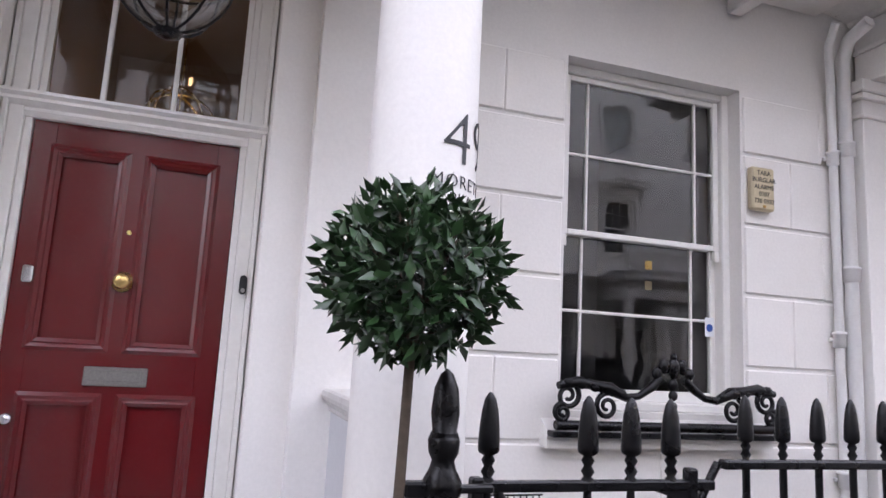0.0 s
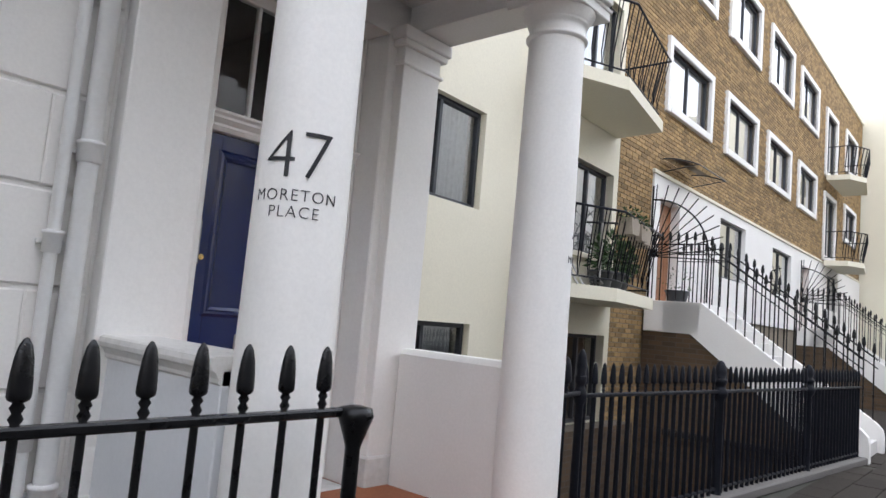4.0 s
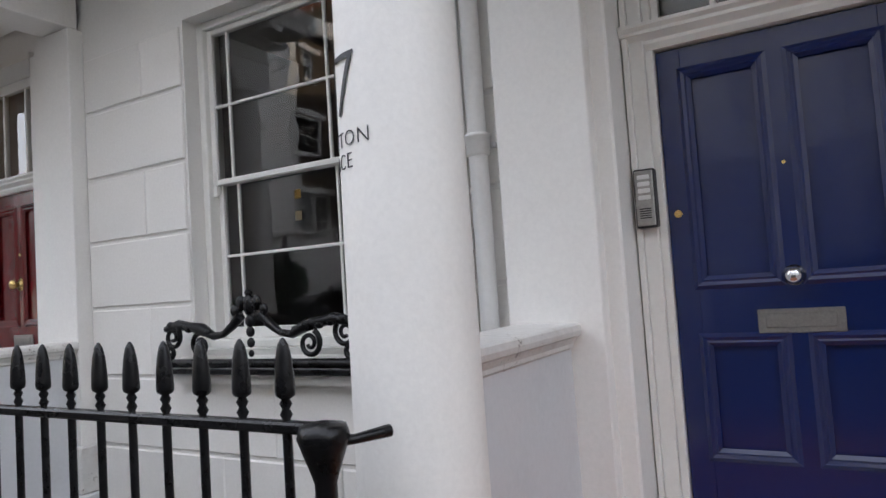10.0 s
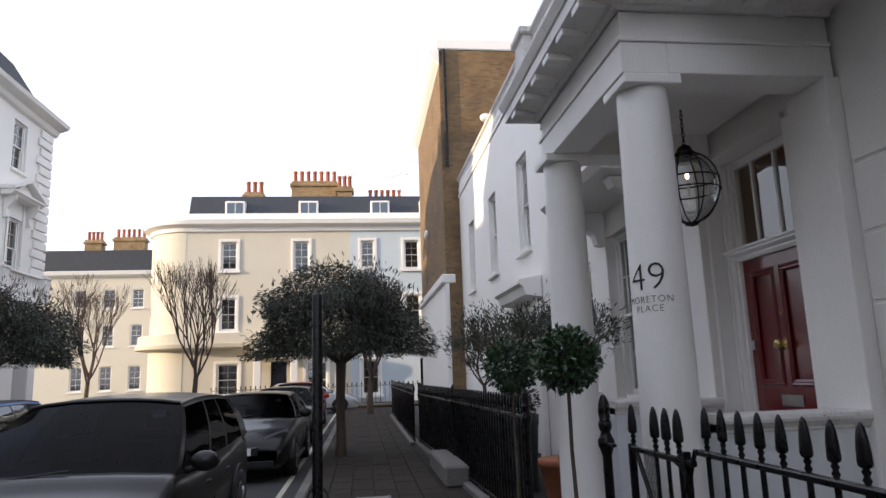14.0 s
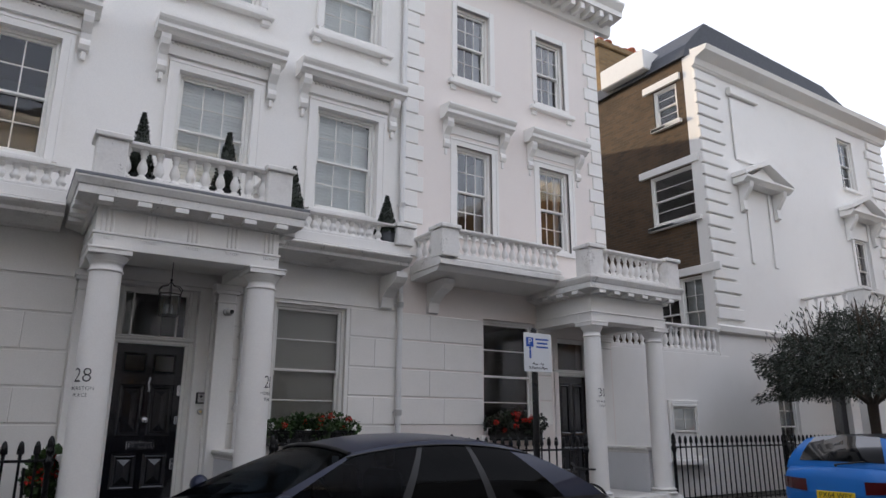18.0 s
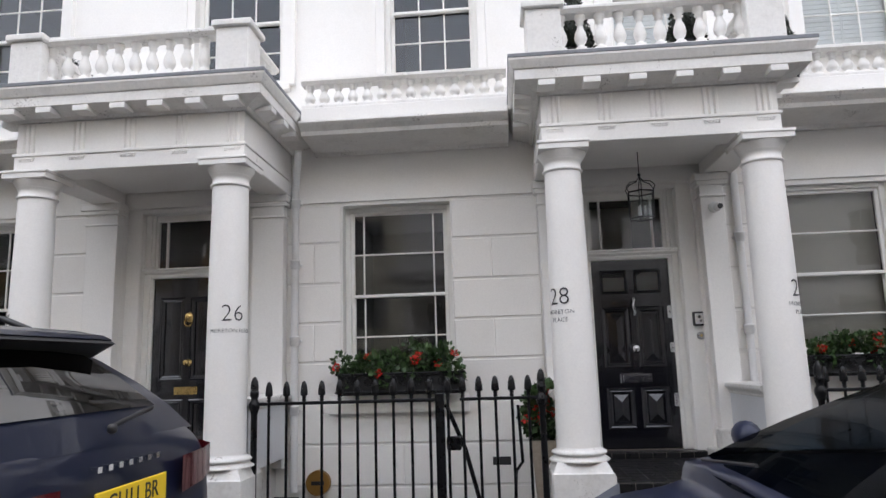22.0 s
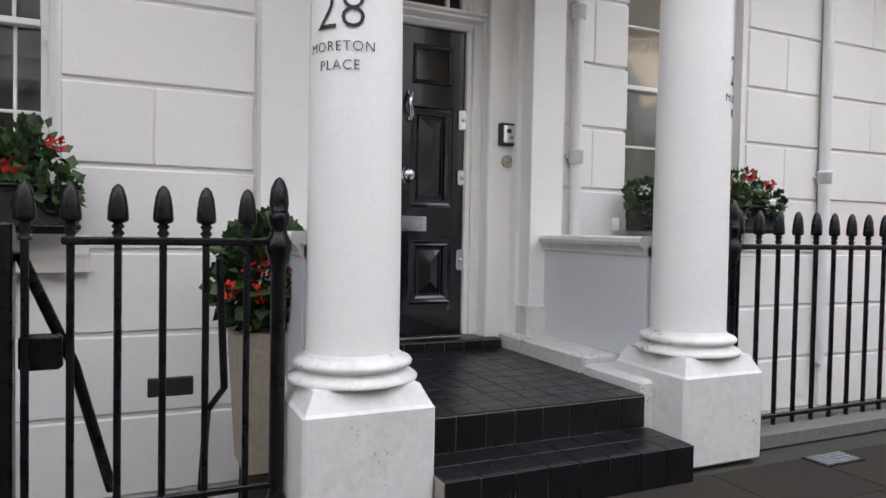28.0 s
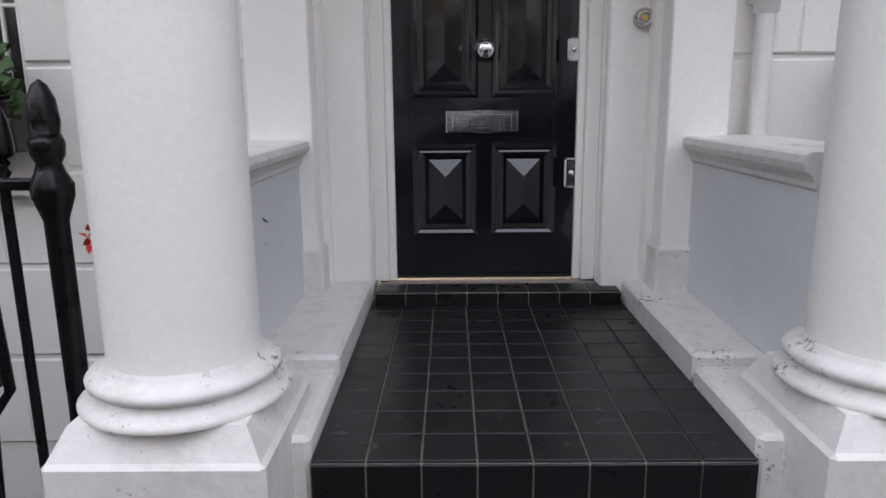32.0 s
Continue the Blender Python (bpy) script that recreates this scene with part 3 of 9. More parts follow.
def sash_window(M, u0, u1, z0, z1, cols=(0.0, 0.17, 0.83, 1.0), rows=4, y=0.10, backing=None, sill=True, label="white painted timber sash window with slender glazing bars", frame_mat=None, glass=None, room=None, low_raise=0.0, bars=True, group="", drop=0.0):
    """A box-framed sliding sash in an opening, with a room behind it coloured dark for shade."""
    fm = frame_mat or PAINT
    t = thing(numbered("window"), M, label, "window", group, "structure")
    jw = 0.055
    f = MB()
    f.box(u0, u0 + jw, y - 0.015, y + 0.13, z0, z1, 0.006)
    f.box(u1 - jw, u1, y - 0.015, y + 0.13, z0, z1, 0.006)
    f.box(u0 + jw, u1 - jw, y - 0.012, y + 0.13, z1 - 0.05, z1, 0.006)
    f.box(u0 + jw, u1 - jw, y - 0.03, y + 0.13, z0, z0 + 0.05, 0.008)
    part("window_frame", f, fm, t)
    a, c = u0 + jw, u1 - jw
    zm = (z0 + z1) / 2
    for k, (s0, s1, yy) in enumerate(((zm - 0.018, z1 - 0.05, y + 0.02), (z0 + 0.05, zm + 0.018, y + 0.06))):
        s = MB()
        sw = 0.042
        s.box(a, a + sw, yy, yy + 0.04, s0, s1, 0.005)
        s.box(c - sw, c, yy, yy + 0.04, s0, s1, 0.005)
        s.box(a + sw, c - sw, yy + 0.001, yy + 0.039, s1 - 0.036, s1, 0.005)
        s.box(a + sw, c - sw, yy + 0.001, yy + 0.039, s0, s0 + (0.036 if k == 0 else 0.07), 0.005)
        ga, gc, g0, g1 = a + sw, c - sw, s0 + 0.036, s1 - 0.036
        if k == 1:
            g0 += 0.034
        n = rows // 2
        if bars:
            for q in cols[1:-1]:
                uu = ga + (gc - ga) * q
                s.box(uu - 0.009, uu + 0.009, yy + 0.008, yy + 0.032, g0, g1, 0.004)
            for r in range(1, n):
                zz = g0 + (g1 - g0) * r / n
                s.box(ga, gc, yy + 0.009, yy + 0.031, zz - 0.009, zz + 0.009, 0.004)
        if k == 0:
            for uu in (a + 0.018, c - 0.018):
                s.prism([(yy + 0.0, s0 - 0.07), (yy + 0.035, s0 - 0.05), (yy + 0.04, s0), (yy, s0)], uu - 0.018, uu + 0.018, "x")
        sash = part("sash", s, fm, t)
        cs = cols if bars else (0.0, 1.0)
        nr = n if bars else 1
        for i in range(len(cs) - 1):
            for r in range(nr):
                p = MB()
                pa, pb = ga + (gc - ga) * cs[i] + 0.004, ga + (gc - ga) * cs[i + 1] - 0.004
                pz0, pz1 = g0 + (g1 - g0) * r / nr + 0.004, g0 + (g1 - g0) * (r + 1) / nr - 0.004
                p.quad((pa, yy + 0.02, pz0), (pb, yy + 0.02, pz0), (pb, yy + 0.02, pz1), (pa, yy + 0.02, pz1))
                o = part("pane", p, glass or GLASS, sash)
                o.visible_shadow = False
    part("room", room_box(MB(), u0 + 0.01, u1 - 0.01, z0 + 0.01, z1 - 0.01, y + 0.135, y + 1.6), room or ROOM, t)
    if backing:
        kind, m2 = backing
        k = MB()
        yb = y + 0.16
        if kind == "blind":
            k.box(a, c, yb, yb + 0.01, z0 + 0.05 + 0.3 * (z1 - z0) * low_raise, z1 - 0.05)
            part("roller_blind", k, m2, t)
        elif kind == "shutter":
            nn = int((z1 - z0) / 0.055)
            for i in range(nn):
                zz = z0 + 0.06 + i * 0.055
                for s0, s1 in ((a + 0.04, (a + c) / 2 - 0.02), ((a + c) / 2 + 0.02, c - 0.04)):
                    k.prism([(yb, zz), (yb + 0.006, zz - 0.004), (yb + 0.016, zz + 0.054), (yb + 0.010, zz + 0.058)], s0, s1, "x")
            k.box(a, a + 0.04, yb, yb + 0.03, z0 + 0.05, z1 - 0.05)
            k.box(c - 0.04, c, yb, yb + 0.03, z0 + 0.05, z1 - 0.05)
            k.box((a + c) / 2 - 0.02, (a + c) / 2 + 0.02, yb, yb + 0.03, z0 + 0.05, z1 - 0.05)
            part("louvre_shutter", k, m2, t)
        elif kind == "curtain":
            for s0, s1 in ((a, a + (c - a) * 0.22), (c - (c - a) * 0.22, c)):
                rows_ = []
                for zz in (z0 + 0.05, z1 - 0.05):
                    rows_.append([(s0 + (s1 - s0) * i / 16, yb + 0.03 + 0.02 * math.sin(i * 1.9), zz) for i in range(17)])
                k.grid(rows_)
            part("curtain", k, m2, t)
    if sill:
        s = MB()
        zs = z0 - drop
        s.prism([(y - 0.01, z0), (-0.075, zs - 0.015), (-0.08, zs - 0.025), (-0.08, zs - 0.10), (0.02, zs - 0.10), (y - 0.01, z0 - 0.06)] if drop < 0.01 else [(y - 0.01, z0 + 0.002), (0.0, z0 - drop * 0.5), (-0.075, zs - 0.012), (-0.08, zs - 0.022), (-0.08, zs - 0.11), (0.016, zs - 0.11)], u0 - 0.09 - drop * 0.4, u1 + 0.09 + drop * 0.4, "x")
        part("window_sill", s, WHITE, t)
    return t


def moulded(b, u0, u1, z0, z1, y, w=0.035, d=0.018):
    """A mitred bolection frame round a panel, proud of y towards -y."""
    prof = [(0.0, 0.0), (0.3 * w, d), (0.55 * w, d * 0.55), (0.7 * w, d * 0.8), (w, 0.0)]
    rows = []
    for off, h in prof:
        rows.append([(u0 + off, y - h, z0 + off), (u1 - off, y - h, z0 + off), (u1 - off, y - h, z1 - off), (u0 + off, y - h, z1 - off)])
    return b.grid(rows, False, True)


def panel_door(M, u, z0, w, h, y, paint, panels, label, raised=False, glazed=0):
    """A panelled front door: stiles and rails round sunk panels with mouldings. panels: rows (z from, z to)."""
    t = thing(numbered("door"), M @ Matrix.Translation((u, y, 0)), label, "door", kind="structure")
    hw = w / 2
    L = MB()
    st, mid = 0.105, 0.10
    L.box(-hw, -hw + st, 0, 0.045, z0, z0 + h, 0.003)
    L.box(hw - st, hw, 0, 0.045, z0, z0 + h, 0.003)
    L.box(-mid / 2, mid / 2, 0.001, 0.045, z0, z0 + h)
    edges = [z0] + [e for p in panels for e in p] + [z0 + h]
    for i in range(0, len(edges), 2):
        for s in (-1, 1):
            a, c = (-hw + st, -mid / 2) if s < 0 else (mid / 2, hw - st)
            L.box(a, c, 0.0015, 0.045, edges[i], edges[i + 1])
    part("stiles_and_rails", L, paint, t)
    for k, (p0, p1) in enumerate(panels):
        for a, c in ((-hw + st, -mid / 2), (mid / 2, hw - st)):
            if glazed and k >= len(panels) - glazed:
                g = MB().quad((a, 0.02, p0), (c, 0.02, p0), (c, 0.02, p1), (a, 0.02, p1))
                part("pane", g, GLASS, t)
                part("panel_moulding", moulded(MB(), a - 0.012, c + 0.012, p0 - 0.012, p1 + 0.012, 0.0, 0.03, 0.012), paint, t)
                continue
            P = MB()
            P.quad((a, 0.018, p0), (c, 0.018, p0), (c, 0.018, p1), (a, 0.018, p1))
            if raised:
                i = 0.055
                m0, m1, pk = (a + i, c - i), (p0 + i, p1 - i), 0.016
                um, dz = (a + c) / 2, min((c - a) / 2 - i, (p1 - p0) / 2 - i)
                vs = [(m0[0], 0.017, m1[0]), (m0[1], 0.017, m1[0]), (m0[1], 0.017, m1[1]), (m0[0], 0.017, m1[1]), (um, 0.017 - pk * 2, m1[0] + dz), (um, 0.017 - pk * 2, m1[1] - dz)]
                P.add(vs, [(0, 1, 4), (1, 2, 5, 4), (2, 3, 5), (3, 0, 4, 5)])
            part("panel", P, paint, t)
            part("panel_moulding", moulded(MB(), a - 0.02, c + 0.02, p0 - 0.02, p1 + 0.02, 0.0, 0.058, 0.011 if not raised else 0.016), paint, t)
    return t


def door_knob(parent, x, z, r, material, label):
    b = MB()
    rows = []
    for rr, yy in ((r * 1.25, 0.0), (r * 1.25, -0.008), (r * 0.5, -0.014), (r * 0.45, -0.035), (r * 0.8, -0.045), (r, -0.062), (r * 0.85, -0.08), (r * 0.35, -0.088), (0.001, -0.089)):
        rows.append([(x + rr * math.cos(2 * math.pi * i / 20), yy, z + rr * math.sin(2 * math.pi * i / 20)) for i in range(20)])
    b.grid(rows, True, True)
    return part("door_knob", b, material, parent, label)


def letter_plate(parent, x, z, w, h, material, label):
    b = MB()
    b.box(x - w / 2, x + w / 2, -0.010, 0.002, z - h / 2, z + h / 2, 0.004)
    o = part("letter_plate", b, material, parent, label)
    f = MB().box(x - w / 2 + 0.03, x + w / 2 - 0.03, -0.016, -0.009, z - h / 2 + 0.022, z + h / 2 - 0.018, 0.005)
    part("flap", f, material, o)
    return o


def door_surround(M, u, z_door, z_top, hw, y, fan0, fan1, mullions, deep=0.0):
    """Jambs, transom cornice, fanlight and the splayed lining of a front-door recess."""
    t = thing(numbered("trim"), M @ Matrix.Translation((u, y, 0)), "white painted moulded front-door surround with rectangular fanlight", "door surround", kind="structure")
    J = MB()
    for s in (-1, 1):
        for a, c, d in ((hw, hw + 0.035, 0.03), (hw + 0.035, hw + 0.10, 0.055), (hw + 0.10, hw + 0.125, 0.08)):
            J.box(s * a, s * c, -d, 0.06, z_door, fan1 + 0.05, 0.004)
    part("jamb", J, PAINT, t)
    prof = [(0.06, z_top + 0.004), (-0.035, z_top + 0.004), (-0.05, z_top + 0.03), (-0.05, z_top + 0.045), (-0.085, z_top + 0.07), (-0.085, z_top + 0.085), (-0.105, z_top + 0.10), (-0.105, z_top + 0.115), (0.06, z_top + 0.13)]
    part("transom", MB().prism(prof, -hw - 0.15, hw + 0.15, "x"), PAINT, t)
    F = MB()
    a, c = -hw + 0.001, hw - 0.001
    F.box(a, c, 0.0, 0.05, fan1 - 0.03, fan1 + 0.05, 0.004)
    for s in (-1, 1):
        F.box(s * (hw - 0.03), s * (hw - 0.001), 0.001, 0.05, z_top + 0.13, fan1 - 0.03)
    for q in mullions:
        F.box(q - 0.012, q + 0.012, 0.005, 0.045, z_top + 0.13, fan1 - 0.03, 0.004)
    part("fanlight_frame", F, PAINT, t)
    edges = [a + 0.03] + list(mullions) + [c - 0.03]
    for i in range(len(edges) - 1):
        g = MB().quad((edges[i] + 0.006, 0.025, z_top + 0.13), (edges[i + 1] - 0.006, 0.025, z_top + 0.13), (edges[i + 1] - 0.006, 0.025, fan1 - 0.03), (edges[i] + 0.006, 0.025, fan1 - 0.03))
        o = part("pane", g, GLASS, t)
        o.visible_shadow = False
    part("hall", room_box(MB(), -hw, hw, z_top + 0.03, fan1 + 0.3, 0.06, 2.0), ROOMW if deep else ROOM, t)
    return t


def baluster_mesh(h, r=0.06, n=10):
    key = ("baluster", h, r, n)
    if key not in MESHES:
        k = h / 0.34
        prof = [(0.055, 0.0), (0.055, 0.03), (0.035, 0.04), (0.03, 0.055), (0.052, 0.09), (0.06, 0.12), (0.05, 0.17), (0.03, 0.22), (0.026, 0.25), (0.042, 0.265), (0.03, 0.285), (0.05, 0.305), (0.05, 0.34)]
        MESHES[key] = MB().lathe([(q * r / 0.06, z * k) for q, z in prof], 0, 0, n).mesh("baluster", WHITE)
    return MESHES[key]


def balustrade(M, runs, z0, h, label, dies=(), material=None, step=0.165, cap=0.07, plinth=0.08):
    """Runs of turned balusters between a plinth and a moulded coping. runs: (x0, y0, x1, y1); dies: (x, y, half)."""
    mt = material or WEATH
    t = thing("balustrade", M @ Matrix.Translation((0, 0, z0)), label, "balustrade", "stucco balustrades over the porches")
    for x0, y0, x1, y1 in runs:
        L = math.hypot(x1 - x0, y1 - y0)
        ang = math.atan2(y1 - y0, x1 - x0)
        R = Matrix.Translation((x0, y0, 0)) @ Matrix.Rotation(ang, 4, 'Z')
        part("plinth_rail", MB().box(0, L, -0.07, 0.07, 0, plinth, 0.008), mt, t, at=R)
        zc = h - cap
        prof = [(-0.07, zc), (-0.09, zc + 0.02), (-0.10, zc + 0.03), (-0.10, zc + 0.055), (-0.08, zc + cap), (0.08, zc + cap), (0.10, zc + 0.055), (0.10, zc + 0.03), (0.09, zc + 0.02), (0.07, zc)]
        part("coping", MB().prism(prof, 0, L, "x"), mt, t, at=R)
        n = max(1, int(L / step))
        me = baluster_mesh(zc - plinth)
        for i in range(n):
            part("baluster", me, mt, t, at=R @ Matrix.Translation(((i + 0.5) * L / n, 0, plinth)))
    for x, y, hf in dies:
        d = MB().box(x - hf, x + hf, y - hf, y + hf, 0, h - 0.05, 0.01)
        d.box(x - hf - 0.035, x + hf + 0.035, y - hf - 0.035, y + hf + 0.035, h - 0.05, h + 0.02, 0.012)
        part("die", d, mt, t)
    return t


def column(M, x, y, z_plinth, z_top, r0, r1, label, plinth=(0.27, 0.42), chamfer=True, plain=False):
    """A Tuscan column on a block: plinth, moulded base, tapering shaft, necking, echinus and abacus."""
    t = thing("column", M @ Matrix.Translation((x, y, 0)), label, "column", "porch columns")
    pw, ph = plinth
    P = MB()
    P.box(-pw, pw, -pw, pw, 0, ph, 0.012)
    if chamfer:
        rows = [[(sx * k, sy * k, z) for sx, sy in ((-1, -1), (-0.35, -1), (0.35, -1), (1, -1), (1, -0.35), (1, 0.35), (1, 1), (0.35, 1), (-0.35, 1), (-1, 1), (-1, 0.35), (-1, -0.35))] for k, z in ((pw - 0.012, ph), (pw - 0.05, ph + 0.075))]
        P.grid(rows, False, True)
        P.add(rows[-1], [tuple(range(12))])
        ph += 0.075
    part("plinth", P, PORCH, t)
    B = MB().lathe([(r0 + 0.072, 0.0), (r0 + 0.074, 0.014), (r0 + 0.064, 0.028), (r0 + 0.042, 0.046), (r0 + 0.030, 0.062), (r0 + 0.028, 0.072), (r0 + 0.040, 0.078), (r0 + 0.050, 0.092), (r0 + 0.052, 0.108), (r0 + 0.044, 0.124), (r0 + 0.026, 0.136), (r0 + 0.012, 0.142), (r0 + 0.008, 0.152), (r0, 0.17)], 0, 0, 40, z=ph)
    B.v = [(x_, y_, ph + (z_ - ph) * 0.64) for x_, y_, z_ in B.v]
    part("base", B, PORCH, t)
    zs = ph + 0.109
    zt = z_top - (0.065 if plain else 0.26)
    n = 10
    S = MB().lathe([(r0 + (r1 - r0) * (i / n) ** 1.6, zs + (zt - zs) * i / n) for i in range(n + 1)], 0, 0, 48)
    part("shaft", S, WHITE, t)
    if plain:
        part("abacus", MB().box(-r1 - 0.03, r1 + 0.03, -r1 - 0.03, r1 + 0.03, zt - 0.004, z_top, 0.008), WHITE, t)
        return t
    C = MB().lathe([(r1, 0.0), (r1 + 0.018, 0.008), (r1 + 0.02, 0.02), (r1 + 0.003, 0.03), (r1 + 0.003, 0.095), (r1 + 0.014, 0.10), (r1 + 0.016, 0.115), (r1 + 0.02, 0.12), (r1 + 0.05, 0.165), (r1 + 0.055, 0.18)], 0, 0, 40, z=zt)
    part("capital", C, WHITE, t)
    A = MB().box(-r1 - 0.06, r1 + 0.06, -r1 - 0.06, r1 + 0.06, zt + 0.18, zt + 0.245, 0.006)
    A.box(-r1 - 0.07, r1 + 0.07, -r1 - 0.07, r1 + 0.07, zt + 0.235, z_top, 0.004)
    part("abacus", A, WHITE, t)
    return t


def lettering(M, x, y, r, angle, lines, label):
    """Painted letters that follow a round shaft. lines: (words, height, z, spacing)."""
    t = thing("house_number", M @ Matrix.Translation((x, y, 0)) @ Matrix.Rotation(radians(angle), 4, 'Z'), label, "lettering", "painted house numbers")
    for words, size, z, sp in lines:
        for m3 in letters(wrapped(text_mesh(words, size, 0.0008, sp, True), r + 0.0022)):
            part("letter", m3, None, t, at=(0, 0, z))
    return t


def entablature(M, u, hw, d0, d1, z0, zf, zc, over, triglyphs, label, back=0.0):
    """The beam, frieze and cornice of a porch. hw: half width at the beam; d1: its front; zc: the cornice's foot."""
    t = thing("porch_entablature", M @ Matrix.Translation((u, 0, 0)), label, "porch roof", "porch roofs")
    bw = 0.32
    part("front_architrave", MB().box(-hw, hw, -d1, -d1 + bw, z0, zf, 0.006), WHITE, t)
    part("side_architrave", MB().box(-hw, -hw + bw, -d1 + bw, -0.02, z0 + 0.002, zf, 0.006), WHITE, t)
    part("side_architrave", MB().box(hw - bw, hw, -d1 + bw, -0.02, z0 + 0.002, zf, 0.006), WHITE, t)
    F = MB()
    F.box(-hw + 0.012, hw - 0.012, -d1 + 0.012, -0.02, zf + 0.03, zc)
    F.box(-hw - 0.015, hw + 0.015, -d1 - 0.015, -0.02, zf, zf + 0.03, 0.005)
    part("frieze", F, WHITE, t)
    part("porch_ceiling", MB().box(-hw + 0.2, hw - 0.2, -d1 + 0.2, -0.02, zf - 0.02, zf - 0.004), WHITE, t)
    if triglyphs:
        n = triglyphs
        for i in range(n):
            x = -hw + 0.13 + (2 * hw - 0.26) * i / (n - 1)
            T = MB()
            for k in (-1, 0, 1):
                T.prism([(x + k * 0.05 - 0.021, -d1 + 0.014), (x + k * 0.05 - 0.01, -d1 - 0.008), (x + k * 0.05 + 0.01, -d1 - 0.008), (x + k * 0.05 + 0.021, -d1 + 0.014)], zf + 0.03, zc - 0.012, "z")
            T.box(x - 0.08, x + 0.08, -d1 - 0.014, -d1 + 0.012, zf - 0.03, zf - 0.012)
            for k in range(6):
                T.box(x - 0.072 + k * 0.026, x - 0.058 + k * 0.026, -d1 - 0.012, -d1 + 0.005, zf - 0.052, zf - 0.031)
            part("triglyph", T, WHITE, t)
    o = over
    rows = []
    for e, z in ((0.0, zc), (0.02, zc + 0.005), (0.035, zc + 0.03), (o - 0.06, zc + 0.075), (o - 0.05, zc + 0.08), (o - 0.05, zc + 0.17), (o - 0.035, zc + 0.18), (o - 0.01, zc + 0.23), (o, zc + 0.25), (o, zc + 0.285), (o - 0.04, zc + 0.30)):
        rows.append([(-hw - e, -0.0, z), (-hw - e, -d1 - e, z), (hw + e, -d1 - e, z), (hw + e, -0.0, z)])
    C = MB().grid(rows, False)
    top = rows[-1]
    C.add([top[0], top[1], top[2], top[3]], [(0, 1, 2, 3)])
    part("cornice", C, WEATH, t)
    # thin lead-grey strips that stand for the line of grime on the lip
    if triglyphs:
        part("lead_flashing", MB().box(-hw - o - 0.006, hw + o + 0.006, -d1 - o - 0.006, -d1 - o + 0.06, zc + 0.27, zc + 0.305, 0.003), LEAD, t, "dark strip for the grime along the cornice lip")
        for s in (-1, 1):
            part("lead_flashing", MB().box(s * (hw + o - 0.06), s * (hw + o + 0.006), -d1 - o + 0.06, -0.3, zc + 0.27, zc + 0.305, 0.003), LEAD, t, "dark strip for the grime along the cornice lip")
    mu = []
    n = max(3, int(2 * hw / 0.36))
    for i in range(n + 1):
        mu.append((-hw + 0.06 + (2 * hw - 0.12) * i / n, -d1 - o * 0.5 - 0.01, 0))
    for s in (-1, 1):
        for k in range(3):
            mu.append((s * (hw + o * 0.5 + 0.01), -d1 + 0.15 + k * 0.38, 1))
    for x, y, side in mu:
        a, c = (0.075, o * 0.30) if not side else (o * 0.30, 0.075)
        part("mutule", MB().box(x - a, x + a, y - c, y + c, zc + 0.012, zc + 0.066, 0.004), WHITE, t)
    return t


def pier(M, u0, u1, d, z0, z1, label, cap=True):
    t = thing("pilaster", M, label, "pilaster", "porch pilasters")
    b = MB().box(u0, u1, -d, 0.015, z0, z1, 0.006)
    part("shaft", b, WHITE, t)
    part("base", MB().box(u0 - 0.02, u1 + 0.02, -d - 0.025, 0.015, z0, z0 + 0.32, 0.012), PORCH, t)
    if cap:
        c = MB()
        c.box(u0 - 0.02, u1 + 0.02, -d - 0.02, 0.014, z1 - 0.26, z1 - 0.235, 0.006)
        c.box(u0 - 0.035, u1 + 0.035, -d - 0.035, 0.014, z1 - 0.13, z1 - 0.085, 0.006)
        c.box(u0 - 0.055, u1 + 0.055, -d - 0.055, 0.014, z1 - 0.085, z1, 0.008)
        part("capital", c, WHITE, t)
    return t


def parapet(M, u0, u1, y0, y1, z0, z1, label, plain=False):
    """The low porch wall from pilaster to column, with a moulded cap; below the cap it is a colder grey-white."""
    t = thing("porch_wall", M, label, "low wall", "low porch walls")
    if plain:
        part("wall", MB().box(u0, u1, y0, y1, z0, z1, 0.035), WHITE, t)
        return t
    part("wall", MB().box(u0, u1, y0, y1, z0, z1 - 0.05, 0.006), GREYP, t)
    o = 0.03
    rows = [[(u0 - e, y0, z), (u1 + e, y0, z), (u1 + e, y1, z), (u0 - e, y1, z)] for e, z in ((0.0, z1 - 0.11), (0.012, z1 - 0.10), (0.012, z1 - 0.085), (0.028, z1 - 0.06), (0.045, z1 - 0.05), (0.05, z1 - 0.03), (0.045, z1 - 0.008), (0.03, z1))]
    c = MB().grid(rows, False, True)
    c.add(rows[-1], [(0, 1, 2, 3)])
    part("coping", c, PORCH, t)
    return t


def rust(M, parent, u0, u1, courses, joints, depth=0.02, gap=0.02, y0=-0.001):
    """Stucco blocks with bevelled joints. courses: (z0, z1); joints: per course, the u of the upright joints."""
    for k, (a, c) in enumerate(courses):
        js = [u0] + [j for j in joints[k % len(joints)] if u0 + 0.05 < j < u1 - 0.05] + [u1]
        for i in range(len(js) - 1):
            w = js[i + 1] - js[i]
            key = ("block", round(w, 3), round(c - a, 3))
            if key not in MESHES:
                MESHES[key] = MB().box(0, w - gap * (0.35 if i else 0.0), 0, depth, 0, c - a - gap, 0.011).mesh("stucco_block", BLOCKM)
            part("stucco_block", MESHES[key], None, parent, at=(js[i], y0, a + gap / 2))


FINIAL = {}


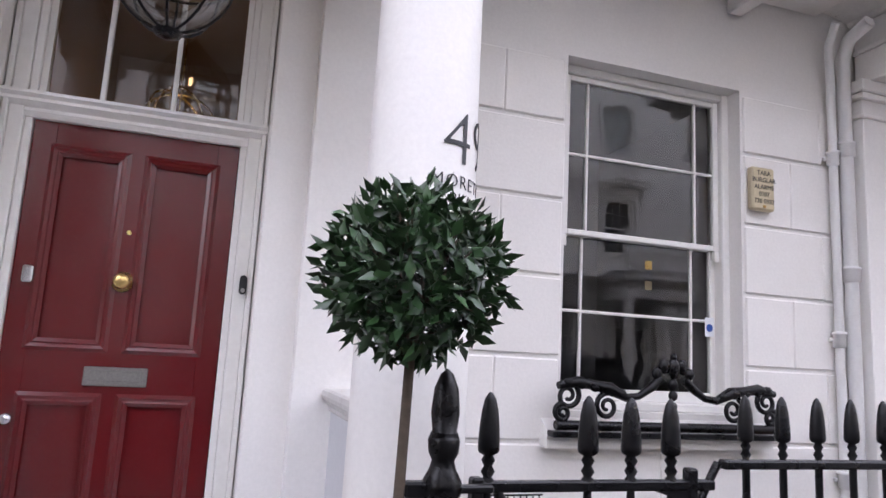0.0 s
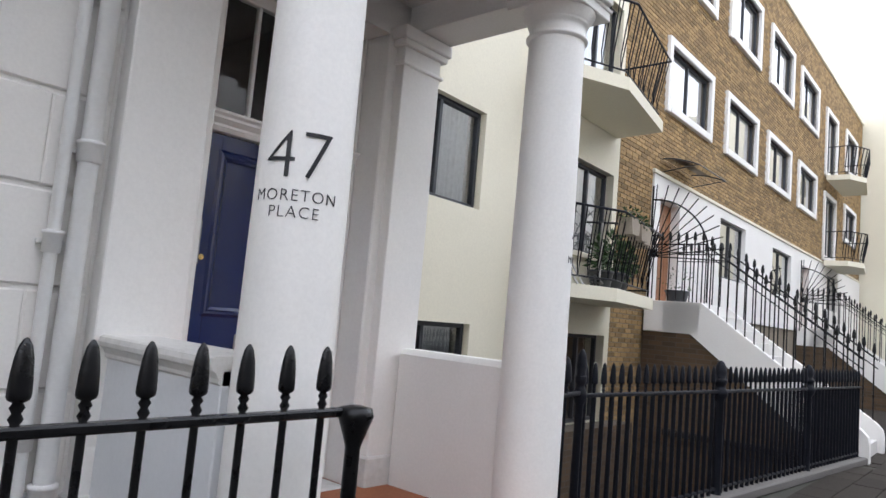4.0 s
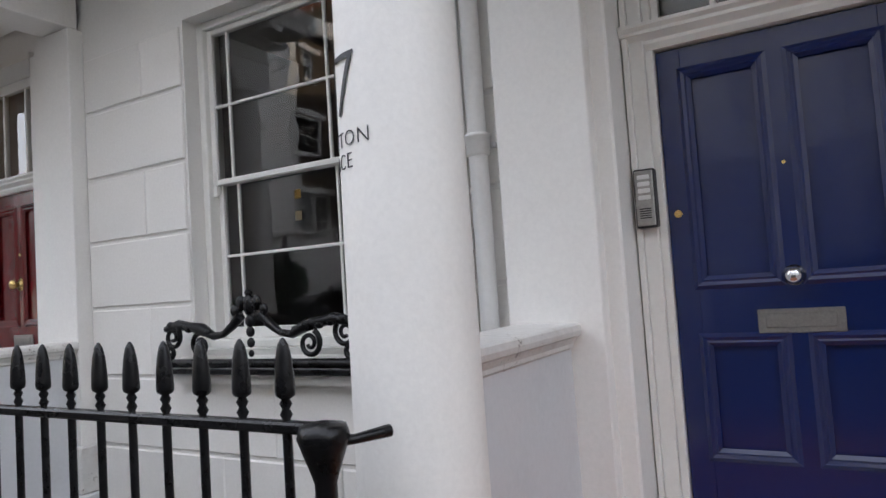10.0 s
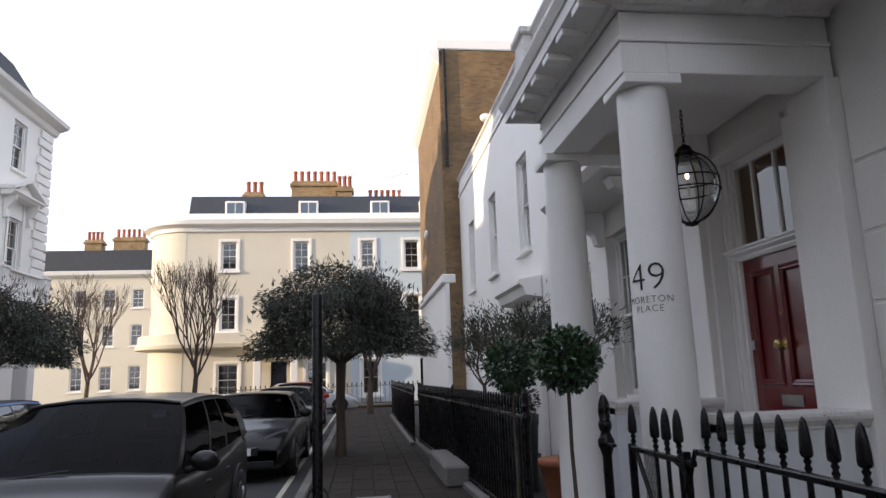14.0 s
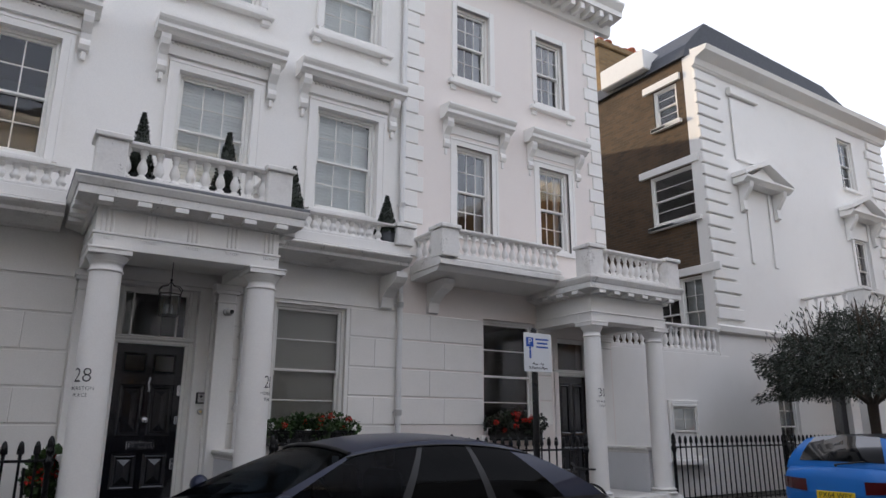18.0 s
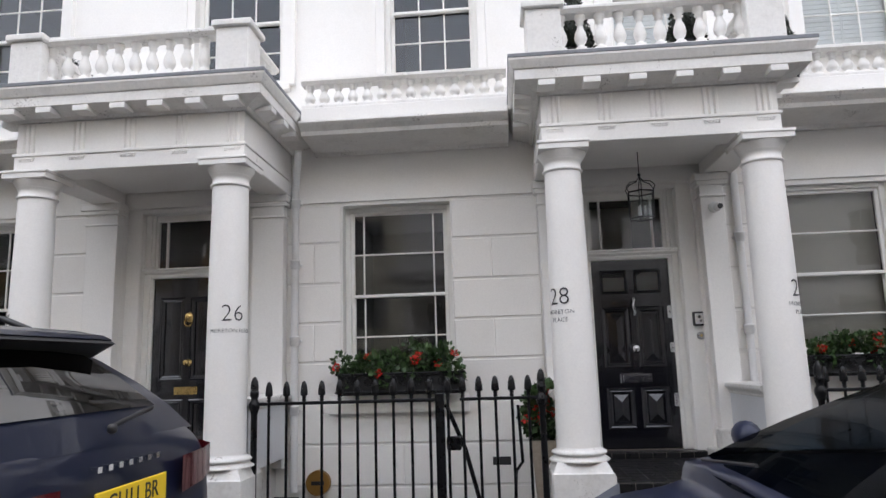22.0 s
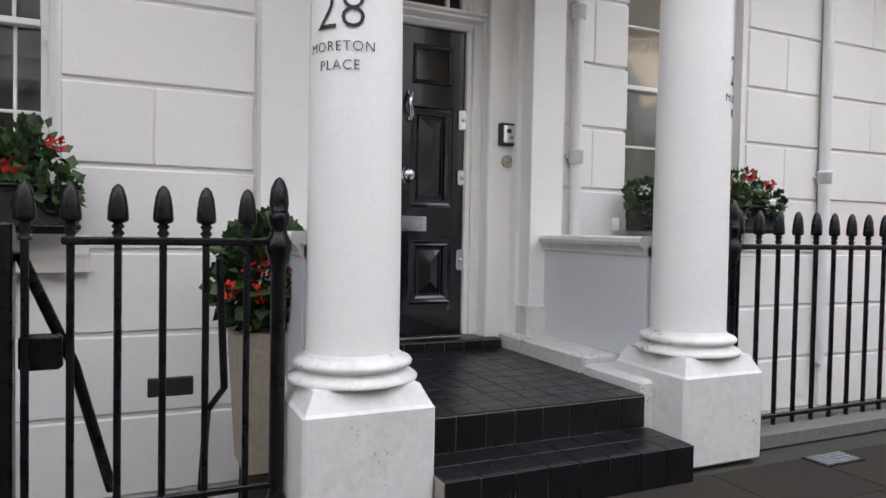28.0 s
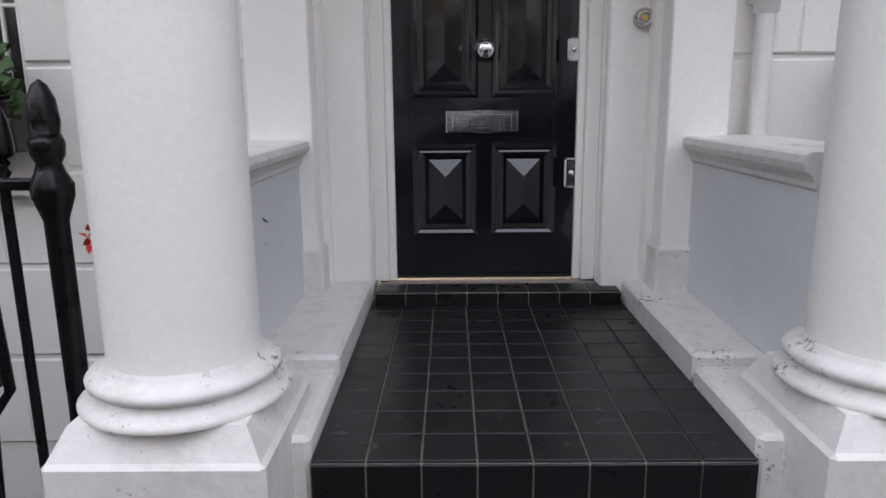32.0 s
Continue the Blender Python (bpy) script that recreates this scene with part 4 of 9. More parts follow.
def bar_mesh(h_rail, h_tip, r, z0, material, big=False, fat=1.0):
    key = ("bar", h_rail, h_tip, r, z0, material.name, big, fat)
    if key in MESHES:
        return MESHES[key]
    b = MB()
    b.lathe([(r, z0), (r, h_rail + 0.005)], 0, 0, 8)
    d = h_tip - h_rail
    k = 1.25 if big else 1.0
    w = d * 0.13 * k * fat
    prof = [(w * 0.75, 0.0), (w * 0.8, 0.05 * d), (w * 0.5, 0.08 * d), (w * 0.85, 0.14 * d), (w * 0.5, 0.20 * d), (w * 0.85, 0.26 * d), (w * 0.55, 0.31 * d), (w * 1.15, 0.34 * d), (w * 1.32, 0.37 * d), (w * 1.34, 0.42 * d), (w * 1.25, 0.60 * d), (w * 1.05, 0.78 * d), (w * 0.72, 0.92 * d), (w * 0.3, 0.985 * d), (0.001, d)]
    b.lathe(prof, 0, 0, 10, z=h_rail, flat=0.8)
    MESHES[key] = b.mesh("bar", material)
    return MESHES[key]


def newel_mesh(h_rail, h_tip, r, z0, material):
    key = ("newel", h_rail, h_tip, r, z0, material.name)
    if key in MESHES:
        return MESHES[key]
    d = h_tip - h_rail
    b = MB()
    b.lathe([(r * 1.6, z0), (r * 1.6, z0 + 0.04), (r * 1.1, z0 + 0.08), (r, z0 + 0.1), (r, h_rail - 0.09), (r * 1.7, h_rail - 0.03), (r * 1.75, h_rail + 0.0), (r * 1.2, h_rail + 0.03), (r * 1.0, h_rail + 0.05), (r * 1.35, h_rail + 0.07), (r * 1.45, h_rail + 0.1), (r * 1.2, h_rail + 0.12), (r * 1.2, h_rail + 0.32 * d), (r * 1.4, h_rail + 0.34 * d), (r * 1.4, h_rail + 0.38 * d), (r * 1.05, h_rail + 0.4 * d), (r * 1.3, h_rail + 0.6 * d), (r * 1.1, h_rail + 0.82 * d), (r * 0.6, h_rail + 0.95 * d), (0.002, h_tip)], 0, 0, 14)
    MESHES[key] = b.mesh("newel", material)
    return MESHES[key]


def railing(M, x0, x1, y, label, z0=0.0, h_rail=1.10, h_tip=1.30, step=0.147, r=0.013, material=None, newels=(), skip=(), low=0.12, kerb=True, y1=None, back=(), fat=1.0, stub=None, off=None):
    """A row of spear-headed bars through a top rail, on a low plinth."""
    mt = material or IRON
    y1 = y if y1 is None else y1
    L = math.hypot(x1 - x0, y1 - y)
    R = M @ Matrix.Translation((x0, y, 0)) @ Matrix.Rotation(math.atan2(y1 - y, x1 - x0), 4, 'Z')
    t = thing("railing", R, label, "railing", "spear-headed area railings")
    part("top_rail", MB().box(0, L, -0.02, 0.02, h_rail - 0.014, h_rail + 0.014, 0.006), mt, t)
    if low:
        part("bottom_rail", MB().box(0, L, -0.014, 0.014, low - 0.012, low + 0.012, 0.004), mt, t)
    me = bar_mesh(h_rail, h_tip, r, z0, mt, False, fat)
    n = int(L / step)
    for i in range(n + 1):
        x = ((L - n * step) / 2 if off is None else off) + i * step
        if any(a <= x0 + x <= c for a, c in skip):
            continue
        part("bar", me, None, t, at=(x, 0, 0))
    nm = newel_mesh(h_rail, h_tip + 0.05, r * 2.2, z0, mt)
    for q in newels:
        part("newel", nm, None, t, at=(q, 0, 0))
    for q in back:
        part("back_stay", MB().tube([(q, 0, h_rail - 0.02), (q, 0.10, 0.55), (q, 0.34, 0.05)], 0.012, 6), mt, t)
    if kerb:
        part("plinth", MB().box(-0.05, L + 0.05, -0.11, 0.11, -0.02, 0.07, 0.012), KERB, t)
    return t

# ---- the ground ----
ground = MB()
WX0, WX1, WY0, WY1 = 1.16, 8.30, -2.2, 1.6  # the sunken area beside number 47
OX0, OX1, OY0, OY1 = -9.8, 9.0, -14.0, -12.62  # the sunken front areas opposite
for a, c, b, d in ((-400, 400, -400, OY0), (-400, OX0, OY0, OY1), (OX1, 400, OY0, OY1), (-400, 400, OY1, WY0), (-400, 400, WY1, 400), (-400, WX0, WY0, WY1), (WX1, 400, WY0, WY1)):
    ground.quad((a, b, -0.115), (c, b, -0.115), (c, d, -0.115), (a, d, -0.115))
solo("ground", ground, ASPHALT, None, "grey asphalt road, worn and patched", "road", kind="structure")
KA, KB = -4.12, -10.70  # kerb lines
solo("pavement_near", MB().prism([(-34, KA + 0.13), (45, KA + 0.13), (45, 1.4), (WX1, 1.4), (WX1, -1.58), (WX0, -0.90), (WX0, 0.3), (-34, 0.3)], -0.2, -0.022, "z"), JOINT, None, "earth bed between grey paving slabs", "pavement", kind="structure")
solo("pavement_opposite", MB().box(-34, 45, OY1, KB - 0.13, -0.2, -0.022).box(-34, OX0, -14.3, OY1, -0.2, -0.022), JOINT, None, "earth bed between grey paving slabs", "pavement", kind="structure")
solo("area_wall", MB().prism([(WX0, -0.90), (WX1, -1.58), (WX1, -1.67), (WX0 - 0.05, -0.99)], -1.35, -0.02, "z").box(WX0 - 0.05, WX0, -0.95, 1.2, -1.35, 0.0), BROWNX, None, "dark brick wall round the sunken area", "wall", kind="structure")
solo("floor_sunken_area", MB().box(WX0, WX1, -2.2, 1.7, -1.45, -1.3), SLABI, None, "damp stone floor of the sunken area", "floor", kind="structure")

# ---- the terrace on the near side: numbers 47, 49 and 51 ----
Z_A = [(0.05, 0.49), (0.49, 0.95), (0.95, 1.41), (1.41, 1.862), (1.862, 2.31), (2.31, 2.78), (2.78, 3.18)]
U = 5.61
WINS_A = [(-3.31 - U * k, -2.05 - U * k, 1.12, 3.21) for k in (0, 1)]
DOORS_A = [(-0.62 - U * k, 0.62 - U * k, 0.0, 3.40) for k in (0, 1)]
UPA = [(-7.9 + 2.25 * k - 0.5, -7.9 + 2.25 * k + 0.5, z0, z1) for k in range(4) for z0, z1 in ((4.75, 6.3), (7.75, 9.3))]
wall_near = wall_with_openings("wall_near_terrace", FA, -8.95, 1.15, 0.0, 11.0, 0.32, WINS_A + DOORS_A + UPA, WHITE, "white stucco terrace wall with banded ground floor")
solo("wall_near_flank", MB().box(1.02, 1.15, 0.34, 9.0, 0, 11.0), WHITE, None, "white stucco flank wall of the terrace", "wall", kind="structure")
solo("wall_near_back", MB().box(-21.7, 1.02, 2.6, 2.8, 0, 6.9).box(-8.9, 1.02, 2.6, 2.8, 6.9, 11.0), ROOM, None, "plain wall inside the terrace", "wall", kind="structure")
solo("roof_near", MB().box(-8.95, 1.15, 0.0, 9.0, 11.0, 11.2), SLATE, None, "slate roof of the near terrace", "roof", kind="structure")
solo("cornice_near", MB().prism([(0.0, 10.3), (-0.1, 10.4), (-0.35, 10.5), (-0.4, 10.65), (0.0, 10.7)], -8.95, 1.15, "x"), WHITE, None, "white moulded cornice along the terrace", "cornice", kind="structure")
for k, (a, c, z0, z1) in enumerate(WINS_A):
    sash_window(FA, a, c, z0, z1, cols=(0, 0.12, 0.87, 1), y=0.135, sill=True, drop=0.08)
for a, c, z0, z1 in UPA:
    sash_window(FA, a, c, z0, z1, cols=(0, 0.5, 1), y=0.085)
for k in range(2):
    ox = -U * k
    rust(FA, wall_near, -4.34 + ox if k == 0 else -8.92, -3.325 + ox, Z_A[2:], [[-3.72 + ox], [-9]])
    rust(FA, wall_near, -2.035 + ox, -1.13 + ox, Z_A[2:], [[-1.40 + ox], [-1.66 + ox]])
    rust(FA, wall_near, -4.34 + ox if k == 0 else -8.92, -1.13 + ox, Z_A[:2], [[-3.1 + ox, -2.2 + ox], [-2.66 + ox]])


def porch_near(ox, cols, piers, front):
    """Columns (x, y) and pilasters (from, to) of a porch, with its beam, floor, lining and low walls."""
    lab = "round white stucco porch column with moulded cap on a square block"
    (cl, yl_), (cr, yr_) = cols
    for x, y in cols:
        column(FA, x, y, 0.0, 3.40, 0.187, 0.168, lab, plinth=(0.25, 0.20), chamfer=True, plain=ox != 0)
    entablature(FA, (cl + cr) / 2, (cr - cl) / 2 + 0.19, 0, front, 3.40, 3.62, 3.84, 0.32, 0, "white stucco porch beam with bracketed cornice")
    for a, c in piers:
        pier(FA, a, c, 0.10, 0.17, 3.40, "white stucco pilaster beside the front door", cap=ox == 0)
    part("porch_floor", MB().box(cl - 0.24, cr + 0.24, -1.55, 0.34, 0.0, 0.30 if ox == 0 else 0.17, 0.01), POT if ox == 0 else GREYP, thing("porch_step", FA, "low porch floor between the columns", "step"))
    b = MB()
    for x0, x1 in ((piers[0][1] - 0.01, ox - 0.612), (ox + 0.612, piers[1][0] + 0.01)):
        if x1 - x0 > 0.01:
            b.box(x0, x1, -0.02, 0.325, 0.17, 3.35, 0.01)
    b.box(ox - 0.612, ox + 0.612, -0.018, 0.30, 3.345, 3.396)
    solo("trim_porch_lining", b, WHITE, FA, "white plaster lining of the door recess", "trim", kind="structure")
    parapet(FA, cl - 0.16, cl + 0.05, -1.08, -0.10, 0.17, 1.22, "low white porch wall with moulded coping")
    parapet(FA, cr - 0.04, cr + 0.16, -1.08, -0.10, 0.17, 1.20, "plain low white porch wall with a rounded top" if ox == 0 else "low white porch wall with moulded coping", plain=ox == 0)


porch_near(0.0, ((-0.89, -1.231), (0.914, -1.176)), ((-1.12, -0.69), (0.687, 1.062)), 1.44)
porch_near(-U, ((-6.19, -1.389), (-4.557, -1.314)), ((-6.73, -6.245), (-4.79, -4.36)), 1.52)
for ox, yd in ((0.0, 0.28), (-U, 0.20)):
    door_surround(FA, ox, 0.31, 2.405, 0.48, yd, 2.535, 3.29, (-0.218, 0.125) if ox == 0 else (-0.2, 0.13), deep=0 if ox == 0 else 1)
    solo("door_threshold", MB().box(ox - 0.58, ox + 0.58, -0.05, 0.33, 0.17, 0.31, 0.01), PORCH, FA, "painted stone threshold under a front door", "threshold")
d47 = panel_door(FA, 0.0, 0.31, 0.955, 2.09, 0.28, NAVY, [(0.60, 1.11), (1.34, 2.29)], "navy blue gloss four-panel front door, closed")
d49 = panel_door(FA, -U, 0.31, 0.955, 2.10, 0.20, RED, [(0.60, 1.10), (1.33, 2.28)], "dark red gloss four-panel front door, closed")

# ---- the set-back block beside number 47: cream render, then yellow brick ----
YB = 1.0
WC = [(1.9, 3.35, 2.65, 3.75), (4.33, 6.75, 2.5, 3.78), (1.9, 3.35, 0.55, 1.38), (4.38, 6.75, 0.12, 1.36), (4.33, 6.75, 5.1, 6.4), (1.9, 3.35, 5.2, 6.4), (4.33, 6.75, 7.7, 9.0)]
wall_with_openings("wall_cream_block", FK, 1.0, 7.0, 0.15, 10.4, 0.3, [(a, c, z0, z1) for a, c, z0, z1 in WC], CREAM, "cream rendered wall of a set-back block", front=YB)
solo("wall_cream_base", MB().box(1.15, 7.0, YB - 0.012, YB + 0.3, -1.4, 0.149), BROWNX, None, "yellow brick foot of the cream wall", "wall", kind="structure")
FC = FK @ Matrix.Translation((7.0, YB, 0)) @ Matrix.Rotation(radians(-2.2), 4, 'Z') @ Matrix.Translation((-7.0, -YB, 0))  # the brick block stands a little askew
WBR = [(8.76 + 3.18 * k, 8.76 + 3.18 * k + 2.05, z0, z1) for k in range(4) for z0, z1 in ((5.5, 6.6), (8.08, 9.38))] + [(21.8, 23.4, 7.2, 9.2), (21.8, 23.4, 4.45, 6.4), (25.2, 27.2, 8.08, 9.38), (25.2, 27.2, 5.5, 6.6)]
DBR = [(8.6, 9.5, 2.0, 3.8), (11.75, 13.5, 2.75, 3.98), (15.8, 17.7, 2.75, 3.9), (19.0, 19.9, 2.0, 3.8), (22.4, 24.2, 2.75, 3.9)]
wall_with_openings("wall_brick_block", FC, 7.0, 28.6, 4.2, 10.6, 0.3, WBR, MORTAR, "yellow stock brick upper wall with white-framed windows", front=YB + 0.012)
wall_with_openings("wall_brick_block_ground_floor", FC, 8.3, 28.6, 1.9, 4.2, 0.3, DBR, WHITE, "white rendered raised ground floor of a brick block", front=YB - 0.03)
solo("wall_brick_block_basement", MB().box(7.0, 28.6, YB + 0.013, YB + 0.3, -1.4, 1.9).box(7.0, 8.3, YB + 0.013, YB + 0.3, 1.9, 4.2), MORTAR, FC, "stock brick basement wall", "wall", kind="structure")
solo("parapet_brick_block", MB().box(7.0, 28.7, YB - 0.05, YB + 0.4, 10.6, 10.95, 0.02).box(8.25, 28.6, YB - 0.06, YB + 0.0, 4.17, 4.24, 0.01), CREAM, FC, "rendered parapet and ledge of the brick block", "parapet", kind="structure")
for i, (x, h) in enumerate(((17.6, 0.9), (19.6, 0.8), (22.0, 0.9), (24.4, 0.8))):
    solo("roof_dormer", MB().box(x, x + 0.9, YB + 0.6, YB + 2.0, 10.9, 10.95 + h, 0.03).box(x - 0.08, x + 0.98, YB + 0.52, YB + 2.1, 10.95 + h, 11.03 + h, 0.02), PAINT, FC, "pale boxy dormer behind a parapet", "dormer", "roof dormers")
solo("wall_block_back", MB().box(1.16, 28.6, YB + 1.5, YB + 9.0, -0.1, 10.9), ROOM, None, "plain inner walls of the block", "wall", kind="structure")
solo("wall_end_house", MB().box(28.9, 34.0, YB - 4.1, YB + 8.0, 0.0, 11.4, 0.02).box(38.0, 42.0, -10.0, 6.0, 0.0, 15.0, 0.02), CREAM, None, "cream rendered houses at the end of the street", "house", kind="structure")

# ---- the far side ----
Z_B = [(-0.35, 0.09), (0.09, 0.523), (0.523, 0.96), (0.96, 1.404), (1.404, 1.837), (1.837, 2.278), (2.278, 2.74), (2.74, 3.192)]
UD = {-1: -6.85, 0: -1.685, 1: 3.44}  # the front doors of 24, 26 and 28
DOORS_B = [(UD[k] - 0.70, UD[k] + 0.70, 0.0, 3.26) for k in (-1, 0, 1)]
WINS_B = [(-4.97, -3.742, 1.116, 3.17), (0.228, 1.457, 1.116, 3.17), (5.02, 6.18, 1.22, 3.16)]
UPB = [(u - 0.55, u + 0.55, 4.70, 6.42) for u in (-6.2, -3.86, -1.03, 1.30, 3.91, 6.06)]
UPB2 = [(a + 0.01, c - 0.01, 7.85, 9.4) for a, c, _, _ in UPB]
WIN30 = [(9.07, 10.33, 1.25, 3.22)]
DOOR30 = [(10.9, 11.7, 0.2, 3.0)]
UP30 = [(8.49, 9.33, 4.7, 6.37), (10.58, 11.40, 4.7, 6.37), (8.49, 9.31, 7.77, 9.27), (10.58, 11.38, 7.77, 9.27)]
wall_28 = wall_with_openings("wall_terrace_opposite", FB, -9.0, 7.10, 0.0, 11.0, 0.32, DOORS_B + WINS_B + UPB + UPB2, WHITE, "white stucco terrace with banded ground floor")
wall_30 = wall_with_openings("wall_pink_house", FP, 7.30, 12.4, 0.0, 10.5, 0.32, WIN30 + DOOR30 + UP30, PINK, "pale pink stucco house wall with white quoins", front=-0.03)
solo("wall_opposite_back", MB().box(-9.0, 11.75, 2.2, 2.4, 0, 10.4).box(11.75, 11.885, 0.3, 9, 0, 10.4), WARM, FB, "plain walls behind the terrace", "wall", kind="structure")
# unseen block, its height set to keep the low sun out of the street
solo("wall_opposite_terrace_on", MB().box(-46.0, -9.0, 0.0, 9.0, 0, 15.0, 0.02), WHITE, FB, "plain unseen block carrying the terrace on, added to block low sun", "house", kind="structure")
solo("roof_opposite", MB().box(-9.0, 7.1, 0.3, 9.0, 11.0, 12.6).box(7.1, 11.885, 0.2, 9.0, 10.5, 10.7), SLATE, FB, "slate roof of the terrace", "roof", kind="structure")
for u0, w0, w1, u1 in ((-5.78, -4.97, -3.742, -2.77), (-0.41, 0.228, 1.457, 2.43), (4.43, 5.06, 6.22, 7.08)):  # blocks between porch and window
    rust(FB, wall_28, u0, w0 - 0.015, Z_B[3:], [[99], [u0 + 0.31]])
    rust(FB, wall_28, w1 + 0.015, u1, Z_B[3:], [[99], [w1 + 0.45]])
    rust(FB, wall_28, u0, u1, Z_B[:3], [[u0 + 0.8, u0 + 1.7], [u0 + 1.3]])
rust(FB, wall_28, -8.9, -7.95, Z_B[1:], [[-8.4]])
rust(FP, wall_30, 7.31, 9.05, [(a, c) for a, c in Z_B if a > 1.0], [[8.2], [7.9]], y0=-0.046)
rust(FP, wall_30, 10.35, 10.7, [(a, c) for a, c in Z_B if a > 1.0], [[20]], y0=-0.046)
rust(FP, wall_30, 7.31, 10.6, Z_B[:3], [[8.2, 9.4], [8.8]], y0=-0.046)
for i, (a, c, z0, z1) in enumerate(WINS_B):
    if i == 2:
        sash_window(FB, a, c, z0, z1, cols=(0, 1), backing=("blind", BEIGE), label="white sash window with a beige blind drawn down")
    else:
        sash_window(FB, a, c, z0, z1, cols=(0, 0.104, 0.887, 1), y=0.185, drop=0.15)
for a, c, z0, z1 in WIN30:
    sash_window(FP, a, c, z0, z1, cols=(0, 1), y=0.06)
for i, (a, c, z0, z1) in enumerate(UPB):
    sash_window(FB, a, c, z0, z1, cols=(0, 1 / 3, 2 / 3, 1), backing=("shutter", BLIND) if i >= 4 else None, glass=GLASS if i >= 4 else GLASSU, label="white sash window with white louvred shutters closed behind it" if i >= 4 else "white first-floor sash window reflecting the sky")
for i, (a, c, z0, z1) in enumerate(UPB2):
    sash_window(FB, a, c, z0, z1, cols=(0, 1 / 3, 2 / 3, 1), backing=("shutter", BLIND))
for a, c, z0, z1 in UP30:
    sash_window(FP, a, c, z0, z1, cols=(0, 1 / 3, 2 / 3, 1), y=0.06, glass=GLASSF, backing=("curtain", CURTAIN))


def hood(M, u, z, w, label):
    """A cornice on two scrolled brackets over a window, with an architrave round it."""
    t = thing("window_hood", M @ Matrix.Translation((u, 0, z)), label, "window hood", "bracketed hoods over first-floor windows")
    hw = w / 2
    for s in (-1, 1):
        part("jamb", MB().prism([(s * hw, -0.035), (s * (hw + 0.098), -0.035), (s * (hw + 0.102), -0.05), (s * (hw + 0.15), -0.05), (s * (hw + 0.15), 0.015), (s * hw, 0.015)], -1.75, 0.0, "z"), WHITE, t)
    part("lintel", MB().prism([(-0.034, 0.0), (-0.034, 0.098), (-0.048, 0.102), (-0.048, 0.14), (0.014, 0.14), (0.014, 0.0)], -hw - 0.15, hw + 0.15, "x"), WHITE, t)
    for s in (-1, 1):
        prof = [(0.015, -0.12), (-0.07, -0.10), (-0.10, -0.04), (-0.085, 0.02), (-0.06, 0.06), (-0.08, 0.14), (-0.13, 0.2), (-0.19, 0.26), (-0.22, 0.34), (-0.21, 0.42), (0.015, 0.42)]
        x = s * (hw + 0.26)
        part("scroll_bracket", MB().prism(prof, x - 0.065, x + 0.065, "x").box(x - 0.03, x + 0.03, -0.05, 0.01, -0.24, -0.12, 0.01), WHITE, t)
    f = MB().box(-hw - 0.19, hw + 0.19, -0.05, 0.015, 0.2, 0.4)
    for k in range(22):
        x = -hw - 0.17 + (w + 0.34) * (k + 0.5) / 22
        f.box(x - 0.012, x + 0.012, -0.075, -0.05, 0.36, 0.40)
    part("frieze", f, WHITE, t)
    prof = [(0.015, 0.42), (-0.20, 0.42), (-0.24, 0.46), (-0.30, 0.48), (-0.30, 0.54), (-0.34, 0.58), (-0.36, 0.62), (-0.36, 0.65), (0.015, 0.70)]
    part("cornice", MB().prism(prof, -hw - 0.40, hw + 0.40, "x"), WHITE, t)
    return t


for k, (a, c, z0, z1) in enumerate(UPB + UP30[:2]):
    hood(FB if k < 6 else FP, (a + c) / 2, z1, c - a, "white stucco window hood on scrolled brackets")


def low_hood(M, u, z0, z1, w):
    t = thing("window_surround", M @ Matrix.Translation((u, 0, 0)), "white moulded surround of an upper window", "window surround", "upper window surrounds")
    hw = w / 2
    for s in (-1, 1):
        part("jamb", MB().box(s * hw, s * (hw + 0.12), -0.06, 0.015, z0, z1 + 0.12, 0.008), WHITE, t)
        part("sill_bracket", MB().box(s * (hw + 0.03), s * (hw + 0.17), -0.07, 0.015, z0 - 0.30, z0 - 0.2, 0.008), WHITE, t)
    part("lintel", MB().box(-hw, hw, -0.058, 0.015, z1, z1 + 0.12, 0.008), WHITE, t)
    part("sill_band", MB().box(-hw - 0.22, hw + 0.22, -0.14, 0.015, z0 - 0.20, z0 - 0.11, 0.012), WHITE, t)


for k, (a, c, z0, z1) in enumerate(UPB2 + UP30[2:]):
    low_hood(FB if k < 6 else FP, (a + c) / 2, z0, z1, c - a)

# quoins of the pink house
q = thing("quoins", FP, "white stucco quoin blocks at the house corner", "quoins", kind="structure")
for e, (ua, s) in enumerate(((7.30, 1), (12.42, -1))):
    z, i = 4.15, 0
    while z < 10.1:
        w = 0.42 if i % 2 == 0 else 0.30
        part("quoin", MB().box(ua, ua + s * w, -0.065, 0.0, z, z + 0.275, 0.012), WHITE, q)
        z += 0.29
        i += 1
cor = thing("cornice_pink_house", FP, "white bracketed cornice of the pink house", "cornice", kind="structure")
part("cornice", MB().prism([(0.0, 9.95), (-0.1, 9.97), (-0.14, 10.1), (-0.14, 10.2), (-0.5, 10.24), (-0.5, 10.36), (-0.6, 10.5), (-0.6, 10.55), (0.0, 10.62)], 7.3, 12.9, "x"), WHITE, cor)
for k in range(18):
    part("bracket", MB().box(7.4 + k * 0.3, 7.53 + k * 0.3, -0.46, -0.12, 10.08, 10.24, 0.01), WHITE, cor)


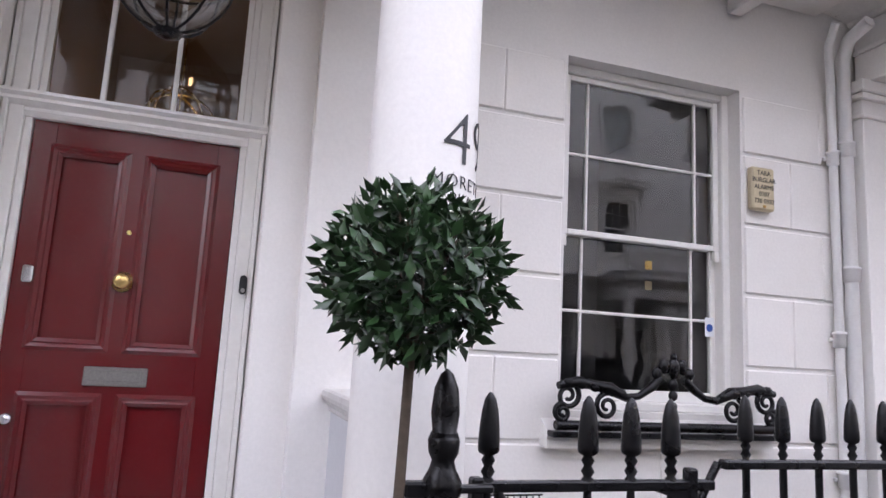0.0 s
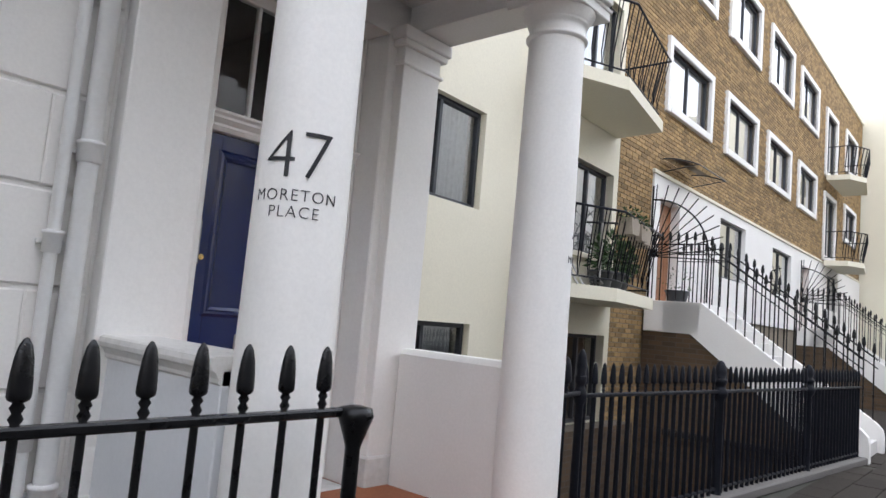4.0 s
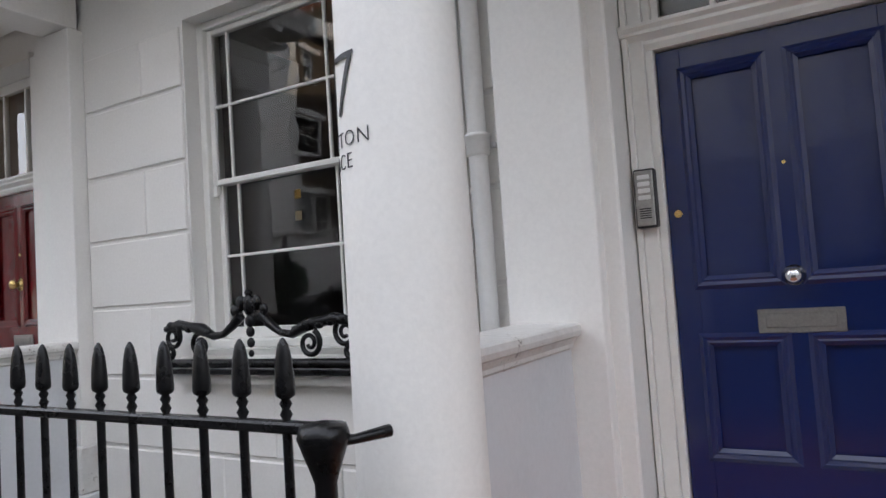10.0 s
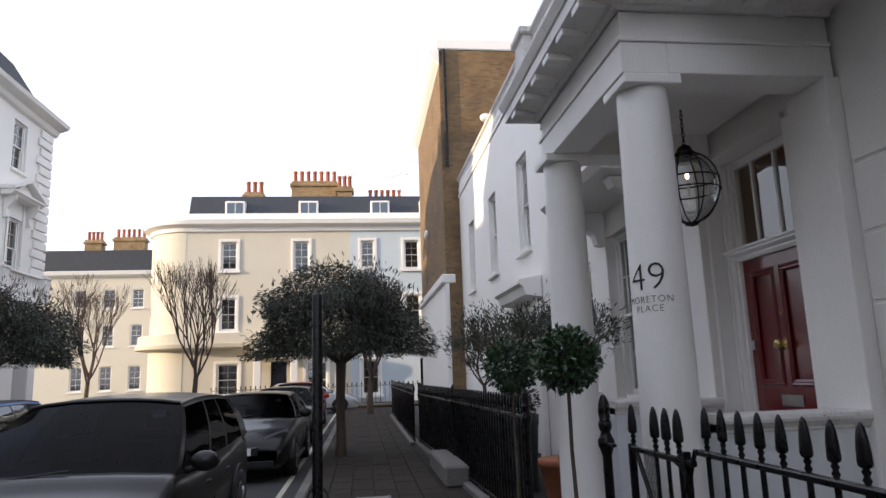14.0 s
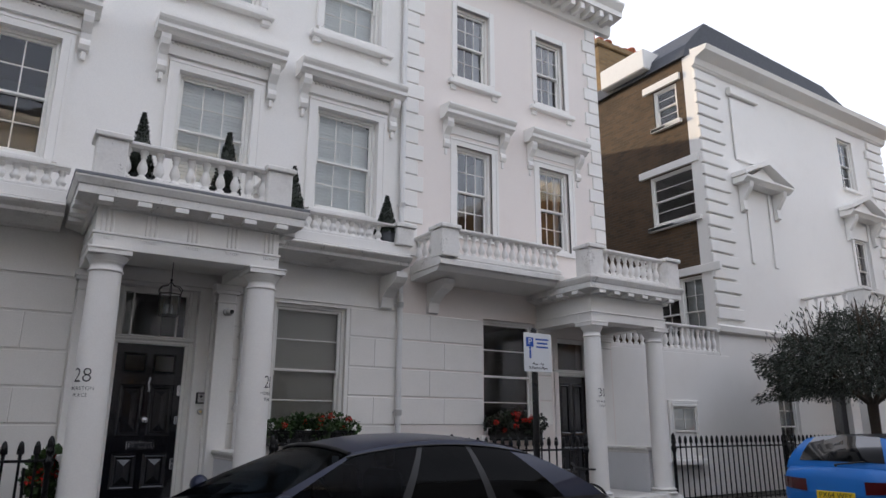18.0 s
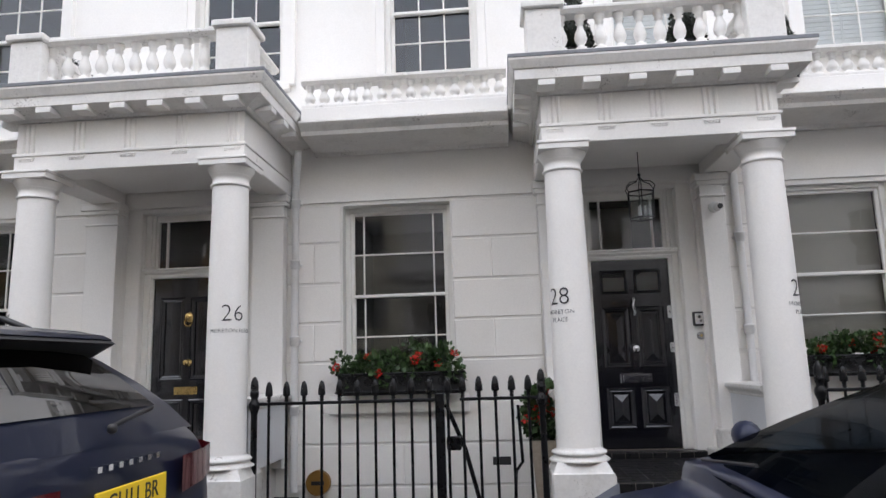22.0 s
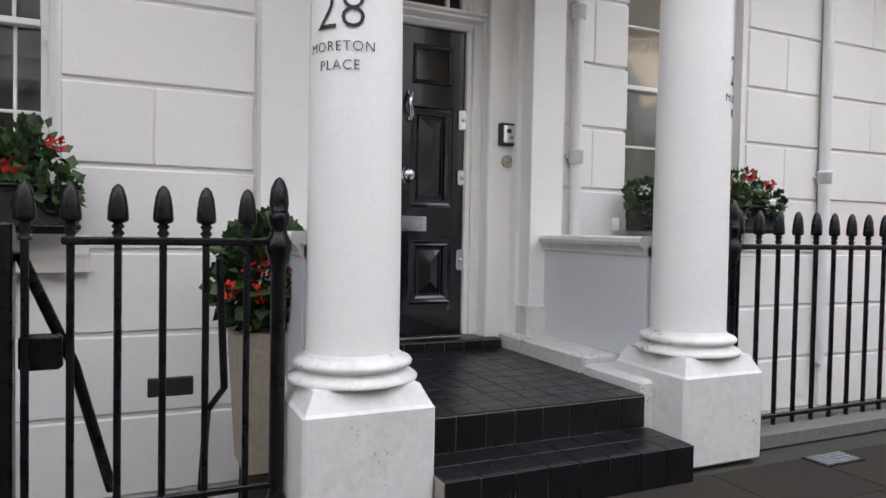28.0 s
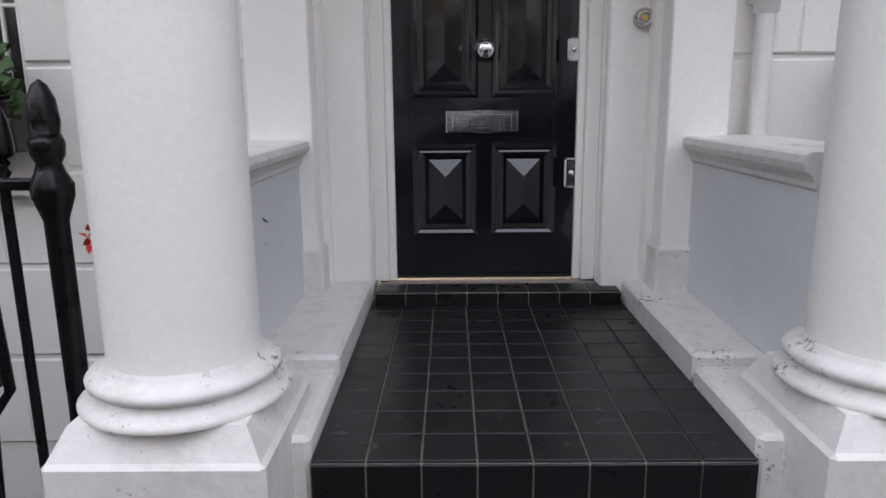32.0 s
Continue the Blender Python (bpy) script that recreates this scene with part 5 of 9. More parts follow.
# porches opposite
def porch_far(door, cols, piers, beam, rail, zc):
    """A porch opposite: columns (u, y), pilasters (from, to), beam (centre, half width), balustrade (from, to)."""
    lab = "round white stucco porch column with moulded base on a square block"
    for u, y in cols:
        column(FB, u, y, 0.0, 3.30, 0.185, 0.165, lab, plinth=(0.255, 0.44))
    entablature(FB, beam[0], beam[1], 0, 1.46, 3.30, 3.46, zc, 0.27, 5, "white stucco porch roof with grooved frieze and bracketed cornice")
    for a, c in piers:
        pier(FB, a, c, 0.12, 0.3, 3.30, "white stucco pilaster beside the front door")
    b = MB()
    b.box(piers[0][1] - 0.005, door - 0.53, 0.10, 0.33, 0.3, 3.30, 0.01)
    b.box(door + 0.53, piers[1][0] + 0.005, 0.10, 0.33, 0.3, 3.30, 0.01)
    b.box(door - 0.53, door + 0.53, 0.10, 0.33, 3.215, 3.30)
    solo("trim_porch_lining", b, WHITE, FB, "white plaster lining of the door recess", "trim", kind="structure")
    (ul, yl_), (ur, yr_) = cols
    parapet(FB, ul - 0.16, ul + 0.04, yl_ + 0.2, -0.07, 0.42, 1.085, "low grey-white porch wall with moulded coping")
    parapet(FB, ur - 0.10, ur + 0.14, yr_ + 0.2, -0.07, 0.42, 1.085, "low grey-white porch wall with moulded coping")
    r0, r1 = rail
    balustrade(FB, [(r0 + 0.08, -1.52, r1 - 0.08, -1.52), (r0, -1.40, r0, -0.62), (r1, -1.40, r1, -0.62)], zc + 0.30, 0.50, "white stucco balustrade on a porch roof", dies=[(r0, -1.52, 0.16), (r1, -1.52, 0.16)])


porch_far(-1.685, ((-2.50, -1.33), (-0.505, -1.42)), ((-2.76, -2.385), (-0.784, -0.417)), (-1.52, 1.16), (-2.48, -0.42), 3.80)
porch_far(3.44, ((2.605, -1.337), (4.388, -1.304)), ((2.44, 2.71), (4.17, 4.42)), (3.48, 1.06), (2.48, 4.42), 3.76)
porch_far(-6.85, ((-7.66, -1.33), (-5.80, -1.33)), ((-7.9, -7.55), (-6.1, -5.8)), (-6.75, 1.12), (-7.7, -5.8), 3.76)
for k in (-1, 0, 1):
    door_surround(FB, UD[k], 0.39, 2.445, 0.425, 0.26, 2.62, 3.17, (-0.29, 0.29))
d28 = panel_door(FB, UD[1], 0.39, 0.85, 2.055, 0.26, BLACKD, [(0.62, 1.02), (1.27, 1.90), (2.08, 2.32)], "black gloss six-panel front door with two small panes, closed", raised=True, glazed=1)
d26 = panel_door(FB, UD[0], 0.39, 0.85, 2.055, 0.26, BLACKD, [(0.62, 1.02), (1.27, 2.2)], "black gloss panelled front door with lion knocker, closed")
panel_door(FB, UD[-1], 0.39, 0.85, 2.055, 0.26, BLACKD, [(0.62, 1.02), (1.27, 2.2)], "black gloss panelled front door, closed")


def balcony(M, u0, u1, d, z0, label, dies, returns=()):
    t = thing("balcony", M, label, "balcony", "first-floor balconies")
    prof = [(0.0, z0), (-0.05, z0), (-0.08, z0 + 0.03), (-d + 0.10, z0 + 0.06), (-d + 0.08, z0 + 0.10), (-d + 0.02, z0 + 0.14), (-d, z0 + 0.16), (-d, z0 + 0.195), (-d + 0.08, z0 + 0.22), (-d + 0.08, z0 + 0.36), (-d + 0.2, z0 + 0.37), (0.0, z0 + 0.37)]
    part("slab", MB().prism(prof[:8] + [(-d + 0.08, z0 + 0.22), (0.0, z0 + 0.22)], u0, u1, "x"), WEATH, t)
    part("blocking_course", MB().box(u0, u1, -d + 0.08, -0.002, z0 + 0.22, z0 + 0.37, 0.008), WHITE, t)
    part("drip_edge", MB().box(u0, u1, -d - 0.012, -d + 0.02, z0 + 0.165, z0 + 0.19, 0.004), WEATH, t)
    balustrade(M, [(u0, -d + 0.17, u1, -d + 0.17)] + list(returns), z0 + 0.37, 0.33, "white stucco balustrade along a first-floor balcony", dies=dies, plinth=0.04, cap=0.06, step=0.15)


balcony(FB, -0.08, 2.15, 0.69, 3.76, "white stucco balcony between the porches", [])
balcony(FB, -5.35, -2.96, 0.69, 3.76, "white stucco balcony between the porches", [])
balcony(FB, 4.82, 6.94, 0.69, 3.76, "white stucco balcony ending beside the pink house", [(6.82, -0.53, 0.15)])

# ---- near side: fittings of numbers 47 and 49 ----
def leaf_cloud(n, inside, size, seed, wide=0.42, outward=None, droop=0.0):
    """Many small folded leaves. inside(rng) gives a place and the way that the leaf points."""
    rng = random.Random(seed)
    b = MB()
    vs, fs = [], []
    for _ in range(n):
        p, d = inside(rng)
        d = Vector(d) + Vector((rng.uniform(-0.6, 0.6), rng.uniform(-0.6, 0.6), rng.uniform(-0.5, 0.6) - droop))
        if d.length < 1e-3:
            continue
        d.normalize()
        s = d.cross(Vector((rng.uniform(-1, 1), rng.uniform(-1, 1), rng.uniform(-1, 1))))
        if s.length < 1e-3:
            continue
        s.normalize()
        nrm = s.cross(d)
        L = size * rng.uniform(0.65, 1.25)
        w = L * wide * 0.5
        p = Vector(p)
        o = len(vs)
        vs += [tuple(p), tuple(p + d * L * 0.45 + s * w + nrm * w * 0.35), tuple(p + d * L), tuple(p + d * L * 0.45 - s * w + nrm * w * 0.35), tuple(p + d * L * 0.5)]
        fs += [(o, o + 1, o + 4), (o + 1, o + 2, o + 4), (o + 2, o + 3, o + 4), (o + 3, o, o + 4)]
    b.add(vs, fs, True)
    return b


def ball_place(c, rx, ry, rz, shell=0.55):
    def f(rng):
        while True:
            v = Vector((rng.uniform(-1, 1), rng.uniform(-1, 1), rng.uniform(-1, 1)))
            if shell < v.length < 1:
                break
        return (c[0] + v.x * rx, c[1] + v.y * ry, c[2] + v.z * rz), v.normalized()
    return f


def bay_standard(M, trunk_h, r, zc, label, seed, pot):
    t = thing("bay_tree", M, label, "topiary tree", "clipped bay trees by the door")
    part("trunk", MB().tube([(0, 0, 0.3), (0.012, 0.004, 0.7), (-0.006, 0.0, 1.0), (0.006, 0, zc - r * 0.3)], [0.016, 0.014, 0.013, 0.012], 8), BARK, t)
    br = MB()
    rng = random.Random(seed)
    for _ in range(26):
        v = Vector((rng.uniform(-1, 1), rng.uniform(-1, 1), rng.uniform(-0.8, 1))).normalized()
        a = Vector((0.0, 0, zc - r * rng.uniform(0.3, 0.9)))
        e = Vector((0, 0, zc)) + v * r * 0.85
        br.tube([a, (a + e) / 2 + Vector((0, 0, 0.02)), e], [0.006, 0.004, 0.002], 5)
    part("branch_mass", br, BARK, t)
    part("crown", leaf_cloud(2300, lambda rg: (lambda pd: (pd[0], pd[1] * 0.3))(ball_place((0, 0, zc), r * 0.9, r * 0.9, r * 0.86, 0.4)(rg)), 0.050, seed, 0.44), LEAF, t)
    p = MB()
    h = 0.29
    rows = [[(sx * k, sy * k, z) for sx, sy in ((-1, -1), (1, -1), (1, 1), (-1, 1))] for k, z in ((0.15, 0.0), (0.185, h), (0.19, h), (0.19, h + 0.02), (0.17, h + 0.02), (0.165, h - 0.03))]
    p.grid(rows, False, True)
    p.add(rows[-1], [(0, 1, 2, 3)])
    part("planter", p, pot, t, "dark grey square planter")
    part("underplanting", leaf_cloud(260, ball_place((0, 0, h), 0.16, 0.16, 0.10, 0.3), 0.05, seed + 5, 0.3), LEAFG, t)
    return t


bay_standard(pose(-4.73, -1.91, 0, 0, 0, 3), 1.3, 0.235, 1.57, "clipped bay standard with a round leafy crown in a dark planter", 3, DARKP)
bay_standard(pose(-6.30, -1.93, 0, 0, 0, 9), 1.3, 0.27, 1.56, "clipped bay standard with a dense round crown in a dark planter", 8, DARKP)

# numbers painted on the columns
def two(n):
    return [(n, 0.26, 1.965, 1.0), ("MORETON", 0.062, 1.823, 1.12), ("PLACE", 0.062, 1.762, 1.12)]


lab = "black serif number and street name painted on a white column"
lettering(FA, -0.89, -1.231, 0.1805, -45, two("47"), lab)
lettering(FA, 0.914, -1.176, 0.1805, 50, two("47"), lab)
lettering(FA, -4.557, -1.314, 0.1805, 42, [(a, b * 0.98, 2.03 + (c - 1.94) * 0.95, d) for a, b, c, d in two("49")], lab)

# 47: knob, letter plate, locks, entry panel
letter_plate(d47, 0.01, 1.175, 0.32, 0.10, STEEL, "tarnished steel letter plate")
door_knob(d47, 0.0, 1.361, 0.034, CHROME, "polished chrome centre knob")
part("cylinder_lock", MB().prism([(-0.433 + 0.017 * math.cos(a * 0.524), 1.66 + 0.017 * math.sin(a * 0.524)) for a in range(12)], -0.012, 0.0, "y"), BRASS, d47, "small brass lock")
part("spyhole", MB().prism([(0.0 + 0.008 * math.cos(a * 0.785), 1.83 + 0.008 * math.sin(a * 0.785)) for a in range(8)], -0.006, 0.0, "y"), BRASS, d47)
en = thing("entry_panel", pose(-0.548, 0.19, 1.737), "steel door-entry panel with call buttons and speaker slots", "intercom")
part("housing", MB().box(-0.046, 0.046, -0.022, 0.03, -0.13, 0.13, 0.006), TRIMB, en)
part("face_plate", MB().box(-0.04, 0.04, -0.028, -0.021, -0.122, 0.122, 0.004), STEEL, en)
for k in range(4):
    part("call_button", MB().box(-0.027, 0.027, -0.034, -0.027, 0.082 - k * 0.03, 0.102 - k * 0.03, 0.003), PLATEW, en)
for k in range(5):
    part("speaker_slot", MB().box(-0.025, 0.025, -0.0295, -0.027, -0.05 - k * 0.01, -0.045 - k * 0.01), TRIMB, en)

# 49: knocker, letter plate, keypad, doorbell
letter_plate(d49, 0.02, 1.20, 0.28, 0.09, STEEL, "polished steel letter plate")
door_knob(d49, 0.0, 1.655, 0.04, BRASS, "polished brass centre knob")
part("spyhole", MB().prism([(0.0 + 0.012 * math.cos(a * 0.785), 1.90 + 0.012 * math.sin(a * 0.785)) for a in range(8)], -0.006, 0.0, "y"), BRASS, d49)
part("lock", MB().box(-0.43, -0.385, -0.03, 0.0, 1.62, 1.70, 0.006), CHROME, d49, "chrome key lock")
part("side_knob", MB().ball((-0.40, -0.05, 1.0), 0.028), CHROME, d49)
bell = thing("door_bell", pose(-5.05, 0.12, 1.68), "slim black video doorbell on the door frame", "doorbell")
part("housing", MB().prism(arc(0, 0.03, 0.018, 0, 180, 8) + arc(0, -0.03, 0.018, 180, 360, 8), -0.02, 0.0, "y"), TRIMB, bell)
part("button", MB().prism(arc(0, -0.028, 0.011, 0, 360, 14)[:-1], -0.023, -0.019, "y"), STEEL, bell)

# globe lantern in the porch of 49
ln = thing("globe_lantern", pose(-5.465, -0.57, 2.93) @ Matrix.Diagonal((1.0, 1.0, 1.18, 1)), "black iron globe lantern of glass hanging on a chain", "lantern")
part("glass_globe", MB().ball((0, 0, 0), 0.245, 24, 14), glass_mat("lantern_glass", (0.97, 0.98, 0.98), 0.3), ln)
for k in range(4):
    a = k * math.pi / 4
    part("rib", MB().tube([(0.25 * math.sin(q) * math.cos(a), 0.25 * math.sin(q) * math.sin(a), -0.25 * math.cos(q)) for q in [math.pi * 2 * i / 28 for i in range(28)]], 0.006, 6, closed=True), IRON, ln)
for z, r in ((0.05, 0.245), (-0.03, 0.249)):
    part("hoop", MB().tube([(r * math.cos(q), r * math.sin(q), z) for q in [math.pi * 2 * i / 28 for i in range(28)]], 0.006, 6, closed=True), IRON, ln)
part("crown", MB().lathe([(0.10, 0.21), (0.105, 0.23), (0.075, 0.25), (0.06, 0.27), (0.05, 0.29), (0.015, 0.31)], 0, 0, 20), IRON, ln)
part("finial", MB().lathe([(0.06, -0.25), (0.05, -0.265), (0.01, -0.275)], 0, 0, 16), IRON, ln)
ch = MB()
for k in range(24):
    c = 0.32 + k * 0.032
    pts = [(0.011 * math.cos(q), 0.0, c + 0.02 * math.sin(q)) if k % 2 else (0.0, 0.011 * math.cos(q), c + 0.02 * math.sin(q)) for q in [math.pi * 2 * i / 10 for i in range(10)]]
    ch.tube(pts, 0.004, 5, closed=True)
part("chain", ch, IRON, ln)
part("candle", MB().lathe([(0.012, -0.06), (0.012, 0.04), (0.008, 0.05), (0.002, 0.075)], 0, 0, 10), PLATEW, ln)
bulb = mat("warm_bulb", (1, 0.8, 0.5))
bulb.node_tree.nodes["Principled BSDF"].inputs["Emission Color"].default_value = (1.0, 0.62, 0.28, 1)
bulb.node_tree.nodes["Principled BSDF"].inputs["Emission Strength"].default_value = 5.0
part("flame_bulb", MB().ball((0, 0, 0.085), 0.016, 10, 6, sz=1.6), bulb, ln)
# the hall lamp seen through the fanlight of 49
hl = thing("hall_pendant", pose(-5.53, 1.2, 2.80), "ring-shaped hall pendant lamp with a lit bulb", "pendant lamp")
for rx in (0, 45, 90, 135):
    R = Matrix.Rotation(radians(rx), 4, 'Z') @ Matrix.Rotation(radians(72), 4, 'X')
    part("ring", MB().tube([tuple(R @ Vector((0.23 * math.cos(q), 0.23 * math.sin(q), 0))) for q in [math.pi * 2 * i / 24 for i in range(24)]], 0.008, 6, closed=True), BRASS, hl)
part("bulb", MB().ball((0, 0, 0), 0.03, 10, 6), bulb, hl)
part("rod", MB().tube([(0, 0, 0.03), (0, 0, 0.75)], 0.006, 6), BRASS, hl)

# burglar alarm
al = thing("alarm_box", pose(-1.932, -0.002, 2.546), "aged cream burglar-alarm box with black lettering", "alarm box")
part("housing", MB().box(-0.09, 0.09, -0.055, 0.0, -0.14, 0.14, 0.012), ALARMM, al)
part("tamper_knob", MB().box(-0.012, 0.012, -0.062, -0.05, -0.125, -0.108, 0.004), BRASS, al)
for k, w in enumerate(("TARA", "BURGLAR", "ALARMS", "0207", "730 0932")):
    part("lettering", text_mesh(w, 0.042, 0.001), LETTER, al, at=(0.0, -0.0565, 0.10 - k * 0.046))

# rainwater pipes
def downpipe(M, pts, r, label, collars=()):
    t = thing("drainpipe", M, label, "drainpipe", "white painted drainpipes")
    part("pipe", MB().tube(pts, r, 14), PLAST, t)
    for x, y, z in collars:
        part("collar", MB().lathe([(r + 0.004, -0.05), (r + 0.012, -0.045), (r + 0.012, 0.03), (r + 0.018, 0.035), (r + 0.018, 0.05), (r + 0.002, 0.055)], x, y, 14, z=z), PLAST, t)
        part("lug", MB().box(x - r - 0.03, x + r + 0.03, y + r * 0.5, y + r + 0.012, z - 0.012, z + 0.012, 0.004), PLAST, t)
    return t


downpipe(FA, [(-1.235, -0.06, 0.02), (-1.235, -0.06, 3.55), (-1.26, -0.14, 3.66), (-1.26, -0.3, 3.72)], 0.045, "thick white painted drainpipe with collars", [(-1.235, -0.06, z) for z in (0.5, 2.05, 2.9)])
downpipe(FA, [(-1.335, -0.045, 0.02), (-1.335, -0.045, 3.4), (-1.40, -0.1, 3.6), (-1.44, -0.2, 3.72)], 0.028, "slim white painted waste pipe", [(-1.335, -0.045, z) for z in (0.75, 1.62, 2.83)])

# balcony soffit between the porches, with its brackets
bs = thing("balcony", FA, "white stucco balcony slab on beams between the porches", "balcony", "first-floor balconies")
part("slab", MB().box(-4.1, -1.4, -0.92, 0.0, 3.86, 4.06, 0.012), WHITE, bs)
for x in (-3.9, -3.0, -2.1):
    part("bracket", MB().box(x - 0.06, x + 0.06, -0.86, 0.0, 3.72, 3.86, 0.012), WHITE, bs)
part("edge_moulding", MB().prism([(-0.92, 3.9), (-0.98, 3.95), (-0.98, 4.04), (-0.92, 4.08)], -4.1, -1.4, "x"), WHITE, bs)
balustrade(FA, [(-4.1, -0.82, -1.4, -0.82)], 4.06, 0.5, "white stucco balustrade along a balcony")
balustrade(FA, [(-6.3, -1.54, -4.45, -1.54)], 4.16, 0.5, "white stucco balustrade on a porch roof", dies=[(-6.3, -1.54, 0.16), (-4.45, -1.54, 0.16)])
balustrade(FA, [(-0.93, -1.5, 0.93, -1.5)], 4.16, 0.5, "white stucco balustrade on a porch roof", dies=[(-0.93, -1.5, 0.16), (0.93, -1.5, 0.16)])

# cast-iron window-box guard at 49
wg = thing("window_guard", pose(-2.68, -0.13, 1.02), "black cast-iron window-box guard with scrolls and a crest", "window guard")
part("bottom_bar", MB().tube([(-0.73, 0, 0.035), (0.73, 0, 0.035)], 0.026, 8).box(-0.75, 0.75, -0.02, 0.1, -0.028, 0.004, 0.006), IRON, wg)


def scroll(x, z, r, s, turns=1.6, y=0.0, th=0.016, start=90):
    pts, rs = [], []
    n = 26
    for i in range(n + 1):
        q = i / n
        a = radians(start) + s * q * turns * 2 * math.pi
        rr = r * (1 - 0.78 * q)
        pts.append((x + rr * math.cos(a), y, z + rr * math.sin(a)))
        rs.append(th * (1 - 0.35 * q))
    return MB().tube(pts, rs, 7)


for s in (-1, 1):
    part("end_scroll", scroll(s * 0.66, 0.19, 0.075, s), IRON, wg)
    part("end_scroll", scroll(s * 0.69, 0.10, 0.05, -s), IRON, wg)
    part("hanging_scroll", scroll(s * 0.42, 0.14, 0.075, -s, start=60), IRON, wg)
    pts = [(s * 0.72, 0, 0.24), (s * 0.6, 0, 0.265), (s * 0.5, 0, 0.25), (s * 0.4, 0, 0.235), (s * 0.3, 0, 0.19), (s * 0.22, 0, 0.20), (s * 0.14, 0, 0.25), (s * 0.08, 0, 0.30)]
    part("top_bar", MB().tube(pts, [0.02, 0.032, 0.028, 0.036, 0.024, 0.02, 0.026, 0.03], 8), IRON, wg)
    for k in range(5):
        part("leaf", MB().ball((s * (0.66 - k * 0.08), -0.012, 0.262 - 0.012 * k), 0.03, 8, 6, 1.2, 0.6, 0.8), IRON, wg)
    part("crest_leaf", MB().ball((s * 0.06, -0.01, 0.37), 0.04, 9, 6, 1, 0.5, 1.1), IRON, wg)
    part("crest_leaf", MB().ball((s * 0.11, -0.01, 0.33), 0.035, 9, 6, 1, 0.5, 1.0), IRON, wg)
part("crest", MB().ball((0, -0.012, 0.36), 0.05, 10, 8, 0.8, 0.5, 1.2), IRON, wg)
part("crest_tip", MB().ball((0, -0.01, 0.425), 0.022, 8, 6), IRON, wg)
for z, r in ((0.27, 0.035), (0.21, 0.03), (0.15, 0.028), (0.09, 0.02)):
    part("drop", MB().ball((0, -0.008, z), r, 9, 6, 1, 0.6, 1), IRON, wg)

# stickers in the window
st = thing("window_sticker", pose(-2.175, 0.168, 1.655), "small white and blue alarm sticker on a pane", "sticker")
part("sheet", MB().box(-0.035, 0.035, 0, 0.001, -0.06, 0.06), SIGNW, st)
part("badge", MB().prism(arc(0, -0.005, 0.025, 0, 360, 14)[:-1], -0.001, 0.0, "y"), SIGNB, st)
for dz, dm in ((0.0, BRASS), (-0.13, ALARMM)):
    solo("window_sticker", MB().box(-0.025, 0.025, 0, 0.001, -0.028, 0.028), dm, pose(-2.60, 0.215, 2.02 + dz), "small faded yellow sticker on a window pane", "sticker", "stickers on the pane")

# area railings in front of 49 and 47
r49 = railing(FA, -3.62, -0.90, -1.625, "black spear-headed cast-iron area railing", h_rail=1.095, h_tip=1.31, step=0.1476, r=0.012, skip=[(-2.44, -2.25), (-0.92, -0.80)], back=[1.13], fat=0.73, off=0.095)
part("stub_bar", MB().tube([(1.275, 0, 0.1), (1.275, 0, 1.13)], 0.012, 8), IRON, r49, "broken bar without its spear head")
ep = thing("end_post", pose(-0.884, -1.647, 0), "black iron railing end post with a bulbous head", "railing post")
part("post", MB().lathe([(0.045, 0.0), (0.028, 0.05), (0.026, 0.98), (0.032, 1.0), (0.05, 1.05), (0.062, 1.085), (0.055, 1.11), (0.02, 1.118)], 0, 0, 14), IRON, ep)
part("wall_arm", MB().tube([(0.0, 0, 1.07), (0.05, 0.05, 1.07), (0.084, 0.142, 1.072)], [0.016, 0.012, 0.016], 8), IRON, ep)
ga = thing("area_gate", pose(-4.457, -1.63, 0), "black iron area gate with spear heads and a diagonal brace", "gate")
part("top_rail", MB().box(0, 0.80, -0.016, 0.016, 1.02, 1.05, 0.005), IRON, ga)
part("bottom_rail", MB().box(0, 0.80, -0.016, 0.016, 0.10, 0.13, 0.005), IRON, ga)
part("brace", MB().tube([(0.08, 0, 1.02), (0.70, 0, 0.14)], 0.014, 8), IRON, ga)
gm = bar_mesh(1.04, 1.29, 0.012, 0.1, IRON, False, 0.75)
for x in (0.05, 0.362, 0.507, 0.647):
    part("bar", gm, None, ga, at=(x, 0, 0))
part("latch_stile", MB().box(0.70, 0.735, -0.02, 0.02, 0.1, 1.085, 0.006), IRON, ga)
part("bracket", MB().prism([(0.70, 1.02), (0.70, 0.90), (0.685, 0.965), (0.65, 1.0), (0.58, 1.02)], -0.012, 0.012, "y"), IRON, ga)
part("prop", MB().tube([(0.72, 0, 0.92), (0.77, 0, 1.02), (0.82, 0, 1.10)], 0.013, 6), IRON, ga)
part("hinge_stile", MB().box(0.0, 0.035, -0.02, 0.02, 0.1, 1.06, 0.006), IRON, ga)
nw = thing("gate_post", pose(-4.576, -1.738, 0), "stout black iron gate post with an acorn head", "railing post", "gate posts")
part("post", newel_mesh(1.07, 1.35, 0.029, 0.0, IRON), None, nw)
part("catch", MB().box(-0.10, 0.0, -0.02, 0.02, 1.03, 1.07, 0.006).box(0.0, 0.14, -0.015, 0.015, 1.04, 1.06, 0.005), IRON, nw)
me = MB()
for k in range(10):
    me.tube([(0.0 + 0.02 * k, 0, 0.15), (0.02 * k, 0, 1.0)], 0.0025, 4)
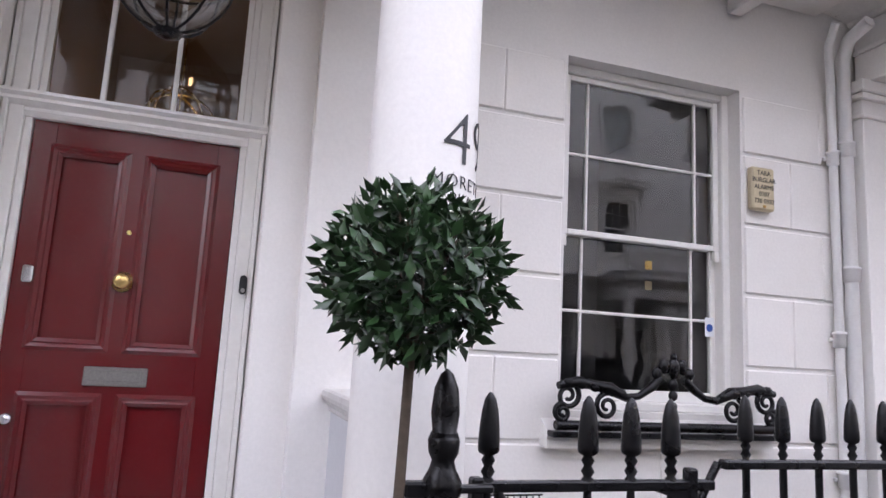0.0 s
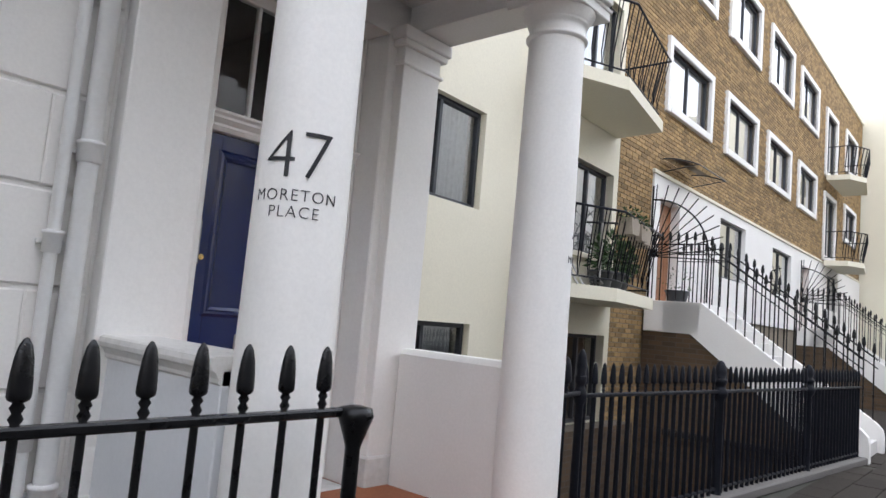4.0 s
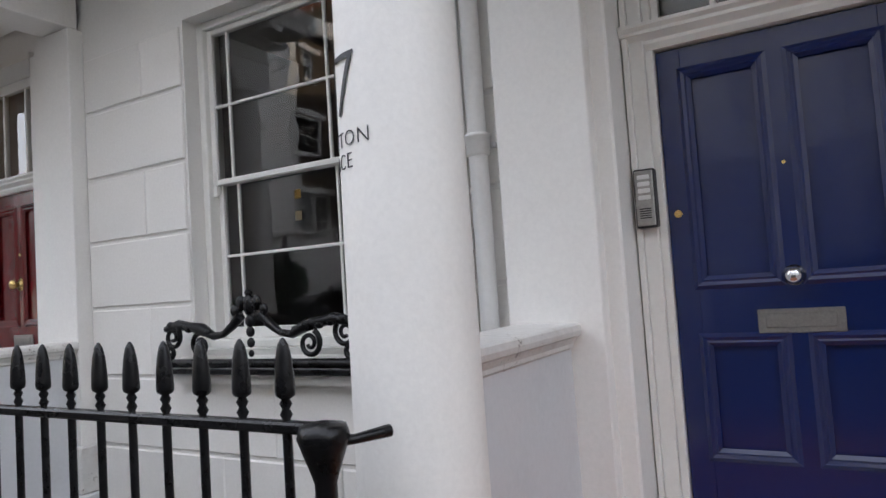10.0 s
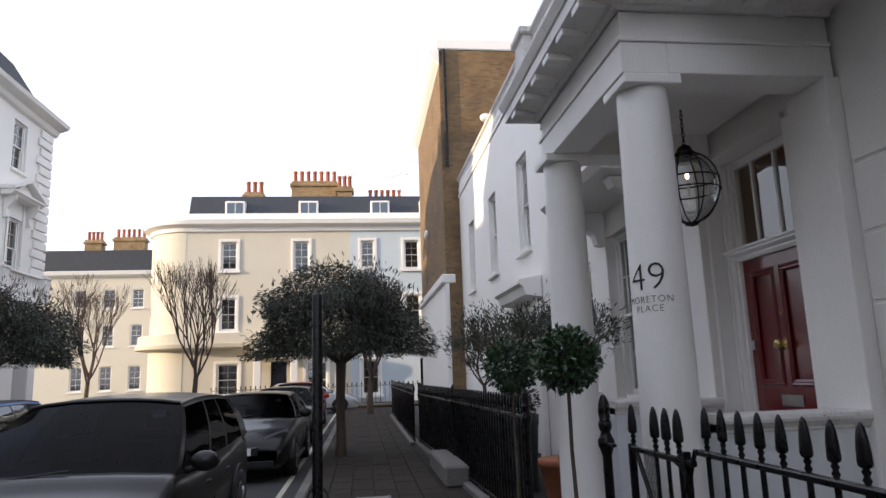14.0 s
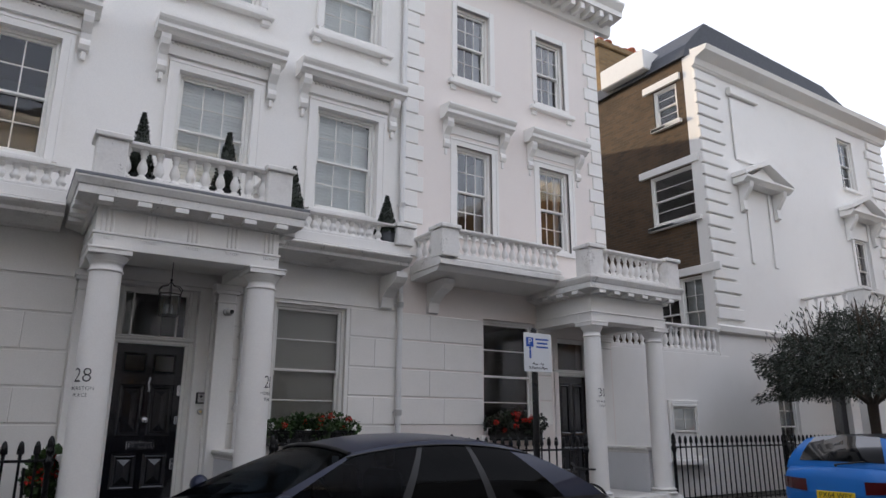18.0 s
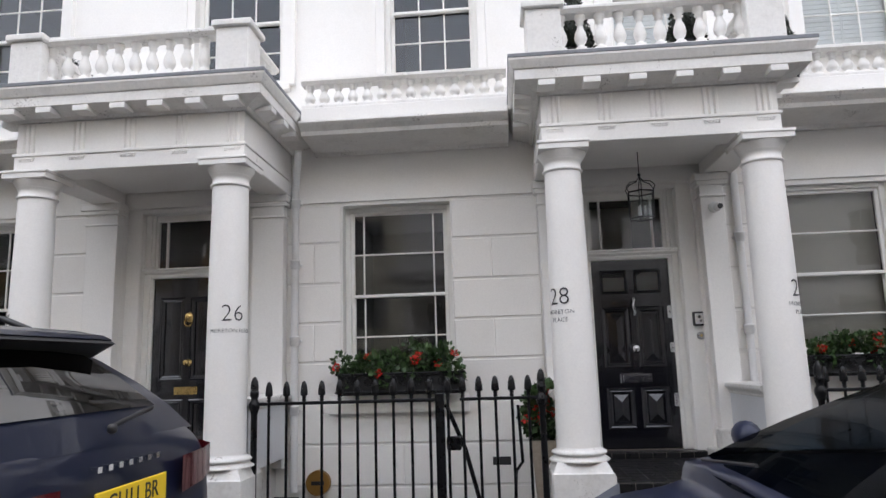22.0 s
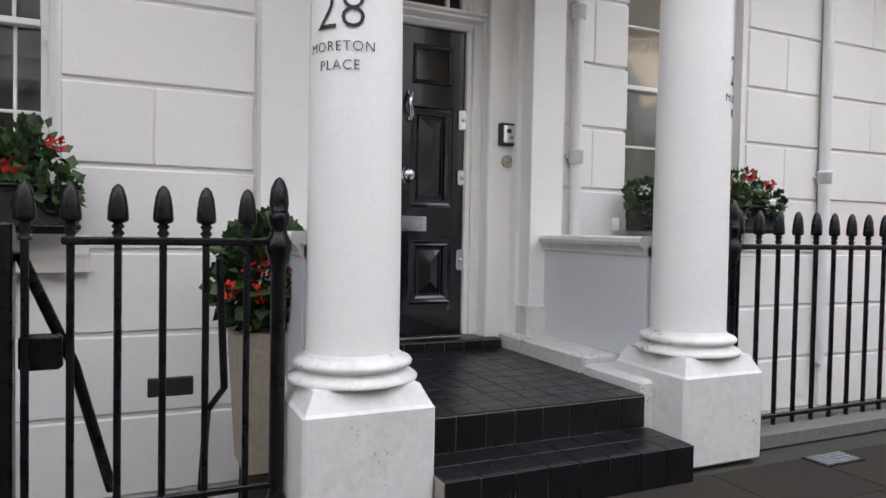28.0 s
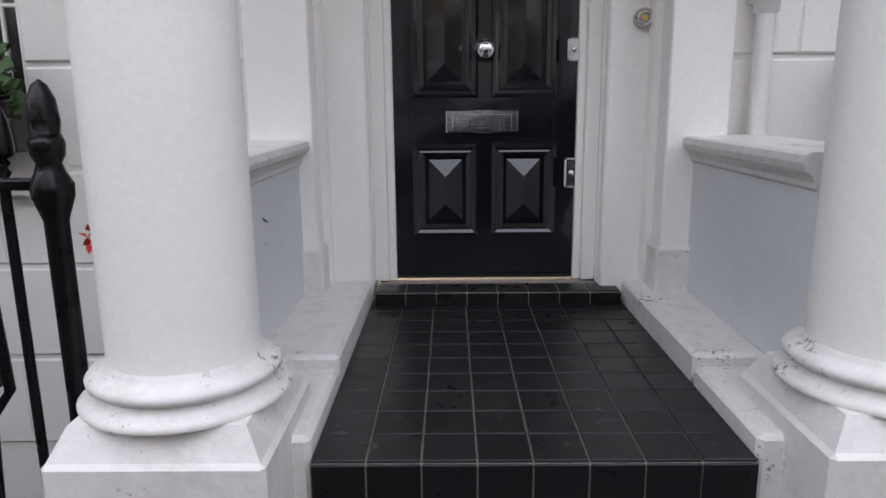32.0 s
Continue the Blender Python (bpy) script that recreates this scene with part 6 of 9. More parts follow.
for k in range(18):
    me.tube([(0.0, 0, 0.15 + 0.05 * k), (0.19, 0, 0.15 + 0.05 * k)], 0.0025, 4)
solo("wire_mesh", me, IRON, pose(-4.40, -1.575, 0), "square wire mesh tied to the gate", "wire mesh")
cl = MB()
rng = random.Random(4)
for k in range(6):
    pts = [(0.075 * math.cos(q) + rng.uniform(-0.012, 0.012), 0.04 * math.sin(q), 0.018 * k + rng.uniform(-0.01, 0.01)) for q in [math.pi * 2 * i / 16 for i in range(16)]]
    cl.tube(pts, 0.013, 6, closed=True)
solo("red_rope", cl, mat("red_rope", (0.30, 0.03, 0.03), 0.85, grain=0.4, grain_size=60), pose(-3.78, -1.60, 0.58), "coil of red rope tied round the gate", "rope")

# left of 49: railings and houses to the street corner
railing(FA, -15.5, -6.75, -1.98, "long black spear-headed area railing", h_rail=1.08, h_tip=1.29, fat=0.75, step=0.135, newels=(0.0, 4.5, 8.7), y1=-1.70)
railing(FA, -26.5, -15.6, -2.1, "black spear-headed railing by the corner", h_rail=1.08, h_tip=1.29, step=0.16, newels=(0.0, 5.0, 9.2))
solo("plinth_block", MB().box(-11.9, -9.8, -2.14, -1.80, 0.0, 0.28, 0.03), KERB, None, "grey weathered stone plinth under the railing", "plinth")

# number 51 with the balustraded parapet
N51 = [(-13.75, -12.85, 3.85, 5.78), (-16.9, -16.0, 3.85, 5.82), (-20.1, -19.2, 3.85, 5.85), (-10.6, -9.6, 1.2, 3.0)]
wall_with_openings("wall_corner_house", FA, -21.78, -8.95, 0.0, 7.15, 0.3, N51, WHITE, "smooth white stucco house wall with upper windows")
for a, c, z0, z1 in N51:
    sash_window(FA, a, c, z0, z1, cols=(0, 0.5, 1), y=0.10)
balustrade(FA, [(-21.78, 0.05, -8.95, 0.05)], 7.15, 0.62, "white stucco balustraded parapet above windows", step=0.19)
solo("roof_corner_house", MB().box(-21.78, -8.95, 0.3, 7.0, 6.95, 7.17), LEAD, None, "flat lead roof behind a parapet", "roof", kind="structure")
b51 = thing("balcony", FA, "white stucco balcony on scrolled brackets", "balcony", "first-floor balconies")
part("slab", MB().prism([(0.0, 3.55), (-0.7, 3.58), (-0.78, 3.66), (-0.78, 3.74), (0.0, 3.76)], -9.2, -7.0, "x"), WHITE, b51)
for x in (-9.0, -7.3):
    part("scroll_bracket", MB().prism([(0.0, 3.1), (-0.1, 3.12), (-0.14, 3.25), (-0.3, 3.38), (-0.5, 3.44), (-0.55, 3.55), (0.0, 3.55)], x - 0.09, x + 0.09, "x"), WHITE, b51)
balustrade(FA, [(-9.1, -0.62, -7.0, -0.62), (-9.1, -0.6, -9.1, 0.0)], 3.76, 0.55, "white stucco balustrade along a balcony")
dh = thing("door_hood", FA, "white stucco door hood with a moulded cornice", "door hood")
part("hood", MB().prism([(0.0, 2.8), (-0.3, 2.85), (-0.35, 3.0), (-0.42, 3.05), (-0.42, 3.12), (0.0, 3.2)], -14.5, -12.2, "x"), WHITE, dh)
for x in (-14.3, -12.4):
    part("pilaster", MB().box(x - 0.15, x + 0.15, -0.1, 0.0, 0.0, 2.8, 0.01), WHITE, dh)

# tall brick house behind, and its white street front
BX = -21.8
TALL = Matrix.Diagonal((1, 1, 1.19, 1))
solo("wall_tall_brick_end", MB().box(-30.5, BX, -0.40, 9.0, 0.0, 10.4), ENDB, TALL, "tall yellow stock brick end wall", "wall", kind="structure")
solo("wall_tall_brick_front", MB().box(-30.5, BX - 0.002, -0.5, -0.402, 3.9, 10.4), ENDX, TALL, "tall stock brick street front, coloured dark for shade", "wall", kind="structure")
solo("wall_tall_brick_end_trim", MB().box(-30.6, BX + 0.02, -0.55, -0.402, 0.0, 3.65, 0.03).box(-30.7, BX + 0.04, -0.66, -0.2, 3.65, 3.9, 0.03).box(-30.7, BX + 0.05, -0.6, 9.1, 10.42, 10.75, 0.03).prism([(-0.5, 9.95), (-0.56, 10.0), (-0.68, 10.1), (-0.8, 10.25), (-0.82, 10.4), (-0.5, 10.41)], -30.7, BX + 0.05, "x"), WHITE, TALL, "white stucco ground floor, cornice and coping", "trim", kind="structure")
solo("drainpipe", MB().tube([(BX + 0.07, -0.34, 6.9), (BX + 0.07, -0.34, 10.4)], 0.06, 10), IRON, TALL, "black soil pipe on the brick end wall", "drainpipe")
sl2 = thing("wall_lamp", pose(-26.5, -0.52, 6.9), "white bulkhead lamp on the brick front", "wall lamp", "bulkhead lamps")
part("bulkhead", MB().ball((0, -0.1, 0), 0.16, 12, 8, 1, 0.6, 1.2), PLATEW, sl2)
sl = thing("wall_lamp", pose(BX + 0.02, 1.0, 9.9), "white bulkhead lamp on the brick wall", "wall lamp")
part("bulkhead", MB().ball((0.12, 0, 0), 0.2, 12, 8, 0.6, 1, 0.8), PLATEW, sl)
# black pole at the kerb
pl = thing("street_pole", pose(-6.3, -3.60, 0), "plain black steel post at the kerb", "post")
part("post", MB().lathe([(0.045, 0.0), (0.045, 2.2), (0.03, 2.225), (0.001, 2.23)], 0, 0, 14), IRON, pl)
part("wheel_lock_loop", MB().tube([(0.0, 0.11 * math.cos(q) - 0.0, 0.38 + 0.26 * math.sin(q)) for q in [math.pi * 2 * i / 24 for i in range(24)]], 0.008, 6, closed=True), TRIMB, pl, "black bicycle lock left hanging")

# ---- the set-back block: balconies, windows, stairs, canopy ----
def casement(M, u0, u1, z0, z1, y, n, label, frame_mat, backing=True, group=""):
    t = thing(numbered("window"), M, label, "window", group, "structure")
    w = 0.05
    f = MB()
    f.box(u0, u0 + w, y, y + 0.07, z0, z1, 0.004).box(u1 - w, u1, y, y + 0.07, z0, z1, 0.004)
    f.box(u0 + w, u1 - w, y, y + 0.07, z1 - w, z1, 0.004).box(u0 + w, u1 - w, y, y + 0.07, z0, z0 + w, 0.004)
    part("window_frame", f, frame_mat, t)
    for k in range(n):
        a, c = u0 + w + (u1 - u0 - 2 * w) * k / n, u0 + w + (u1 - u0 - 2 * w) * (k + 1) / n
        if k:
            part("mullion", MB().box(a - 0.025, a + 0.025, y - 0.004, y + 0.06, z0 + w, z1 - w, 0.004), frame_mat, t)
        p = MB().quad((a + 0.02, y + 0.03, z0 + w), (c - 0.02, y + 0.03, z0 + w), (c - 0.02, y + 0.03, z1 - w), (a + 0.02, y + 0.03, z1 - w))
        o = part("pane", p, GLASSF, t)
        o.visible_shadow = False
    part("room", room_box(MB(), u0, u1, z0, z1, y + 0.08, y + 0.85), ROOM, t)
    if backing:
        k = MB()
        rows_ = [[(u0 + w + (u1 - u0 - 2 * w) * i / 60, y + 0.13 + 0.02 * math.sin(i * 1.7), zz) for i in range(61)] for zz in (z0, z1)]
        k.grid(rows_)
        part("net_curtain", k, CURTAIN, t)
    return t


for i, (a, c, z0, z1) in enumerate(WC):
    casement(FK, a, c, z0, z1, YB + 0.08, 2 if c - a < 2 else 4, "dark aluminium window with net curtains", ALU, backing=i != 3)
    if i in (1, 3, 4, 6):
        fr = MB().box(a - 0.08, a, YB - 0.04, YB + 0.05, z0 - 0.08, z1 + 0.08).box(c, c + 0.08, YB - 0.04, YB + 0.05, z0 - 0.08, z1 + 0.08)
        fr.box(a, c, YB - 0.04, YB + 0.05, z1, z1 + 0.08).box(a, c, YB - 0.06, YB + 0.05, z0 - 0.08, z0, 0.01)
        solo("window_surround", fr, CREAM, FK, "cream rendered window surround", "window surround")
for a, c, z0, z1 in WBR:
    casement(FC, a, c, z0, z1, YB + 0.06, 2 if c - a < 2.2 else 3, "dark metal window in a thick white surround", ALU)
    fr = MB().box(a - 0.14, a, YB - 0.06, YB + 0.06, z0 - 0.14, z1 + 0.14, 0.01).box(c, c + 0.14, YB - 0.06, YB + 0.06, z0 - 0.14, z1 + 0.14, 0.01)
    fr.box(a, c, YB - 0.058, YB + 0.06, z1, z1 + 0.14, 0.01).box(a, c, YB - 0.08, YB + 0.06, z0 - 0.14, z0, 0.01)
    solo("window_surround", fr, WHITE, FC, "thick white window surround on brick", "window surround", "white window surrounds")
for i, (a, c, z0, z1) in enumerate(DBR):
    if i in (0, 3):
        dd = thing(numbered("door"), FC, "varnished oak boarded door, closed", "door", kind="structure")
        part("leaf", MB().box(a, c, YB + 0.14, YB + 0.2, z0, z1 - 0.02, 0.004), WOODD, dd)
        for k in range(5):
            part("board", MB().box(a + 0.1 + (c - a - 0.2) * k / 5 + 0.006, a + 0.1 + (c - a - 0.2) * (k + 1) / 5 - 0.006, YB + 0.125, YB + 0.141, z0 + 0.15, z1 - 0.2, 0.004), WOODD, dd)
    else:
        casement(FC, a, c, z0, z1, YB + 0.06, 2, "dark metal window in a white wall", ALU)




def angular_balcony(M, x0, x1, z, label):
    """A concrete balcony with a slanting front corner and a railing of looped bars."""
    t = thing("balcony", M, label, "balcony", "angular concrete balconies")
    y0, y1 = YB, YB - 1.0
    out = [(x0, y0), (x0 + 0.05, y1 + 0.35), (x0 + 0.75, y1), (x1 - 0.1, y1 + 0.25), (x1, y0)]
    part("slab", MB().prism(out, z - 0.16, z, "z"), CREAM, t)
    rail = [(x0 + 0.04, y0 - 0.02), (x0 + 0.0, y1 + 0.33), (x0 + 0.73, y1 - 0.06), (x1 - 0.05, y1 + 0.2), (x1 - 0.02, y0 - 0.02)]
    part("top_rail", MB().tube([(x, y, z + 0.92) for x, y in rail], 0.016, 6), IRONB, t)
    low = [(x0 + 0.08, y0), (x0 + 0.1, y1 + 0.40), (x0 + 0.77, y1 + 0.07), (x1 - 0.16, y1 + 0.3), (x1 - 0.06, y0)]
    part("low_rail", MB().tube([(x, y, z + 0.10) for x, y in low], 0.012, 6), IRONB, t)
    for i in range(4):
        n = 5 if i in (1, 2) else 3
        if i == 2:
            n = 7
        for k in range(n):
            q = (k + 0.5) / n
            a = (rail[i][0] + (rail[i + 1][0] - rail[i][0]) * q, rail[i][1] + (rail[i + 1][1] - rail[i][1]) * q)
            b = (low[i][0] + (low[i + 1][0] - low[i][0]) * q, low[i][1] + (low[i + 1][1] - low[i][1]) * q)
            part("looped_bar", MB().tube([(a[0] - 0.05, a[1], z + 0.92), (b[0] - 0.03, b[1], z + 0.25), (b[0], b[1], z + 0.10), (b[0] + 0.03, b[1], z + 0.25), (a[0] + 0.05, a[1], z + 0.92)], 0.008, 5), IRONB, t)
    return t


angular_balcony(FK, 4.15, 6.85, 1.95, "cream concrete balcony with looped iron railing and plant pots")
angular_balcony(FK, 4.15, 6.85, 4.55, "cream concrete balcony with looped iron railing")
angular_balcony(FC @ Matrix.Translation((0, -0.1, 0)), 21.5, 24.3, 7.0, "white concrete balcony with looped railing and planters")
angular_balcony(FC @ Matrix.Translation((0, -0.1, 0)), 21.5, 24.3, 4.25, "white concrete balcony with looped iron railing")


def pot(M, r, h, material, label, plant=None, seed=1, n=220, leaf=0.07, spread=1.5, tall=1.2, lm=None, cat="plant pot"):
    t = thing("potted_plant" if n else "plant_pot", M, label, "potted plant" if n else cat)
    part("pot", MB().lathe([(r * 0.72, 0), (r * 0.95, h * 0.85), (r, h * 0.86), (r * 1.03, h), (r * 0.9, h), (r * 0.85, h * 0.9), (0.001, h * 0.9)], 0, 0, 18), material, t)
    if n:
        part("foliage", leaf_cloud(n, ball_place((0, 0, h + r * tall * 0.7), r * spread, r * spread, r * tall, 0.2), leaf, seed), lm or LEAFG, t)
    return t


for i, (dx, dy, r, h, n) in enumerate(((1.35, -0.5, 0.17, 0.26, 0), (1.75, -0.45, 0.2, 0.28, 420), (2.1, -0.4, 0.17, 0.28, 300), (2.35, -0.3, 0.15, 0.25, 150))):
    pot(FK @ Matrix.Translation((4.15 + dx, YB + dy, 1.95)), r, h, DARKP, "dark plastic pot with a leafy plant on a balcony" if n else "empty dark plastic pot on a balcony", seed=20 + i, n=n, spread=1.5, tall=1.6, leaf=0.10)
for i, dx in enumerate((0.95, 1.5, 1.85, 2.15)):
    t = thing("railing_planter", FK @ Matrix.Translation((4.15 + dx, YB - 1.02 + 0.1 * i, 2.62)), "grey trough planter hooked over a balcony rail", "planter", "rail planters")
    part("trough", MB().prism([(-0.14, 0.2), (-0.1, 0.0), (0.1, 0.0), (0.14, 0.2)], -0.09, 0.09, "y"), STONEP, t)
    if i < 2:
        part("foliage", leaf_cloud(150, ball_place((0, 0, 0.24), 0.2, 0.13, 0.10, 0.1), 0.05, 40 + i, droop=0.4), LEAFG, t)
bk = thing("folding_chair", FK @ pose(4.62, YB - 0.45, 1.95, 0, 0, 15), "grey folded garden chair leaning on the balcony wall", "chair")
for s in (-1, 1):
    part("leg", MB().tube([(s * 0.2, -0.2, 0.0), (s * 0.2, 0.25, 0.72)], 0.014, 6), STEEL, bk)
    part("leg", MB().tube([(s * 0.17, 0.0, 0.0), (s * 0.17, 0.1, 0.6)], 0.014, 6), STEEL, bk)
part("seat", MB().box(-0.18, 0.18, 0.06, 0.12, 0.18, 0.55, 0.01), DARKP, bk)
part("backrest", MB().box(-0.18, 0.18, 0.18, 0.23, 0.5, 0.7, 0.01), DARKP, bk)
sc = thing("kick_scooter", FK @ pose(5.2, YB - 0.62, 1.95, 0, 0, 20), "grey kick scooter standing on the balcony", "scooter")
part("stem", MB().tube([(0, 0, 0.08), (0.02, 0, 0.85)], 0.018, 8), STEEL, sc)
part("handlebar", MB().tube([(0.02, -0.2, 0.85), (0.02, 0.2, 0.85)], 0.014, 8), TRIMB, sc)
part("deck", MB().box(-0.5, 0.0, -0.06, 0.06, 0.06, 0.09, 0.008), TRIMB, sc)
for x in (-0.52, 0.03):
    part("wheel", MB().prism(arc(x, 0.07, 0.07, 0, 360, 16)[:-1], -0.015, 0.015, "y"), RUBBER, sc)

# entrance stairs, their railings, the fan screen and the canopy
def front_stairs(M, x0, x1, label, lt=2.0, yl=0.05, slope=0.72, full=True):
    """Stairs that come down from a landing at the door towards the street, between two rendered strings."""
    t = thing("entrance_stairs", M, label, "stairs")
    part("landing", MB().box(x0, x1, yl, YB - 0.03, lt - 0.5, lt, 0.012), WHITE, t)
    yf = yl - (lt - 0.42) / slope
    for a in (x0, x1 - 0.14):
        part("string", MB().prism([(yl, lt), (yf, 0.42), (yf - 0.08, 0.33), (yf - 0.10, 0.22), (yf - 0.10, -0.05), (yf + 0.34, -0.05), (yl + 0.14, lt - 0.5), (yl + 0.6, lt - 0.5), (yl + 0.6, lt)], a, a + 0.14, "x"), WHITE, t)
    part("side_wall", MB().prism([(YB - 0.02, -1.35), (YB - 0.02, lt - 0.5), (yl + 0.14, lt - 0.5), (yf + 0.34, -0.05), (yf + 0.34, -1.35)], x0 + 0.03, x1 - 0.03, "x"), BROWNB, t)
    n = 10
    for k in range(n):
        ya, za = yl - k * (yl - yf) / n, lt - (k + 1) * lt / (n + 1)
        part("step", MB().box(x0 + 0.14, x1 - 0.14, ya - (yl - yf) / n - 0.02, ya, za - 0.25, za, 0.008), PORCH, t)
    for a in (x0 + 0.07, x1 - 0.07):
        r = thing("stair_railing", M, "black iron stair railing with spear-headed bars", "railing", "stair railings")
        bm0 = bar_mesh(0.95, 1.16, 0.011, 0.0, IRON, False, 0.95)
        y = YB - 0.12
        while y > yf - 0.02:
            z = lt if y > yl else lt - (yl - y) * slope
            part("bar", bm0, None, r, at=(a, y, z - 0.02))
            y -= 0.135
        for d, q in ((0.93, 0.014), (0.80, 0.009)):
            part("handrail", MB().tube([(a, YB, lt + d), (a, yl, lt + d), (a, yf, 0.42 + d)], q, 6), IRON, r)


front_stairs(FC, 8.15, 9.62, "white rendered outside stairs up to a front door")
front_stairs(FC, 18.6, 20.1, "white rendered stairs up to a further front door")
for x0_, nm in ((8.12, "near"), (18.57, "far")):
    fs = thing("fan_screen", FC @ pose(x0_, YB - 0.1, 2.0, 0, 0, -90), "black iron fan-shaped security screen beside the landing", "iron screen", "fan screens")
    part("hoop", MB().tube([(0.95 * math.sin(q), 0, 0.72 + 0.95 * math.cos(q)) for q in [i * math.pi / 20 for i in range(11)]] + [(0.95, 0, 0.0)], 0.014, 6), IRON, fs)
    for k in range(11):
        q = k * math.pi / 20 + 0.05
        part("spoke", MB().tube([(0.0, 0, 0.72), (1.2 * math.sin(q), 0, 0.72 + 1.2 * math.cos(q))], 0.010, 5), IRON, fs)
    part("post", MB().tube([(0, 0, -0.1), (0, 0, 1.9)], 0.016, 6), IRON, fs)
cn = thing("door_canopy", FC @ Matrix.Translation((9.3, YB - 0.03, 4.33)) @ Matrix.Diagonal((0.72, 0.55, 0.5, 1)), "curved clear canopy on a dark frame over the door", "canopy")
prof = [(-x * 1.15, 0.42 * math.cos(x * 1.3) - 0.1) for x in [i / 8 for i in range(9)]]
part("sheet", MB().grid([[(-0.95, y, z) for y, z in prof], [(0.95, y, z) for y, z in prof]]), glass_mat("acrylic_sheet", (0.7, 0.68, 0.62), 1.0), cn)
for x in (-0.95, 0.95):
    part("rib", MB().tube([(x, y, z) for y, z in prof], 0.022, 6), ALU, cn)
    part("arm", MB().tube([(x, 0, -0.15), (x, -1.1, 0.02)], 0.016, 6), ALU, cn)
part("front_bar", MB().tube([(-0.95, prof[-1][0], prof[-1][1]), (0.95, prof[-1][0], prof[-1][1])], 0.02, 6), ALU, cn)
pot(FC @ Matrix.Translation((8.6, YB - 0.4, 2.0)), 0.2, 0.2, DARKP, "dark trough with low plants beside the door", seed=60, n=60, leaf=0.06)

# railing of the set-back block
railing(FK, 1.02, 1.62, -1.28, "blue-black spear railing beside the porch", h_rail=1.0, h_tip=1.25, step=0.3, material=IRONB, kerb=False, low=0, newels=(0.6,), y1=-1.20)
railing(FK, 1.62, 8.02, -1.20, "long blue-black spear-headed railing", h_rail=0.98, h_tip=1.21, step=0.118, r=0.019, fat=0.68, material=IRONB, newels=(2.2, 4.5), y1=-2.16)
railing(FK, 9.75, 18.4, -2.4, "blue-black iron spear-headed railing", h_rail=0.98, h_tip=1.21, step=0.14, r=0.012, fat=0.62, material=IRONB, newels=(0.0, 4.5), y1=-2.75)

# ---- far side: fittings of 26, 28 and 30 ----
def on_b(x, y, z, rz=0):
    return FB @ pose(-x, -(y + 13.98), z, 0, 0, rz)


for u, y, ang in ((2.605, -1.337, -39), (4.388, -1.304, 52)):
    lettering(FB, u, y, 0.1805, ang, [("28", 0.215, 1.90, 1.0), ("MORETON", 0.054, 1.769, 1.1), ("PLACE", 0.054, 1.70, 1.1)], lab)
for u, y, ang in ((-0.505, -1.42, 36), (-2.50, -1.33, -47)):
    lettering(FB, u, y, 0.1805, ang, [("26", 0.215, 1.852, 1.0), ("MORETON PLACE", 0.050, 1.70, 1.05)], lab)

# 28: door furniture
letter_plate(d28, -0.013, 1.141, 0.335, 0.105, CHROME, "polished chrome letter plate")
door_knob(d28, 0.0, 1.459, 0.042, CHROME, "polished chrome centre knob")
kn = MB().tube([(0.02 + 0.0, -0.02, 2.0), (0.02, -0.05, 1.99), (0.0, -0.06, 1.93), (0.02, -0.05, 1.86), (0.02, -0.02, 1.84)], [0.016, 0.014, 0.012, 0.016, 0.02], 8)
kn.ball((0.02, -0.01, 2.0), 0.024, 8, 6).ball((0.02, -0.012, 1.835), 0.024, 8, 6)
part("door_knocker", kn, CHROME, d28, "chrome knocker")
for z, h in ((1.46, 0.105), (0.90, 0.14), (1.85, 0.14)):
    part("lock", MB().box(0.375, 0.432, -0.022, 0.0, z - h / 2, z + h / 2, 0.008).ball((0.405, -0.024, z), 0.014, 8, 6), CHROME, d28, "chrome lock")
door_knob(d26, 0.02, 1.455, 0.036, BRASS, "brass centre knob")
lion = MB().ball((0.02, -0.02, 1.98), 0.055, 12, 8, 1, 0.5, 1.1)
lion.tube([(0.02 + 0.045 * math.cos(q), -0.035, 1.925 + 0.05 * math.sin(q)) for q in [math.pi * 2 * i / 18 for i in range(18)]], 0.007, 6, closed=True)
part("ring_knocker", lion, BRASS, d26, "brass ring knocker on a round mask")
letter_plate(d26, 0.0, 1.135, 0.28, 0.09, BRASS, "brass letter plate")

# bell plates beside the door of 28
bp = thing("door_bell", on_b(-4.10, -14.062, 1.752), "framed door-entry plate with a round speaker", "doorbell")
part("surround", MB().box(-0.062, 0.062, -0.03, 0.02, -0.075, 0.075, 0.006), TRIMB, bp)
part("face_plate", MB().box(-0.046, 0.046, -0.038, -0.029, -0.058, 0.058, 0.004), CHROME, bp)
part("speaker", MB().prism(arc(-0.005, 0.02, 0.016, 0, 360, 14)[:-1], -0.044, -0.037, "y"), TRIMB, bp)
part("call_button", MB().prism(arc(0.012, -0.022, 0.012, 0, 360, 14)[:-1], -0.045, -0.037, "y"), STEEL, bp)
bp2 = thing("bell_push", on_b(-4.11, -14.068, 1.573), "round steel bell push", "bell push")
part("plate", MB().prism(arc(0, 0, 0.042, 0, 360, 24)[:-1], -0.012, 0.02, "y"), STEEL, bp2)
part("ring", MB().tube([(0.027 * math.cos(q), -0.014, 0.027 * math.sin(q)) for q in [math.pi * 2 * i / 20 for i in range(20)]], 0.005, 6, closed=True), CHROME, bp2)
part("button", MB().prism(arc(0, 0, 0.014, 0, 360, 14)[:-1], -0.020, -0.011, "y"), BRASS, bp2)
